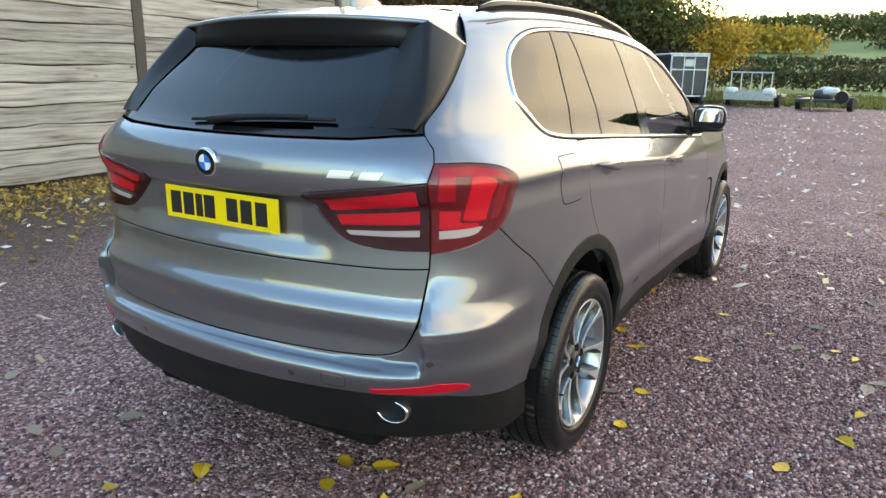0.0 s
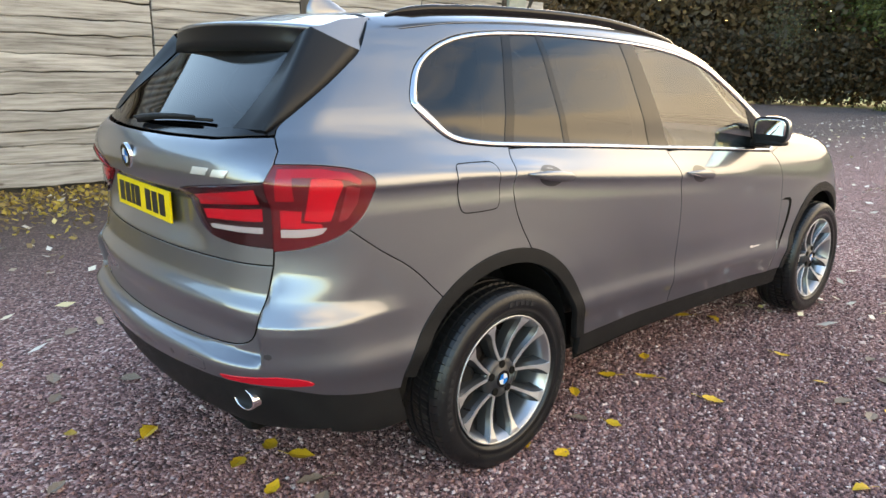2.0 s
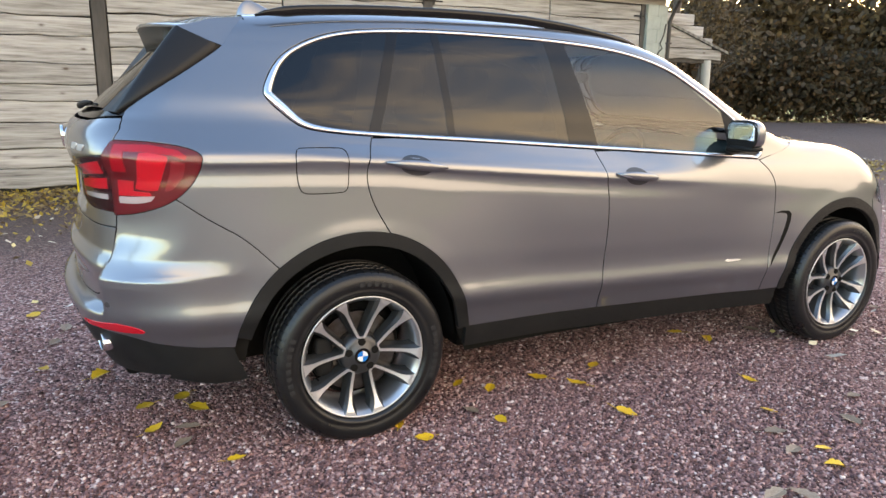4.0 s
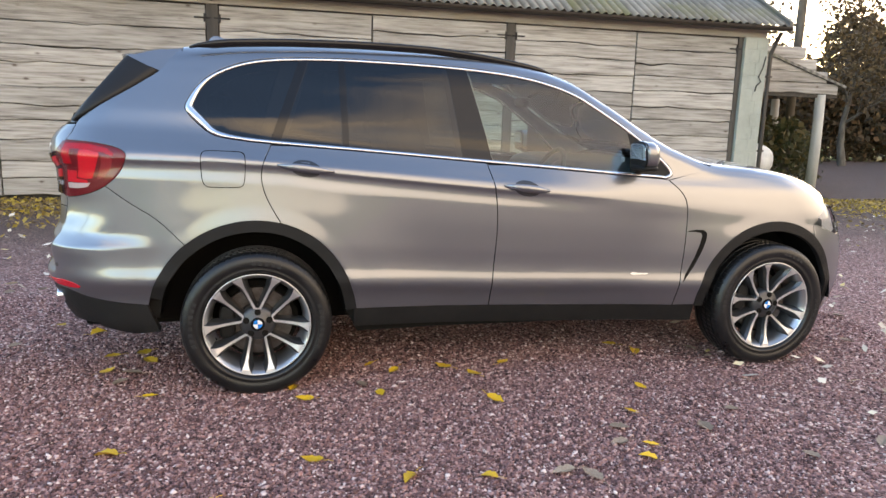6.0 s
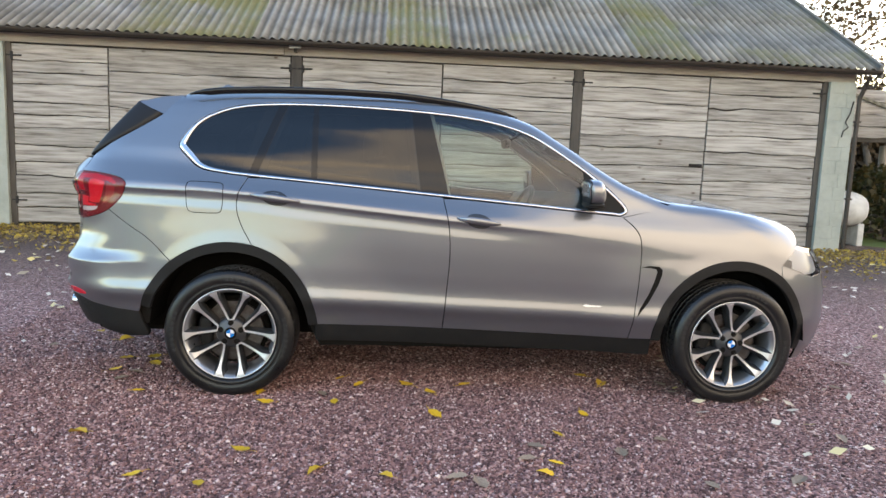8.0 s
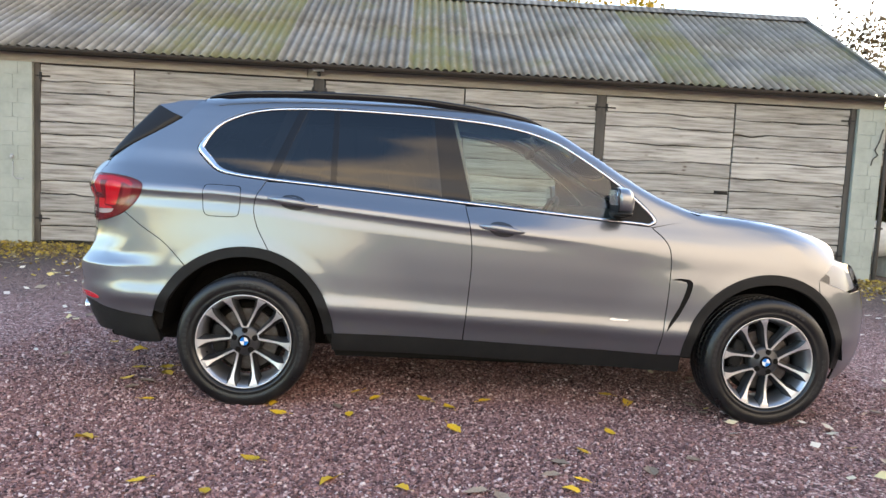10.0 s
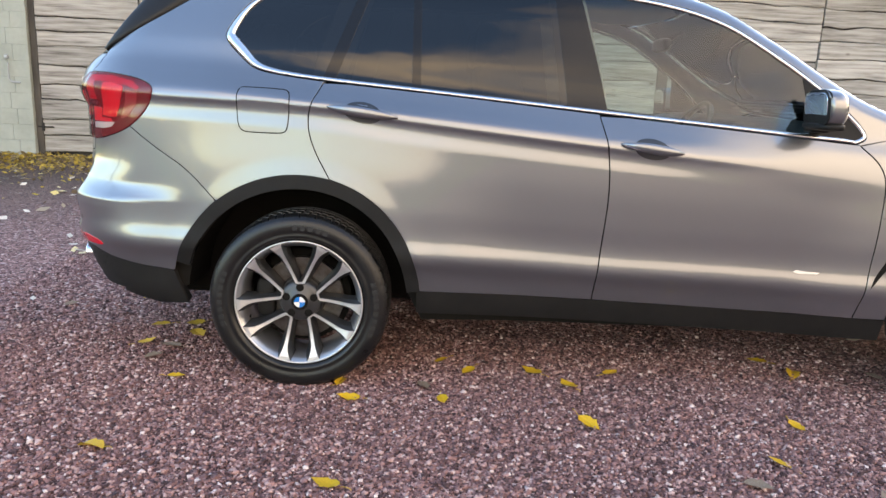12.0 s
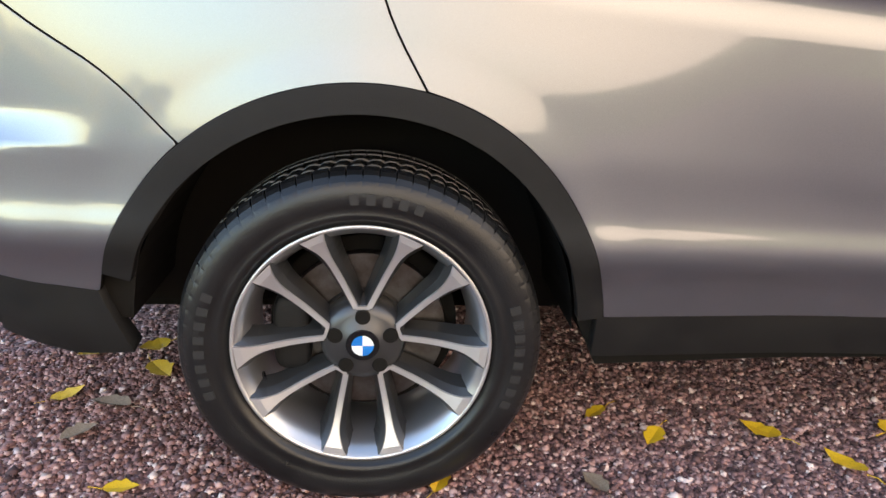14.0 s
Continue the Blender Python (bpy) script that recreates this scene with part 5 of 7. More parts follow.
for i in range(4):
    bm = bmesh.new()
    c = bm.verts.new((0, -0.0085, 0))
    ring = [bm.verts.new((0.026 * math.sin(radians(90 * i + 9 * k)), -0.0078, 0.026 * math.cos(radians(90 * i + 9 * k)))) for k in range(11)]
    for p, q in zip(ring, ring[1:]):
        bm.faces.new((c, p, q))
    bmesh.ops.transform(bm, matrix=bmx, verts=bm.verts)
    bmesh.ops.recalc_face_normals(bm, faces=bm.faces)
    part("badge_quarter", bm, WHITE if i % 2 else BLUE, badge)
for a0, a1 in ((0.460, 0.545), (0.560, 0.632)):
    panel("model_bar", SA((a0, 1.194), (a1 - 0.012, 1.196), (a1, 1.218), (a0 + 0.012, 1.216)), ALLOY, car, "plain chrome bar", gap=0, out=0.005, edge=0.005, step=0.03)
# small plain chrome bar low on the front doors
for mirror in (False, True):
    panel("door_bar", [(2.02, 0.570), (2.035, 0.577), (2.065, 0.572), (2.13, 0.570), (2.12, 0.565), (2.04, 0.564)], ALLOY, car, "small chrome bar", gap=0, out=0.002, edge=0.002, mirror=mirror)

# back wiper
bm = bmesh.new()
w0 = skin(np.array([SC - 0.02]), np.array([1.335]), 0.02)[0]
pts = [Vector(skin(np.array([SC + a]), np.array([z]), 0.030)[0]) for a, z in ((-0.06, 1.332), (0.05, 1.345), (0.18, 1.354), (0.32, 1.358))]
tube(bm, pts, [0.015, 0.012, 0.009, 0.006], 8)
pts2 = [Vector(skin(np.array([SC + a]), np.array([z]), 0.014)[0]) for a, z in ((-0.16, 1.330), (0.0, 1.338), (0.2, 1.348), (0.42, 1.352))]
tube(bm, pts2, 0.006, 6)
part("back_wiper", bm, SATIN, car, "black back wiper", True)
# aerial fin
bm = bmesh.new()
blob(bm, (0, 0, 0), (0.105, 0.028, 0.070), 0.9, 0.9)
for v in bm.verts:
    h = max(0.0, v.co.z) / 0.070
    v.co.x = v.co.x * (1 - 0.55 * h) - 0.05 * h
    v.co.y *= (1 - 0.7 * h)
bmesh.ops.transform(bm, matrix=Matrix.Translation((-0.17, 0, 1.742)), verts=bm.verts)
part("aerial_fin", bm, PAINT, car, smooth=True)
# parking sensors and tow-eye cover
for a, z in ((0.78, 0.655), (0.35, 0.575)):
    for sign in (-1, 1):
        s = s_at_a(a, z)
        s = s if sign < 0 else 2 * SC - s
        panel("parking_sensor", [(s + 0.010 * math.cos(t), z + 0.010 * math.sin(t)) for t in np.linspace(0, 2 * math.pi, 17)[:-1]], ALLOYDARK, car, gap=0, out=0.0012, edge=0.001)
s = s_at_a(0.50, 0.578)
tow = soft([(s - 0.03, 0.558), (s - 0.035, 0.565), (s - 0.035, 0.592), (s - 0.03, 0.598), (s + 0.03, 0.598), (s + 0.035, 0.592), (s + 0.035, 0.565), (s + 0.03, 0.558), (s - 0.03, 0.558)])
panel("towing_gap", tow, DARK, car, gap=-0.0012, out=0.0005, edge=0)
panel("towing_cover", tow, PAINT, car, gap=0.001, out=0.0016, edge=0.002)

# ---- cabin ----
bm = bmesh.new()
box(bm, -0.75, -0.53, 0.45, 2.35, 0.53, 0.62, 0.04)
box(bm, 0.55, -0.78, 0.45, 2.35, 0.78, 0.62, 0.04)
part("cabin_floor", bm, LEATHER, car)
bm = bmesh.new()
blob(bm, (2.05, 0, 0.98), (0.26, 0.80, 0.19), 0.5, 0.35, 40, 16)
blob(bm, (2.32, 0, 1.06), (0.24, 0.78, 0.10), 0.5, 0.35, 40, 12)
blob(bm, (1.90, -0.37, 1.09), (0.13, 0.20, 0.075), 0.7, 0.7)
part("dashboard", bm, LEATHER, car, "dark padded dashboard", True)
bm = bmesh.new()
box(bm, 0.75, -0.14, 0.55, 1.95, 0.14, 0.83, 0.05)
part("centre_console", bm, LEATHER, car, smooth=True)


def seat(x, y, wide, high, name):
    bm = bmesh.new()
    blob(bm, (x + 0.30, y, 0.74), (0.30, wide, 0.11), 0.45, 0.45)
    ob = part(name, bm, LEATHER, car, "dark leather seat", True)
    bm = bmesh.new()
    blob(bm, (0, 0, 0.33), (0.085, wide * 0.96, high), 0.5, 0.5, m=Matrix.Translation((x, y, 0.74)) @ Matrix.Rotation(radians(-17), 4, "Y"))
    part("backrest", bm, LEATHER, ob, smooth=True)
    return ob


for y in (-0.37, 0.37):
    ob = seat(0.98, y, 0.25, 0.34, "front_seat")
    bm = bmesh.new()
    blob(bm, (0.755, y, 1.44), (0.055, 0.135, 0.095), 0.6, 0.55)
    for dy in (-0.06, 0.06):
        tube(bm, [(0.77, y + dy, 1.30), (0.76, y + dy, 1.42)], 0.007, 6)
    part("headrest", bm, LEATHER, ob, smooth=True)
ob = seat(-0.02, 0.0, 0.52, 0.32, "rear_bench")
for y in (-0.40, 0.40):
    bm = bmesh.new()
    blob(bm, (-0.20, y, 1.40), (0.05, 0.13, 0.08), 0.6, 0.55)
    part("headrest", bm, LEATHER, ob, smooth=True)
# steering wheel on the near side
bm = bmesh.new()
m = Matrix.Translation((1.70, -0.37, 1.055)) @ Matrix.Rotation(radians(-64), 4, "Y")
ringp = [m @ Vector((0.185 * math.cos(t), 0.185 * math.sin(t), 0)) for t in np.linspace(0, 2 * math.pi, 41)]
tube(bm, ringp, 0.016, 8, cap=False)
blob(bm, (0, 0, -0.01), (0.075, 0.085, 0.03), 0.6, 0.7, m=m)
for t in (0.15, math.pi - 0.15, math.pi * 1.5):
    tube(bm, [m @ Vector((0.06 * math.sin(t), 0.06 * math.cos(t), -0.01)), m @ Vector((0.18 * math.sin(t), 0.18 * math.cos(t), 0))], 0.014, 6)
part("steering_wheel", bm, LEATHER, car, "dark steering wheel", True)
bm = bmesh.new()
blob(bm, (1.66, 0.0, 1.50), (0.022, 0.115, 0.034), 0.6, 0.6)
tube(bm, [(1.68, 0, 1.52), (1.76, 0, 1.57)], 0.012, 6)
part("cabin_mirror", bm, SATIN, car, "black cabin mirror", True)
# headlining and pillar linings
lining = [(-0.30, -0.02), (-0.30, -0.50), (0.3, -0.56), (1.0, -0.56), (1.5, -0.52), (1.62, -0.3), (1.65, -0.02)]
panel("headlining", mirrored(lining), TRIM, car, gap=0, out=-0.045, edge=0, top=True, step=0.08)
for mirror in (False, True):
    for a, b in ((((0.00, 1.20), (0.17, 1.75)), ((0.13, 1.20), (0.31, 1.75))), (((1.05, 1.10), (0.97, 1.70)), ((1.25, 1.10), (1.11, 1.70)))):
        piece = clip(clip([tuple(p) for p in frame_in], a[1], a[0]), b[0], b[1])
        panel("pillar_lining", piece, TRIM, car, gap=0, out=-0.05, edge=0.02, step=0.05, mirror=mirror)
    panel("door_lining", [(x, float(BELT(x)) - 0.01) for x in np.linspace(-0.3, 2.2, 24)] + [(x, 0.60) for x in np.linspace(2.2, 0.6, 12)] + [(0.3, 0.9), (-0.3, 0.9)], LEATHER, car, gap=0, out=-0.07, edge=0, step=0.08, edge_step=0.06, mirror=mirror)
# headlamp inside
for sign in (-1, 1):
    bm = bmesh.new()
    for dx, dy in ((0.0, 0.0), (0.10, 0.14)):
        blob(bm, (3.40 + dx, sign * (0.70 - dy), 0.855), (0.06, 0.06, 0.045), 1, 1)
    lamp = part("headlamp_unit", bm, CHROME, car, "bright headlamp unit", True)
# front end closed
bm = bmesh.new()
box(bm, 3.30, -0.60, 0.30, 3.50, 0.60, 0.95, 0.05)
part("radiator_panel", bm, DARK, car)
panel("grille", [(S1 + RC * q, z) for q, z in ((1.36, 0.78), (1.36, 0.87), (1.57, 0.88), (1.57, 0.78))], GLOSSBLACK, car, gap=0)
panel("grille", [(S1 + RC * q, z) for q, z in ((1.36, 0.78), (1.36, 0.87), (1.57, 0.88), (1.57, 0.78))], GLOSSBLACK, car, gap=0, mirror=True)

# ---- ground ----


def node_color(m, build):
    build(m.node_tree.nodes, m.node_tree.links, m.node_tree.nodes["Principled BSDF"])
    return m


GRAVEL = mat("reddish_gravel", (0.2, 0.15, 0.15), 0.9)


def gravel_nodes(n, l, b):
    g = n.new("ShaderNodeNewGeometry")
    v, v2, big, r, mix, mul = n.new("ShaderNodeTexVoronoi"), n.new("ShaderNodeTexVoronoi"), n.new("ShaderNodeTexNoise"), n.new("ShaderNodeValToRGB"), n.new("ShaderNodeMix"), n.new("ShaderNodeMapRange")
    v.inputs["Scale"].default_value, v2.inputs["Scale"].default_value = 75.0, 38.0
    big.inputs["Scale"].default_value, big.inputs["Detail"].default_value = 0.7, 6.0
    l.new(g.outputs["Position"], v.inputs["Vector"])
    l.new(g.outputs["Position"], v2.inputs["Vector"])
    l.new(g.outputs["Position"], big.inputs["Vector"])
    sep = n.new("ShaderNodeSeparateColor")
    l.new(v.outputs["Color"], sep.inputs[0])
    l.new(sep.outputs[0], r.inputs[0])
    el = r.color_ramp.elements
    for _ in range(3):
        el.new(0.5)
    for e, (p, c) in zip(el, [(0.0, (0.045, 0.020, 0.019)), (0.35, (0.170, 0.085, 0.080)), (0.65, (0.315, 0.162, 0.148)), (0.88, (0.50, 0.30, 0.27)), (1.0, (0.72, 0.57, 0.52))]):
        e.position, e.color = p, (*c, 1)
    mul.inputs["From Min"].default_value, mul.inputs["From Max"].default_value = 0.3, 0.7
    mul.inputs["To Min"].default_value, mul.inputs["To Max"].default_value = 0.82, 1.14
    l.new(big.outputs["Fac"], mul.inputs["Value"])
    hv = n.new("ShaderNodeHueSaturation")
    l.new(r.outputs[0], hv.inputs["Color"])
    l.new(mul.outputs[0], hv.inputs["Value"])
    # damp dark soil shows through the stones along the barn
    sy, ny, mr, soil = n.new("ShaderNodeSeparateXYZ"), n.new("ShaderNodeMath"), n.new("ShaderNodeMapRange"), n.new("ShaderNodeMix")
    l.new(g.outputs["Position"], sy.inputs[0])
    ny.operation = "MULTIPLY_ADD"
    ny.inputs[1].default_value = 4.0
    l.new(big.outputs["Fac"], ny.inputs[0])
    l.new(sy.outputs["Y"], ny.inputs[2])
    mr.inputs["From Min"].default_value, mr.inputs["From Max"].default_value, mr.inputs["To Max"].default_value = 3.2, 6.4, 0.8
    l.new(ny.outputs[0], mr.inputs["Value"])
    soil.data_type = "RGBA"
    soil.inputs[7].default_value = (0.062, 0.047, 0.036, 1)
    l.new(mr.outputs[0], soil.inputs[0])
    l.new(hv.outputs[0], soil.inputs[6])
    l.new(soil.outputs[2], b.inputs["Base Color"])
    bp = n.new("ShaderNodeBump")
    bp.inputs["Strength"].default_value, bp.inputs["Distance"].default_value = 0.9, 0.012
    bp.invert = True
    l.new(v.outputs["Distance"], bp.inputs["Height"])
    bp2 = n.new("ShaderNodeBump")
    bp2.inputs["Strength"].default_value, bp2.inputs["Distance"].default_value = 0.6, 0.015
    bp2.invert = True
    l.new(v2.outputs["Distance"], bp2.inputs["Height"])
    l.new(bp.outputs[0], bp2.inputs["Normal"])
    l.new(bp2.outputs[0], b.inputs["Normal"])


node_color(GRAVEL, gravel_nodes)


def stone_nodes(n, l, b):
    g, r = n.new("ShaderNodeNewGeometry"), n.new("ShaderNodeValToRGB")
    l.new(g.outputs["Random Per Island"], r.inputs[0])
    el = r.color_ramp.elements
    for _ in range(3):
        el.new(0.5)
    for e, (p, c) in zip(el, [(0.0, (0.050, 0.023, 0.022)), (0.4, (0.200, 0.102, 0.097)), (0.75, (0.36, 0.192, 0.175)), (0.93, (0.56, 0.37, 0.335)), (1.0, (0.80, 0.66, 0.61))]):
        e.position, e.color = p, (*c, 1)
    l.new(r.outputs[0], b.inputs["Base Color"])


node_color(STONE, stone_nodes)


def grass_nodes(n, l, b):
    g, a, c, r, m = n.new("ShaderNodeNewGeometry"), n.new("ShaderNodeTexNoise"), n.new("ShaderNodeTexNoise"), n.new("ShaderNodeValToRGB"), n.new("ShaderNodeMath")
    a.inputs["Scale"].default_value, a.inputs["Detail"].default_value = 0.035, 4.0
    c.inputs["Scale"].default_value, c.inputs["Detail"].default_value = 2.5, 8.0
    l.new(g.outputs["Position"], a.inputs["Vector"])
    l.new(g.outputs["Position"], c.inputs["Vector"])
    m.operation = "MULTIPLY_ADD"
    m.inputs[1].default_value = 0.35
    l.new(c.outputs["Fac"], m.inputs[0])
    l.new(a.outputs["Fac"], m.inputs[2])
    l.new(m.outputs[0], r.inputs[0])
    el = r.color_ramp.elements
    for _ in range(2):
        el.new(0.5)
    for e, (p, k) in zip(el, [(0.45, (0.06, 0.10, 0.02)), (0.6, (0.10, 0.16, 0.03)), (0.75, (0.17, 0.20, 0.05)), (0.9, (0.25, 0.24, 0.09))]):
        e.position, e.color = p, (*k, 1)
    l.new(r.outputs[0], b.inputs["Base Color"])


node_color(GRASS, grass_nodes)


def height(x, y):
    """The land: level by the yard, a hill beyond."""
    d = np.maximum(0, np.hypot(x - 20, y) - 70)
    h = 19.0 * (1 - np.exp(-(d / 170.0) ** 1.6)) * np.clip((x + 40) / 120.0, 0, 1)
    return h + 0.6 * np.sin(x * 0.021) * np.sin(y * 0.017) * np.clip(d / 60, 0, 1) - 0.03


gx = np.concatenate([np.linspace(-260, -30, 10), np.linspace(-20, 120, 36), np.linspace(130, 700, 40)])
gy = np.concatenate([np.linspace(-420, -60, 16), np.linspace(-50, 80, 27), np.linspace(90, 520, 24)])
X, Y = np.meshgrid(gx, gy)
Z = height(X, Y)
V = np.stack([X.ravel(), Y.ravel(), Z.ravel()], 1)
w = len(gx)
F = [(r * w + c, r * w + c + 1, (r + 1) * w + c + 1, (r + 1) * w + c) for r in range(len(gy) - 1) for c in range(w - 1)]
tagged(raw("ground", V, F, GRASS), "rough meadow grass rising to a hillside", "ground", kind="structure")

bm = bmesh.new()
outline = [(-45, -38), (20, -38), (31.0, -20), (32.2, -6), (32.0, 2), (34.5, 8), (33.0, 16), (22, 20), (12.2, 15), (10.6, 6.9), (9.2, 8.6), (9.2, 12), (-45, 12)]
bm.faces.new([bm.verts.new((x, y, 0)) for x, y in outline])
tagged(link("road", bm, GRAVEL), "yard of reddish crushed gravel", "gravel yard", kind="structure")

rng = np.random.default_rng(7)


def scatter_mesh(name, P, template, faces, scale, material, label, category, flat=1.0, tilt=math.pi, parent=None):
    """Many small pieces joined: template verts turned at random and set at P."""
    n, k = len(P), len(template)
    q = rng.normal(size=(n, 4)) if tilt > 3 else np.stack([np.ones(n), rng.normal(0, tilt, n), rng.normal(0, tilt, n), np.zeros(n)], 1)
    if tilt <= 3:
        a = rng.uniform(0, 2 * math.pi, n) / 2
        w0, x0, y0 = q[:, 0], q[:, 1], q[:, 2]
        q = np.stack([w0 * np.cos(a), x0 * np.cos(a) + y0 * np.sin(a), y0 * np.cos(a) - x0 * np.sin(a), w0 * np.sin(a)], 1)
    q /= np.linalg.norm(q, axis=1)[:, None]
    w, x, y, z = q.T
    R = np.stack([np.stack([1 - 2 * (y * y + z * z), 2 * (x * y - w * z), 2 * (x * z + w * y)], -1),
                  np.stack([2 * (x * y + w * z), 1 - 2 * (x * x + z * z), 2 * (y * z - w * x)], -1),
                  np.stack([2 * (x * z - w * y), 2 * (y * z + w * x), 1 - 2 * (x * x + y * y)], -1)], 1)
    T = np.array(template)[None] * scale[:, None, None] * rng.uniform(0.7, 1.3, (n, 1, 3))
    V = np.einsum("nij,nkj->nki", R, T) * (1, 1, flat) + P[:, None, :]
    fk = len(faces[0])
    Fc = (np.array(faces)[None] + (np.arange(n) * k)[:, None, None]).reshape(-1)
    me = bpy.data.meshes.new(name)
    me.vertices.add(n * k)
    me.vertices.foreach_set("co", V.reshape(-1).astype(np.float32))
    nf = n * len(faces)
    me.loops.add(nf * fk)
    me.loops.foreach_set("vertex_index", Fc.astype(np.int32))
    me.polygons.add(nf)
    me.polygons.foreach_set("loop_start", np.arange(0, nf * fk, fk, dtype=np.int32))
    me.update(calc_edges=True)
    me.materials.append(material)
    ob = new(name, me)
    if parent:
        ob.parent = parent
        return tagged(ob, label, kind="stuff") if label else tagged(ob, kind="stuff")
    return tagged(ob, label, category, kind="stuff")


OCTA = [(1, 0, 0), (-1, 0, 0), (0, 1, 0), (0, -1, 0), (0, 0, 1), (0, 0, -1)]
OCTF = [(0, 2, 4), (2, 1, 4), (1, 3, 4), (3, 0, 4), (2, 0, 5), (1, 2, 5), (3, 1, 5), (0, 3, 5)]


def stones(x0, x1, y0, y1, per):
    n = int((x1 - x0) * (y1 - y0) * per)
    return np.stack([rng.uniform(x0, x1, n), rng.uniform(y0, y1, n), rng.uniform(-0.002, 0.005, n)], 1)


P = np.vstack([stones(-1.5, 2.4, -2.3, -0.25, 11000), stones(-1.9, 4.2, -3.4, 1.2, 2600)])
scatter_mesh("gravel_stones", P, OCTA, OCTF, rng.gamma(6.0, 0.00115, len(P)).clip(0.003, 0.015), STONE, "loose reddish and pale crushed stones on the yard", "gravel", flat=0.75)

# fallen leaves
LEAF_OUT = [(-0.5, 0.0), (-0.42, 0.16), (-0.22, 0.30), (-0.05, 0.27), (0.05, 0.36), (0.22, 0.22), (0.38, 0.12), (0.55, 0.0), (0.38, -0.13), (0.22, -0.24), (0.06, -0.33), (-0.06, -0.26), (-0.24, -0.31), (-0.43, -0.15)]


def leaf_mesh(curl, bend):
    bm = bmesh.new()
    mid = [bm.verts.new((x, 0, bend * x * x)) for x in (-0.5, -0.2, 0.1, 0.35, 0.55)]
    up = [bm.verts.new((x, y, curl * abs(y) + bend * x * x)) for x, y in LEAF_OUT[1:7]]
    dn = [bm.verts.new((x, y, curl * 0.6 * abs(y) + bend * x * x)) for x, y in LEAF_OUT[8:][::-1]]
    for side, order in ((up, 1), (dn, -1)):
        for f in ((mid[0], mid[1], side[1], side[0]), (mid[1], mid[2], side[3], side[2], side[1]), (mid[2], mid[3], side[4], side[3]), (mid[3], mid[4], side[5], side[4])):
            bm.faces.new(f if order < 0 else f[::-1])
    tube(bm, [(-0.5, 0, 0.002), (-0.75, 0.03, 0.06), (-0.95, 0.1, 0.05)], 0.012, 4)
    me = bpy.data.meshes.new("fallen_leaf")
    bmesh.ops.recalc_face_normals(bm, faces=bm.faces)
    bm.to_mesh(me)
    bm.free()
    return me


leaf_kinds = [(leaf_mesh(0.30, 0.18), YELLOWLEAF), (leaf_mesh(0.65, -0.25), YELLOWLEAF), (leaf_mesh(0.15, 0.35), YELLOWLEAF), (leaf_mesh(0.5, 0.2), BROWNLEAF)]
for me, material in leaf_kinds:
    me.materials.append(material)
near_leaves = ((-0.60, -1.50), (-0.18, -1.96), (0.12, -2.04), (0.22, -1.69), (0.22, -1.05), (0.60, -1.04), (0.59, -1.90), (0.90, -1.95), (1.15, -0.85), (1.37, -0.70), (1.16, -1.21), (1.78, -1.47), (1.99, -1.18), (1.62, -1.92), (1.69, -1.81), (0.17, -0.89), (1.01, -0.71), (0.60, -0.62), (0.72, -0.73), (-0.52, -0.90), (-0.79, -0.51), (-0.65, -0.23), (-0.59, -0.38), (-0.81, -0.27), (-1.24, 0.39), (-0.98, 0.20), (2.15, -0.48), (2.25, -0.63), (-1.34, 1.35))
dull_leaves = ((1.63, -1.63), (2.04, -1.69), (2.30, -1.53), (2.34, -2.03), (2.77, -1.98), (1.31, -2.02), (-1.39, -0.00), (3.79, -0.65), (3.29, -1.49), (-1.82, 1.30), (4.22, -0.12), (3.12, -0.95), (-0.69, -0.69), (0.52, -0.91), (-0.66, -0.56), (2.63, -0.63), (3.01, -0.92), (-0.86, 0.78), (1.56, -1.77), (1.21, -1.97), (-0.47, 1.74), (-1.15, 1.02), (-1.20, 0.78), (-0.90, 1.64))
random.seed(11)
for pts, yellow in ((near_leaves, True), (dull_leaves, False)):
    for x, y in pts:
        me = leaf_kinds[random.randrange(3) if yellow else 3][0]
        ob = new("fallen_leaf", me)
        size = random.uniform(0.072, 0.108)
        ob.matrix_basis = pose(x, y, 0.010, random.uniform(-9, 9), random.uniform(-9, 9), random.uniform(0, 360)) @ Matrix.Diagonal((size, size, size, 1))
        tagged(ob, "yellow fallen leaf lying on the gravel" if yellow else "dull brown fallen leaf lying on gravel", "leaf", "fallen leaves")
LEAF4 = [(-0.5, 0, 0.03), (0.0, -0.3, 0.0), (0.55, 0, 0.06), (0.0, 0.3, 0.05)]
n = 4400
P = np.stack([rng.uniform(-6, 30, n), rng.uniform(-9, 6.5, n), np.full(n, 0.024)], 1)
P = P[(P[:, 0] > 2.6) | (P[:, 0] < -1.6) | (P[:, 1] < -2.4) | (P[:, 1] > 1.3)]
scatter_mesh("scattered_leaves", P, LEAF4, [(0, 1, 2, 3)], rng.uniform(0.06, 0.11, len(P)), PALELEAF, "pale and yellow leaves scattered over the yard", "leaves", tilt=0.12)
n = 15000
P = np.stack([rng.uniform(-10, 13.5, n), 6.80 - np.abs(rng.normal(0, 1.15, n)), rng.uniform(0.008, 0.05, n)], 1)
scatter_mesh("leaf_litter", P, LEAF4, [(0, 1, 2, 3)], rng.uniform(0.045, 0.085, len(P)), LITTER, "yellow and brown leaf litter drifted along the barn", "leaves", tilt=0.28)

# ---- barn ----
YB = 6.85
bm = bmesh.new()
box(bm, -11.0, YB + 0.07, 0, 8.58, YB + 0.22, 3.02)
wall = tagged(link("wall_north", bm, DARKWOOD), "dark timber framing behind the barn boards", "wall", kind="structure")
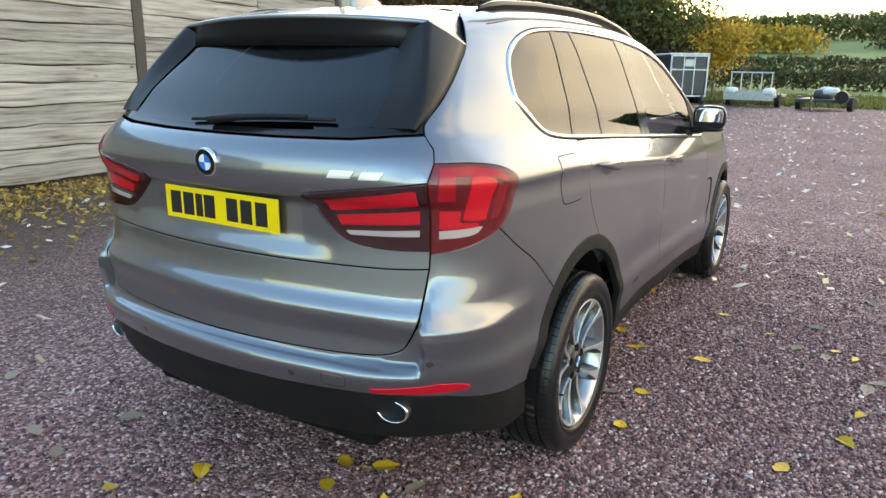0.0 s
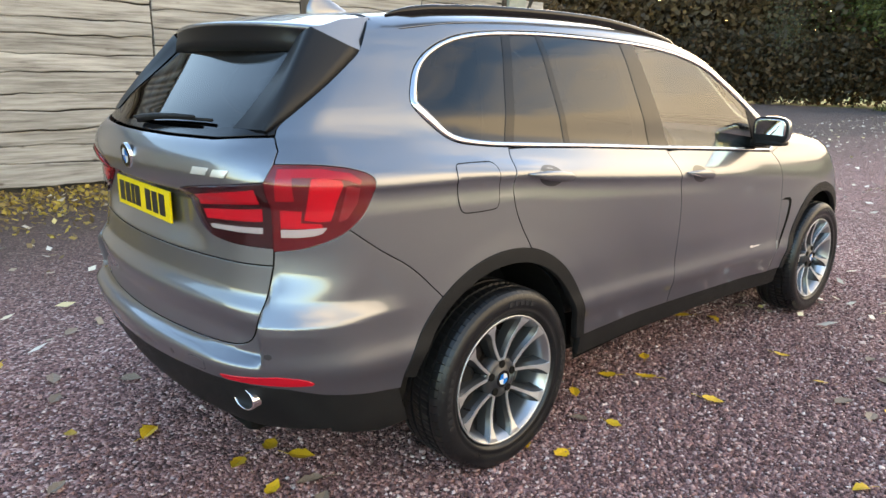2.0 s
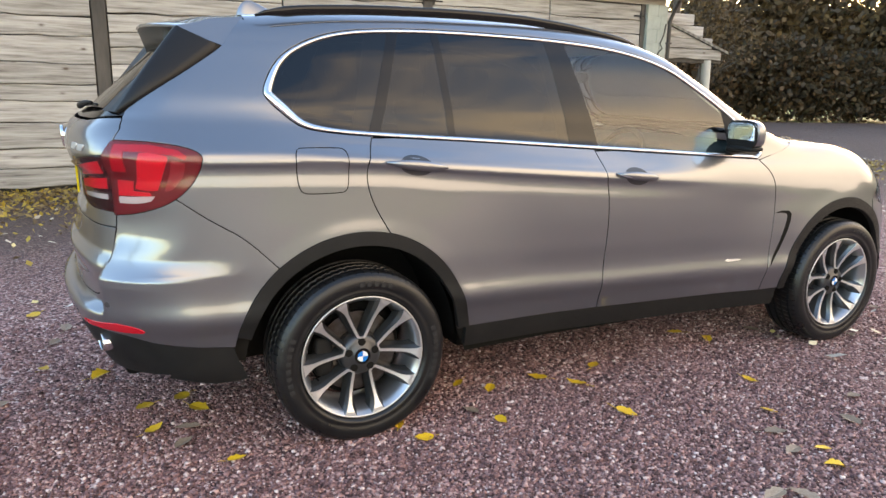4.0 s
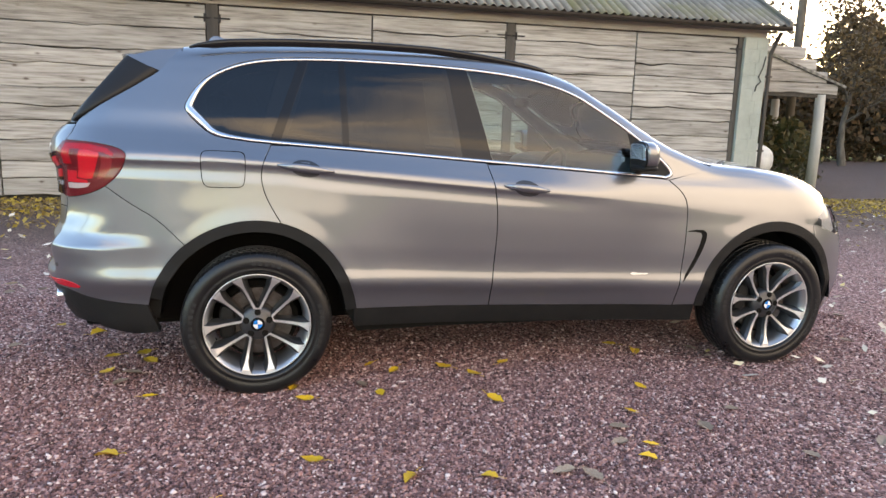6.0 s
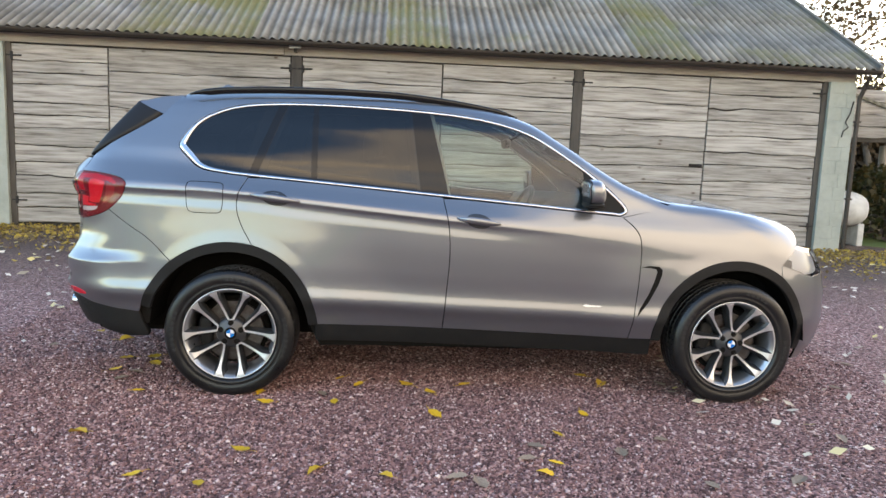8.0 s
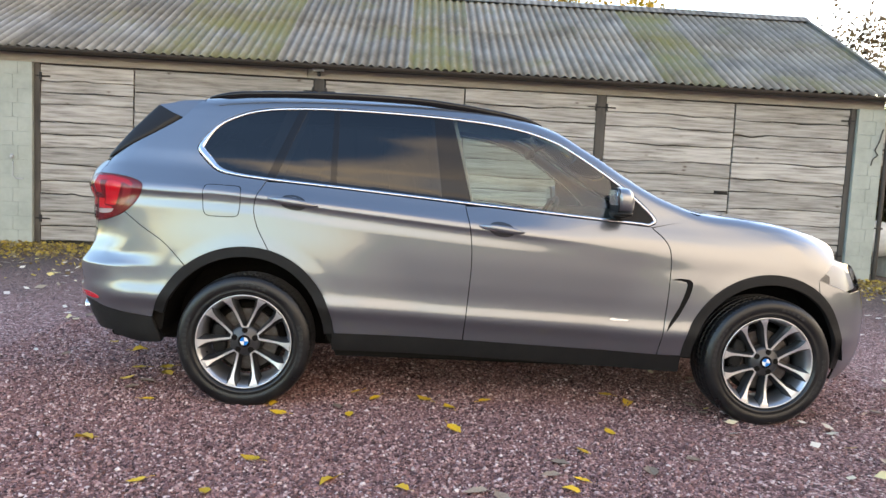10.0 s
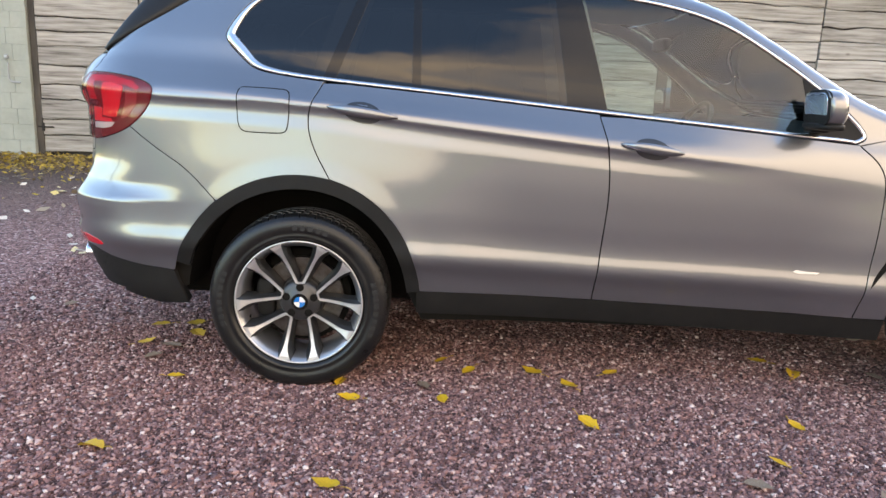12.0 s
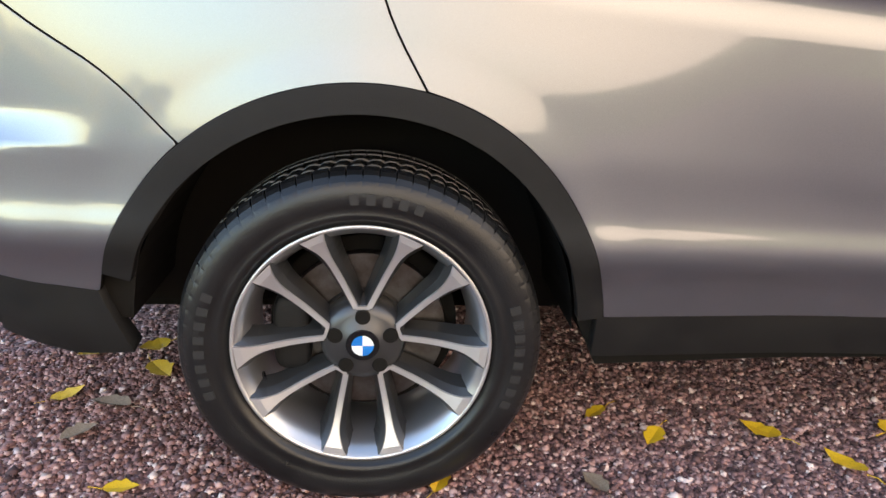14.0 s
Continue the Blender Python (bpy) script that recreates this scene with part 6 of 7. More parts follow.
bm = bmesh.new()
for x0, x1 in ((8.40, 8.60), (-11.2, -11.0)):
    f = [bm.verts.new((x0, y, z)) for y, z in ((YB + 0.05, 0), (13.4, 0), (13.4, 3.0), (10.16, 4.95), (YB + 0.05, 3.0))]
    b = [bm.verts.new((x1, v.co.y, v.co.z)) for v in f]
    bm.faces.new(f)
    bm.faces.new(b[::-1])
    for i in range(5):
        bm.faces.new((f[i], b[i], b[(i + 1) % 5], f[(i + 1) % 5]))
bmesh.ops.recalc_face_normals(bm, faces=bm.faces)
tagged(link("wall_east", bm, BLOCK), "pale painted block gable wall", "wall", kind="structure")
bm = bmesh.new()
box(bm, -11.0, 13.25, 0, 8.4, 13.4, 3.0)
tagged(link("wall_back", bm, BLOCK), "pale painted block back wall", "wall", kind="structure")


def waney(seed, x0, x1):
    """The wandering line of a bark edge, as offsets in height."""
    r = random.Random(seed)
    ph, a1, a2 = r.uniform(0, 99), r.uniform(0.004, 0.014), r.uniform(0.002, 0.007)
    f1, f2 = r.uniform(0.6, 1.5), r.uniform(2.5, 5.0)
    bites = [(r.uniform(x0, x1), r.uniform(0.05, 0.22), r.uniform(-0.016, 0.016)) for _ in range(4)]
    return lambda x: a1 * math.sin(ph + f1 * 2 * (x - x0)) + a2 * math.sin(2 * ph + f2 * 2 * (x - x0)) + sum(d * math.exp(-((x - c) / w) ** 2) for c, w, d in bites)


def board(x0, x1, z0, z1, seed, y=YB, above=None):
    """A flat sawn board with waney edges; an open joint follows the edge of the board above."""
    r = random.Random(seed)
    bm = bmesh.new()
    n = 34
    under, over = waney(seed, x0, x1), waney(above, x0, x1) if above is not None else lambda x: 0.0
    gap, ph = (r.uniform(0.007, 0.013) if above is not None else 0.0), r.uniform(0, 9)
    proud = r.uniform(0.028, 0.044)
    rows = []
    for i in range(n + 1):
        x = x0 + (x1 - x0) * i / n
        low = z0 + under(x) + r.uniform(-0.002, 0.002)
        top = z1 + over(x) - gap * (1.0 + 0.6 * math.sin(ph + 3.1 * x)) - r.uniform(0, 0.003)
        out = proud + 0.005 * math.sin(ph * 1.7 + 1.4 * (x - x0))
        rows.append([bm.verts.new(p) for p in ((x, y + 0.03, top), (x, y - out + 0.010, top), (x, y - out + 0.002, top - 0.008), (x, y - out - 0.004, low + 0.010), (x, y - out + 0.004, low), (x, y + 0.03, low))])
    for p, q in zip(rows, rows[1:]):
        for k in range(6):
            bm.faces.new((p[k], p[(k + 1) % 6], q[(k + 1) % 6], q[k]))
    bm.faces.new(rows[0])
    bm.faces.new(rows[-1][::-1])
    bmesh.ops.recalc_face_normals(bm, faces=bm.faces)
    return bm


random.seed(5)
leaf_spans = ((-10.6, -8.3, 0), (-8.26, -5.85, 0), (-5.06, -3.625, 1), (-3.60, -0.80, 0), (-0.60, 1.62, 1), (1.645, 3.78, 0), (3.95, 6.075, 1), (6.10, 8.02, 0))
for k, (x0, x1, latch) in enumerate(leaf_spans):
    door = new("barn_door")
    door.location = (x0, YB, 0)
    tagged(door, "closed barn door of weathered grey waney boards", "barn door", "barn doors")
    z = 2.84
    count = random.choice((10, 11, 12))
    hs = [random.uniform(0.8, 1.25) for _ in range(count)]
    if k in (3, 4):
        hs[0] *= 1.5
    scale = (2.84 - 0.07) / sum(hs)
    for i, h in enumerate(hs):
        b = board(0, x1 - x0, z - h * scale, z, 100 * k + i, 0.0, 100 * k + i - 1 if i else None)
        part("board", b, WOOD, door)
        z -= h * scale
    bm = bmesh.new()
    for zz in (0.5, 1.5, 2.5):
        box(bm, 0.03, 0.035, zz - 0.07, x1 - x0 - 0.03, 0.065, zz + 0.07)
    part("ledge", bm, DARKWOOD, door)
    if latch:
        bm = bmesh.new()
        box(bm, x1 - x0 - 0.24, -0.036, 1.36, x1 - x0 - 0.01, -0.026, 1.41, 0.004)
        tube(bm, [(x1 - x0 - 0.20, -0.05, 1.385), (x1 - x0 - 0.05, -0.05, 1.385)], 0.008, 6)
        part("latch", bm, IRON, door, "dark iron latch")
    for zz in (0.42, 2.66):
        hx = 0.0 if latch else x1 - x0
        bm = bmesh.new()
        d = 0.30 if latch else -0.30
        tube(bm, [(hx - d * 0.25, -0.045, zz), (hx + d * 0.5, -0.045, zz)], 0.012, 6)
        box(bm, hx - 0.02, -0.05, zz - 0.06, hx + 0.02, -0.028, zz + 0.06, 0.004)
        part("hinge", bm, IRON, door, "black iron hinge pin")
for x, wdt in ((-8.28, 0.02), (-5.11, 0.09), (-0.70, 0.165), (3.865, 0.15), (8.075, 0.09)):
    bm = bmesh.new()
    box(bm, x - wdt / 2, YB - 0.045, 0.0, x + wdt / 2, YB + 0.06, 2.86, 0.008)
    tagged(link("door_post", bm, DARKWOOD), "dark stained timber door post", "post", "door posts", "structure")


def pillar_blocks(x0, x1):
    ob = new("block_pillar")
    ob.location = (x0, YB, 0)
    tagged(ob, "pillar of pale green painted concrete blocks", "pillar", "block pillars")
    z, k = 0.0, 0
    while z < 2.84:
        h = min(0.222, 2.86 - z)
        for a, b in (((0, 0.30), (0.303, x1 - x0)) if k % 2 else ((0, x1 - x0 - 0.22), (x1 - x0 - 0.217, x1 - x0))):
            bm = bmesh.new()
            box(bm, a, -0.10, z + 0.0008, b, 0.12, z + h - 0.0008, 0.0025)
            part("block", bm, BLOCK, ob)
        z, k = z + h, k + 1
    return ob


pillar_blocks(-5.76, -5.16)
pillar_blocks(8.13, 8.585)
# lintel boards and eaves
bm = bmesh.new()
box(bm, -11.0, YB - 0.03, 2.865, -0.9, YB + 0.10, 3.01, 0.006)
lint = tagged(link("lintel", bm, LINTEL), "weathered timber lintel over the barn doors", "beam", kind="structure")
bm = bmesh.new()
box(bm, -0.893, YB - 0.024, 2.862, 8.60, YB + 0.10, 3.012, 0.006)
tagged(link("lintel", bm, LINTEL), "weathered timber lintel over the barn doors", "beam", kind="structure")
bm = bmesh.new()
prof = [(math.cos(t), math.sin(t)) for t in np.linspace(math.pi, 2 * math.pi, 9)]
for r in (0.066, 0.060):
    a = [bm.verts.new((-11.0, 6.585 + r * c, 3.060 + r * s)) for c, s in prof]
    b = [bm.verts.new((8.86, 6.585 + r * c, 3.040 + r * s)) for c, s in prof]
    for i in range(8):
        bm.faces.new((a[i], a[i + 1], b[i + 1], b[i]))
tagged(link("gutter", bm, GUTTER), "dark brown half-round gutter along the eaves", "gutter", kind="structure")
bm = bmesh.new()
box(bm, -11.0, 6.67, 2.985, 8.84, 6.70, 3.07, 0.004)
tagged(link("fascia", bm, GUTTER), "dark brown fascia board", "board", kind="structure")
bm = bmesh.new()
tube(bm, [(8.70, 6.60, 2.95), (8.70, 6.70, 2.80), (8.66, 6.76, 2.60), (8.66, 6.76, 0.05)], 0.036, 10)
for zz in (0.9, 2.2):
    box(bm, 8.61, 6.72, zz, 8.71, 6.80, zz + 0.03, 0.003)
tagged(link("downpipe", bm, GUTTER), "black downpipe at the barn's corner", "pipe", kind="structure")
bm = bmesh.new()
pts = [(8.55, 6.735, 2.55), (8.50, 6.72, 2.35), (8.44, 6.73, 2.20), (8.50, 6.73, 2.12), (8.42, 6.735, 2.05), (8.40, 6.735, 1.95)]
tube(bm, pts, 0.010, 6)
tagged(link("hanging_cable", bm, IRON), "short black cable hanging on the pillar", "cable")
bm = bmesh.new()
tube(bm, [(-5.45, 6.74, 1.30), (-5.44, 6.72, 1.28), (-5.44, 6.715, 1.08), (-5.40, 6.71, 1.04), (-5.28, 6.71, 1.035)], 0.011, 6)
blob(bm, (-5.46, 6.73, 1.38), (0.03, 0.02, 0.03), 0.7, 0.7)
tagged(link("pipe_stub", bm, GALV), "short bent metal pipe on the pillar", "pipe")
# small flood lamp under the eaves
lampo = new("flood_lamp")
tagged(lampo, "small white flood lamp fixed under the eaves", "lamp")
bm = bmesh.new()
box(bm, -0.80, 6.66, 2.955, -0.62, 6.72, 3.045, 0.01)
part("housing", bm, WHITEPAINT, lampo)
bm = bmesh.new()
box(bm, -0.785, 6.652, 2.968, -0.635, 6.660, 3.032, 0.002)
part("lamp_pane", bm, GALV, lampo, "clear lamp pane")
bm = bmesh.new()
box(bm, -0.73, 6.70, 2.90, -0.69, 6.82, 2.96, 0.004)
part("bracket", bm, IRON, lampo)

# corrugated roof in separate sheets, two courses
EAVE, RIDGE = Vector((0, 6.56, 3.070)), Vector((0, 10.16, 5.085))
along = (RIDGE - EAVE)
slope_len = along.length
along.normalize()
up = Vector((1, 0, 0)).cross(along)


def sheet_mesh(length, material):
    wdt, pitch, amp, sub = 1.022, 0.146, 0.023, 6
    n = int(round(wdt / pitch * sub))
    bm = bmesh.new()
    rows = []
    for d in (0.0, length * 0.5, length):
        for off in (0.0, -0.008):
            rows.append([bm.verts.new(Vector((wdt * i / n, 0, 0)) + along * d + up * (off + amp * math.cos(2 * math.pi * i / sub))) for i in range(n + 1)])
    for a, b in ((rows[0], rows[2]), (rows[2], rows[4])):
        for i in range(n):
            bm.faces.new((a[i], a[i + 1], b[i + 1], b[i]))
    for a, b in ((rows[1], rows[3]), (rows[3], rows[5])):
        for i in range(n):
            bm.faces.new((a[i], b[i], b[i + 1], a[i + 1]))
    for a, b in ((rows[0], rows[1]), (rows[4], rows[5])):
        for i in range(n):
            bm.faces.new((a[i], b[i], b[i + 1], a[i + 1]))
    me = bpy.data.meshes.new("roof_sheet")
    bm.to_mesh(me)
    bm.free()
    me.materials.append(material)
    me.polygons.foreach_set("use_smooth", [True] * len(me.polygons))
    return me


barn_roof = new("barn_roof")
barn_roof.location = EAVE
tagged(barn_roof, "barn roof of grey corrugated cement sheets with moss", "roof", kind="structure")
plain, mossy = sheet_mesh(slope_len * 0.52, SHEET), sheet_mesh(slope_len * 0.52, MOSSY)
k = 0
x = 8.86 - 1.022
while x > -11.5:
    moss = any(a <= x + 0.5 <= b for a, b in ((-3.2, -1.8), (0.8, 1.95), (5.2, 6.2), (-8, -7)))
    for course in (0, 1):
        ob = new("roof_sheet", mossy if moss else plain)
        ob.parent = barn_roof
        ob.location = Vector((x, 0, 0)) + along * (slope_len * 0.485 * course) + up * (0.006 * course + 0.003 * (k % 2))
    x -= 1.019
    k += 1
# far slope, ridge caps and verge
bm = bmesh.new()
bm.faces.new([bm.verts.new(p) for p in ((-11.2, 10.15, 5.06), (8.86, 10.15, 5.06), (8.86, 13.7, 3.05), (-11.2, 13.7, 3.05))])
tagged(link("roof_back", bm, SHEET), "far slope of the barn roof in cement sheet", "roof", kind="structure")
x = 8.90
while x > -11.4:
    bm = bmesh.new()
    pr = [(-0.24, -0.105), (-0.06, 0.02), (0.0, 0.045), (0.06, 0.02), (0.24, -0.105), (0.0, 0.02)]
    a = [bm.verts.new((0, y, z)) for y, z in pr]
    b = [bm.verts.new((-1.03, y, z)) for y, z in pr]
    for i in range(6):
        bm.faces.new((a[i], a[(i + 1) % 6], b[(i + 1) % 6], b[i]))
    bm.faces.new(a)
    bm.faces.new(b[::-1])
    bmesh.ops.recalc_face_normals(bm, faces=bm.faces)
    ob = part("ridge_cap", bm, SHEET, barn_roof)
    ob.location = Vector((x, 10.16, 5.115)) - EAVE
    x -= 1.0
bm = bmesh.new()
a = EAVE + Vector((8.84, 0, 0.02))
b = RIDGE + Vector((8.84, 0, 0.02))
for p0, p1 in ((a, b),):
    vs = []
    for p in (p0, p1):
        vs.append([bm.verts.new(p + Vector((dx, 0, dz))) for dx, dz in ((-0.02, 0.045), (0.05, 0.045), (0.05, -0.16), (-0.0, -0.16))])
    for i in range(4):
        bm.faces.new((vs[0][i], vs[0][(i + 1) % 4], vs[1][(i + 1) % 4], vs[1][i]))
    bm.faces.new(vs[0])
    bm.faces.new(vs[1][::-1])
bmesh.ops.recalc_face_normals(bm, faces=bm.faces)
tagged(link("verge_trim", bm, SHEET), "grey verge trim on the gable", "trim", kind="structure")

# ---- open shelter beside the barn ----
shelter = new("open_shelter")
shelter.location = (9.0, 7.7, 0)
tagged(shelter, "open lean-to shelter of round pale posts and boards", "shelter")
for x, y, h in ((1.65, 0.02, 1.99), (1.55, 3.2, 2.0), (3.3, 3.4, 2.0)):
    bm = bmesh.new()
    tube(bm, [(x, y, 0), (x + 0.01, y, h * 0.5), (x - 0.02, y, h)], [0.105, 0.10, 0.095], 14)
    part("post", bm, POSTWOOD, shelter, smooth=True)
for i, (z0, z1) in enumerate(((2.0, 2.20), (2.205, 2.42), (2.425, 2.64), (2.645, 2.86))):
    bm = board(-0.35, 1.95 - 0.28 * i, z0, z1, 900 + i, -0.02)
    part("board", bm, WOOD, shelter)
bm = bmesh.new()
box(bm, -0.4, 0.0, 1.93, 2.0, 0.14, 2.03, 0.01)
part("beam", bm, DARKWOOD, shelter)
bm = bmesh.new()
vs = [[bm.verts.new(p) for p in ((-0.4, -0.1, 2.90 + o), (2.1, -0.1, 2.12 + o), (3.6, 3.8, 2.15 + o), (-0.4, 3.8, 2.95 + o))] for o in (0.0, 0.05)]
bm.faces.new(vs[1])
bm.faces.new(vs[0][::-1])
for i in range(4):
    bm.faces.new((vs[0][i], vs[0][(i + 1) % 4], vs[1][(i + 1) % 4], vs[1][i]))
part("roof", bm, SHEET, shelter)
bm = bmesh.new()
blob(bm, (9.35, 8.05, 0.68), (0.50, 0.50, 0.34), 0.8, 1.0, 32, 18)
box(bm, 9.0, 7.75, 0.0, 9.12, 8.35, 0.42, 0.01)
box(bm, 9.58, 7.75, 0.0, 9.70, 8.35, 0.42, 0.01)
tagged(link("storage_tank", bm, WHITEPAINT, smooth=True), "round whitish tank standing beside the barn", "tank")
bm = bmesh.new()
tube(bm, [(9.95, 7.6, 0.55), (10.05, 7.45, 0.35), (10.2, 7.35, 0.18), (10.25, 7.3, 0.03)], 0.012, 6)
tagged(link("hose", bm, IRON), "black hose hanging down to the gravel", "hose")
bm = bmesh.new()
tube(bm, [(11.62, 9.72, 0), (11.6, 9.72, 4.0), (11.55, 9.72, 8.4)], [0.10, 0.09, 0.08], 12)
tagged(link("telegraph_pole", bm, BARK, smooth=True), "grey round timber telegraph pole", "pole")

# ---- trees, hedges ----
LEAFQ = [(-0.5, 0, 0), (0, -0.32, 0.08), (0.5, 0, 0), (0, 0.32, -0.08)]


def branches(base, tall, spread, seed, levels=3, lean=(0, 0)):
    """Trunk and limbs as tapered tubes; also gives the twig ends."""
    r = random.Random(seed)
    bm = bmesh.new()
    ends = []

    def grow(p, d, length, rad, level):
        pts, rs = [p], [rad]
        q, dd = Vector(p), Vector(d)
        for i in range(4):
            dd = (dd + Vector((r.uniform(-1, 1), r.uniform(-1, 1), r.uniform(-0.4, 0.8))) * 0.16).normalized()
            q = q + dd * length / 4
            pts.append(q.copy())
            rs.append(rad * (1 - 0.17 * (i + 1)))
        tube(bm, pts, rs, 8 if level == 0 else 5, cap=False)
        if level >= levels:
            ends.extend(pts[2:])
            return
        for _ in range(r.randint(4, 6) if level == 0 else r.randint(3, 5)):
            k = r.randint(1 if level else 2, 4)
            side = Vector((r.uniform(-1, 1), r.uniform(-1, 1), r.uniform(0.1, 0.9))).normalized()
            grow(pts[k], (dd * 0.55 + side * spread).normalized(), length * r.uniform(0.5, 0.72), rs[k] * 0.6, level + 1)
    grow(Vector(base), Vector((lean[0], lean[1], 1)).normalized(), tall * 0.45, tall * 0.022, 0)
    return bm, ends


def tree(base, tall, seed, material, label, leaves=5000, size=0.16, fuzz=0.5, spread=0.9, levels=3, lean=(0, 0)):
    ob = new("tree")
    ob.location = base
    tagged(ob, label, "tree")
    bm, ends = branches((0, 0, 0), tall, spread, seed, levels, lean)
    part("trunk", bm, BARK, ob, smooth=True)
    if leaves:
        E = np.array([tuple(e) for e in ends])
        P = E[rng.integers(0, len(E), leaves)] + rng.normal(0, fuzz, (leaves, 3))
        scatter_mesh("crown", P, LEAFQ, [(0, 1, 2, 3)], rng.uniform(0.7, 1.3, leaves) * size, material, "", "", parent=ob)
    return ob


tree((16.5, 17.5, 0), 7.5, 3, BROWNTREE, "thinning brown tree behind the shelter", 2800, 0.16, 0.45)
tree((13.2, 14.0, 0), 5.6, 4, BROWNTREE, "thin brown tree behind the open shelter", 1500, 0.13, 0.4)
tree((19.5, 16.5, 0), 6.5, 8, BROWNTREE, "thinning brown tree by the hedge", 2600, 0.15, 0.45)
tree((36.5, 7.8, 0), 8.0, 5, GREENLEAF, "green yellowing tree above the horse trailer", 6000, 0.20, 0.5)
tree((37.5, 11.5, 0), 7.0, 15, GREENLEAF, "leafy tree rising from the hedge", 5000, 0.19, 0.5)
tree((37.5, 5.6, 0), 4.2, 6, AUTUMN, "low orange-yellow tree beyond the trailers", 3500, 0.18, 0.4)
tree((34.5, 13.5, 0), 6.5, 7, HEDGE, "nearly bare tree in the hedge", 900, 0.14, 0.4)
tree((31.5, 20.8, 0), 6.8, 9, HEDGE, "nearly bare tree in the hedge", 700, 0.14, 0.4)
tree((4.5, 17.5, 0), 9.0, 12, AUTUMN, "bright yellow autumn tree behind the barn", 7000, 0.17, 0.5)
tree((8.0, 19.0, 0), 8.2, 13, AUTUMN, "bright yellow autumn tree behind the barn", 6000, 0.17, 0.5)
# bare tree that shows in the back window's reflection
tree((-9.5, -4.5, 0), 9.5, 21, HEDGE, "bare branching tree behind the yard", 0, 0.1, 0.4, 0.95, 4)


def hedge(name, pts, tall, thick, count, size, material, label, seed):
    """A bank of leaves with an uneven top along a line."""
    r = np.random.default_rng(seed)
    pts = np.array(pts, float)
    seg = np.linalg.norm(np.diff(pts, axis=0), axis=1)
    s = np.concatenate([[0], np.cumsum(seg)])
    u = r.uniform(0, s[-1], count)
    x, y = np.interp(u, s, pts[:, 0]), np.interp(u, s, pts[:, 1])
    hgt = tall * (0.86 + 0.10 * np.sin(u * 0.9 + seed) + 0.07 * np.sin(u * 2.3) + 0.05 * np.sin(u * 5.1))
    ang = r.uniform(0, 2 * math.pi, count)
    rad = np.sqrt(r.uniform(0.35, 1.0, count))
    zz = np.abs(r.beta(1.6, 1.1, count)) * hgt
    wide = thick * np.sqrt(np.clip(1.08 - (zz / hgt) ** 2.5, 0, 1))
    x2, y2 = x + np.cos(ang) * rad * wide, y + np.sin(ang) * rad * wide
    g = height(x2, y2) + 0.03
    P = np.stack([x2, y2, g + zz], 1)
    ob = scatter_mesh(name, P, LEAFQ, [(0, 1, 2, 3)], r.uniform(0.6, 1.4, count) * size, material, label, "hedge")
    return ob


hedge("tall_hedge", [(11.5, 17.5), (16, 19.0), (24, 20.5), (31, 17.5), (35.5, 12.0), (37.0, 7.4)], 3.7, 1.4, 42000, 0.24, RUSSET, "tall dark brownish hedge closing the yard", 31)
hedge("tree_line", [(25, 23.0), (31.5, 20.0), (36.5, 14.0), (38.5, 9.4)], 6.8, 1.8, 36000, 0.34, BROWNTREE, "thin brown autumn trees behind the tall hedge", 41)
hedge("low_bank", [(10.8, 9.0), (12.2, 11.0), (12.4, 14.5)], 1.5, 1.0, 7000, 0.13, HEDGE, "low rough bushes behind the shelter", 32)
hedge("field_hedge", [(62, 14), (63, 2), (60, -16), (58, -34)], 1.9, 1.3, 14000, 0.30, HEDGE, "clipped field hedge beyond the grass", 33)
hedge("far_hedge", [(118, 30), (122, 4), (116, -30), (110, -60)], 2.6, 1.8, 9000, 0.55, HEDGE, "far field hedge on the slope", 34)
hedge("hill_wood", [(215, 70), (235, 20), (240, -30), (225, -90)], 7.5, 9.0, 14000, 1.3, GREENLEAF, "autumn woodland along the hilltop", 35)
hedge("hill_wood", [(170, 60), (178, 30), (172, 12)], 6.0, 5.0, 7000, 1.0, AUTUMN, "yellow autumn wood on the hillside", 36)
hedge("hill_wood", [(190, -2), (196, -25), (188, -60)], 5.0, 5.0, 7000, 1.0, HEDGE, "dark wood on the hillside", 37)
hedge("yard_hedge", [(-30, 11), (-40, -10), (-34, -34), (0, -37), (25, -36)], 2.6, 1.4, 14000, 0.30, HEDGE, "hedge round the far side of the yard", 38)

# long grass on the verge beyond the gravel
n = 14000
P = np.stack([rng.uniform(32.0, 46, n), rng.uniform(-16, 8, n), np.zeros(n)], 1)
P[:, 2] = 0.10
BLADE = [(-0.12, 0, -0.5), (0.12, 0, -0.5), (0.02, 0.2, 0.5), (-0.02, 0.2, 0.5)]
scatter_mesh("verge_grass", P, BLADE, [(0, 1, 2, 3)], rng.uniform(0.16, 0.42, n), GREENLEAF, "long green grass on the verge", "grass", tilt=0.25)

# ---- trailers at the yard's far edge ----


def wheel_small(bm, x, y, r=0.30, wdt=0.16):
    rings = [(0.0, -wdt / 2), (r * 0.55, -wdt / 2), (r * 0.9, -wdt / 2), (r, -wdt * 0.3), (r, wdt * 0.3), (r * 0.9, wdt / 2), (r * 0.55, wdt / 2), (0.0, wdt / 2)]
    b2 = bmesh.new()
    lathe(b2, rings, 24)
    me = bpy.data.meshes.new("tmp")
    b2.to_mesh(me)
    b2.free()
    k = len(bm.verts)
    bm.from_mesh(me)
    bm.verts.ensure_lookup_table()
    for v in bm.verts[k:]:
        v.co += Vector((x, y, r))


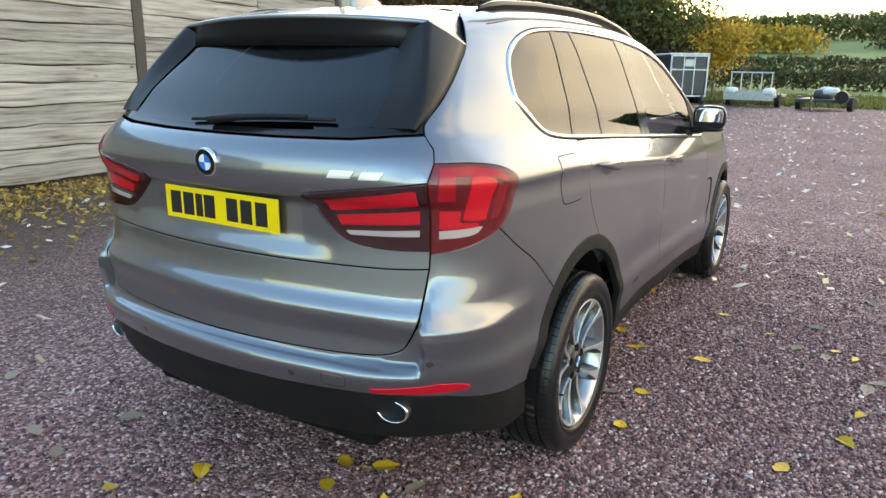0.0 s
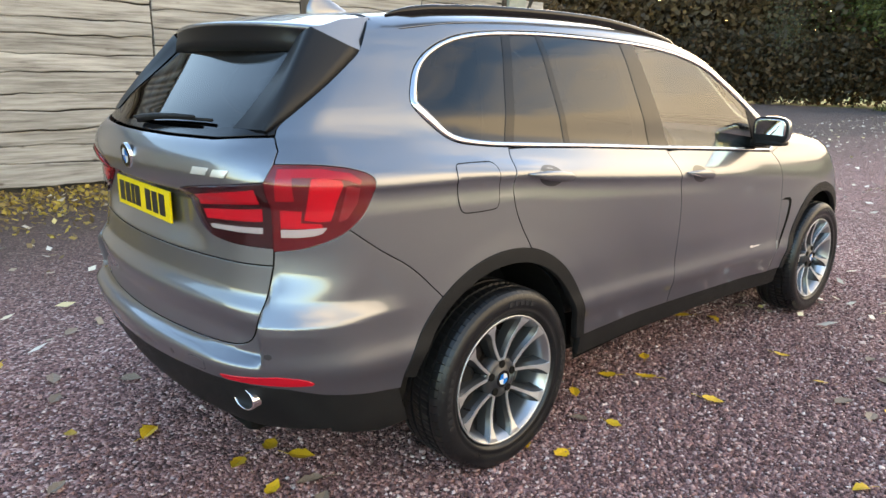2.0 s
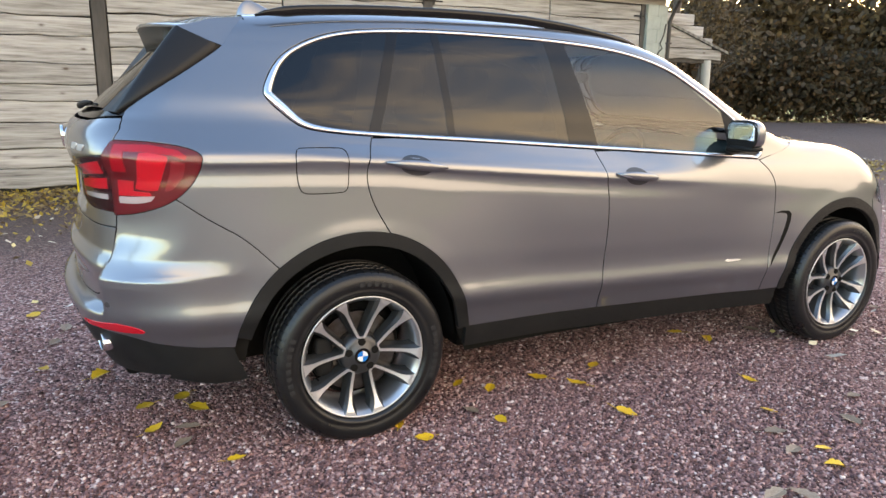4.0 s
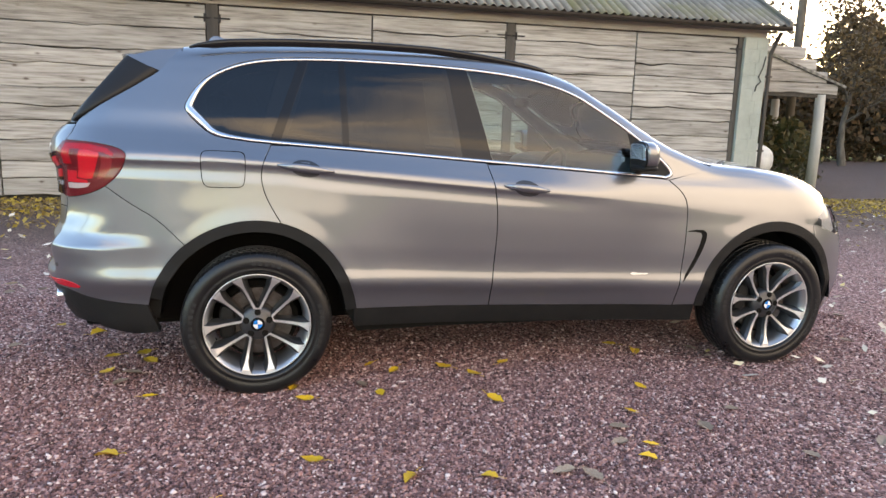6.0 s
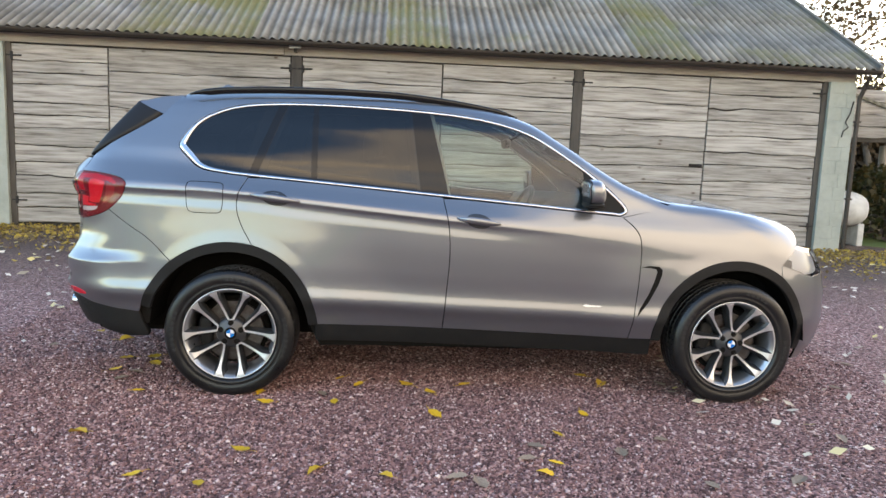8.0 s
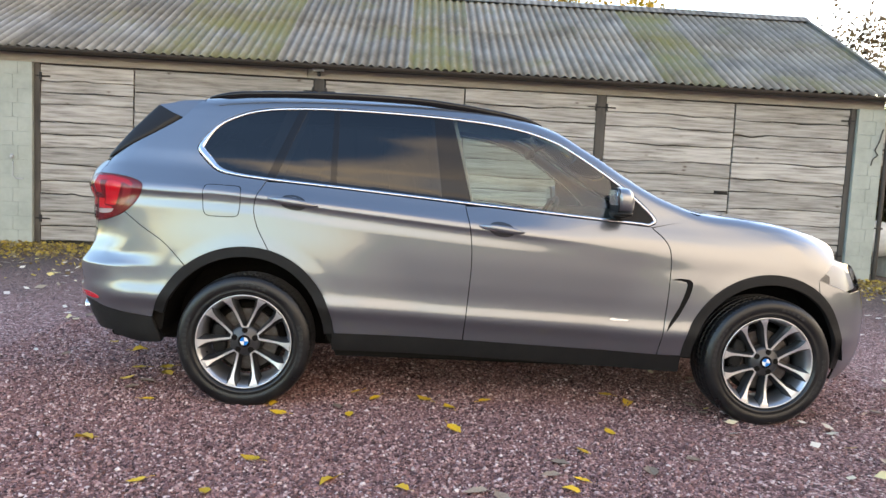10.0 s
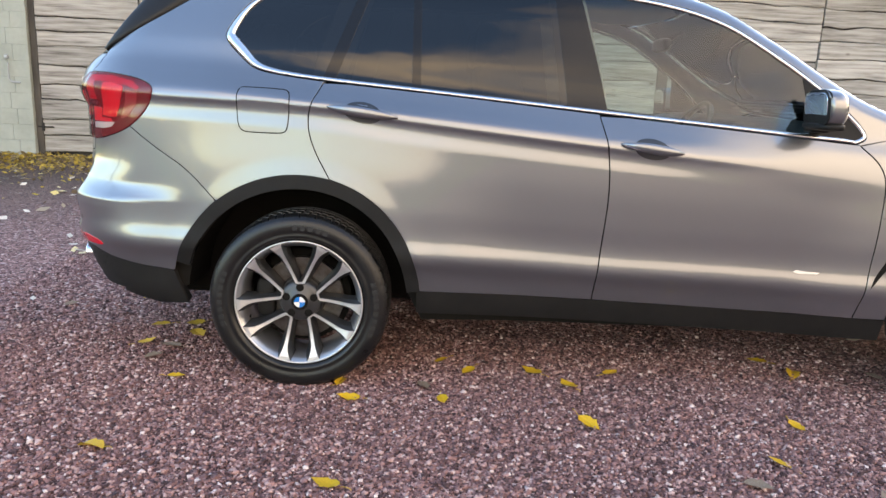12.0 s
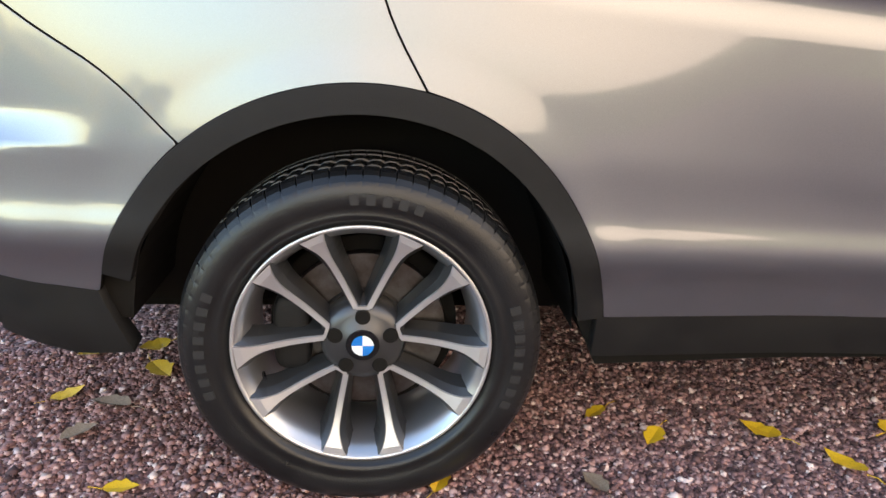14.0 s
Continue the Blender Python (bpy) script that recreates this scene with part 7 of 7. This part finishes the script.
box_t = new("horse_trailer")
box_t.matrix_basis = pose(30.3, 5.35, 0, 0, 0, 28)
tagged(box_t, "dark horse trailer with pale framed ramp door", "trailer")
bm = bmesh.new()
box(bm, -0.0, -0.80, 0.38, 3.0, 0.80, 2.12, 0.10)
part("body", bm, DARKPANEL, box_t)
bm = bmesh.new()
box(bm, -0.04, -0.84, 2.10, 3.05, 0.84, 2.19, 0.04)
part("roof", bm, WHITEPAINT, box_t)
for y0, y1 in ((-0.82, -0.75), (0.75, 0.82), (-0.24, -0.20), (0.22, 0.26)):
    bm = bmesh.new()
    box(bm, -0.05, y0, 0.34, -0.005, y1, 2.1, 0.01)
    part("frame_post", bm, WHITEPAINT, box_t)
for z0 in (0.34, 1.46, 2.04):
    bm = bmesh.new()
    box(bm, -0.055, -0.75, z0, -0.006, 0.75, z0 + 0.06, 0.01)
    part("frame_bar", bm, WHITEPAINT, box_t)
bm = bmesh.new()
box(bm, -0.03, -0.2, 1.62, -0.004, 0.2, 1.92, 0.01)
part("sign", bm, GALV, box_t)
for y in (-0.78, 0.78):
    for x in (1.2, 1.95):
        bm = bmesh.new()
        wheel_small(bm, x, y)
        part("wheel", bm, RUBBER, box_t)
bm = bmesh.new()
wheel_small(bm, -0.12, -0.62, 0.20, 0.12)
part("rear_lamp", bm, DARKPANEL, box_t)

flat = new("flatbed_trailer")
flat.matrix_basis = pose(31.0, 2.65, 0, 0, 0, 84)
tagged(flat, "galvanised flat trailer with cage front and white sacks", "trailer")
bm = bmesh.new()
box(bm, -0.95, -1.4, 0.42, 0.95, 1.2, 0.52, 0.01)
for y in (1.2,):
    box(bm, -0.98, y - 0.03, 0.30, 0.98, y + 0.02, 0.66, 0.01)
part("bed", bm, GALV, flat)
for x in (-0.95, -0.475, 0.0, 0.475, 0.95):
    bm = bmesh.new()
    tube(bm, [(x * 0.85, 0.9, 0.5), (x * 0.85, 0.9, 1.42)], 0.03, 6)
    part("cage_bar", bm, GALV, flat)
bm = bmesh.new()
tube(bm, [(-0.85, 0.9, 1.42), (0.85, 0.9, 1.42)], 0.03, 6)
part("cage_rail", bm, GALV, flat)
for x in (-0.98, 0.98):
    bm = bmesh.new()
    tube(bm, [(x - 0.09, 0.2, 0.28), (x + 0.09, 0.2, 0.28)], 0.28, 18)
    part("wheel", bm, RUBBER, flat)
for x in (-0.78, 0.72):
    bm = bmesh.new()
    blob(bm, (x, 1.0, 0.66), (0.24, 0.3, 0.16), 0.7, 0.7)
    part("sack", bm, WHITEPAINT, flat, "white filled sack", True)

low = new("plant_trailer")
low.matrix_basis = pose(29.9, -0.1, 0, 0, 0, 80)
tagged(low, "small dark trailer carrying a covered load and spare wheel", "trailer")
bm = bmesh.new()
box(bm, -0.9, -1.2, 0.34, 0.9, 0.9, 0.46, 0.02)
tube(bm, [(0.2, 0.9, 0.42), (0.1, 1.9, 0.42)], 0.05, 6)
tube(bm, [(0.1, 1.75, 0.02), (0.1, 1.75, 0.62)], 0.035, 6)
part("frame", bm, DARKPANEL, low)
bm = bmesh.new()
blob(bm, (0.1, -0.1, 0.62), (0.36, 0.5, 0.22), 0.6, 0.6)
part("engine_block", bm, DARKPANEL, low, smooth=True)
bm = bmesh.new()
blob(bm, (-0.30, 0.1, 0.70), (0.30, 0.34, 0.15), 0.8, 0.7, m=Matrix.Rotation(radians(10), 4, "Y"))
blob(bm, (0.05, -0.25, 0.80), (0.24, 0.22, 0.12), 0.7, 0.8)
part("cover", bm, WHITEPAINT, low, "pale tarpaulin cover", True)
for x in (-0.95, 0.92):
    bm = bmesh.new()
    tube(bm, [(x - 0.09, 0.1, 0.28), (x + 0.09, 0.1, 0.28)], 0.28, 18)
    part("wheel", bm, RUBBER, low)
bm = bmesh.new()
tube(bm, [(-0.80, 0.85, 0.55), (-0.78, 1.03, 0.55)], 0.24, 18)
part("spare_wheel", bm, RUBBER, low)
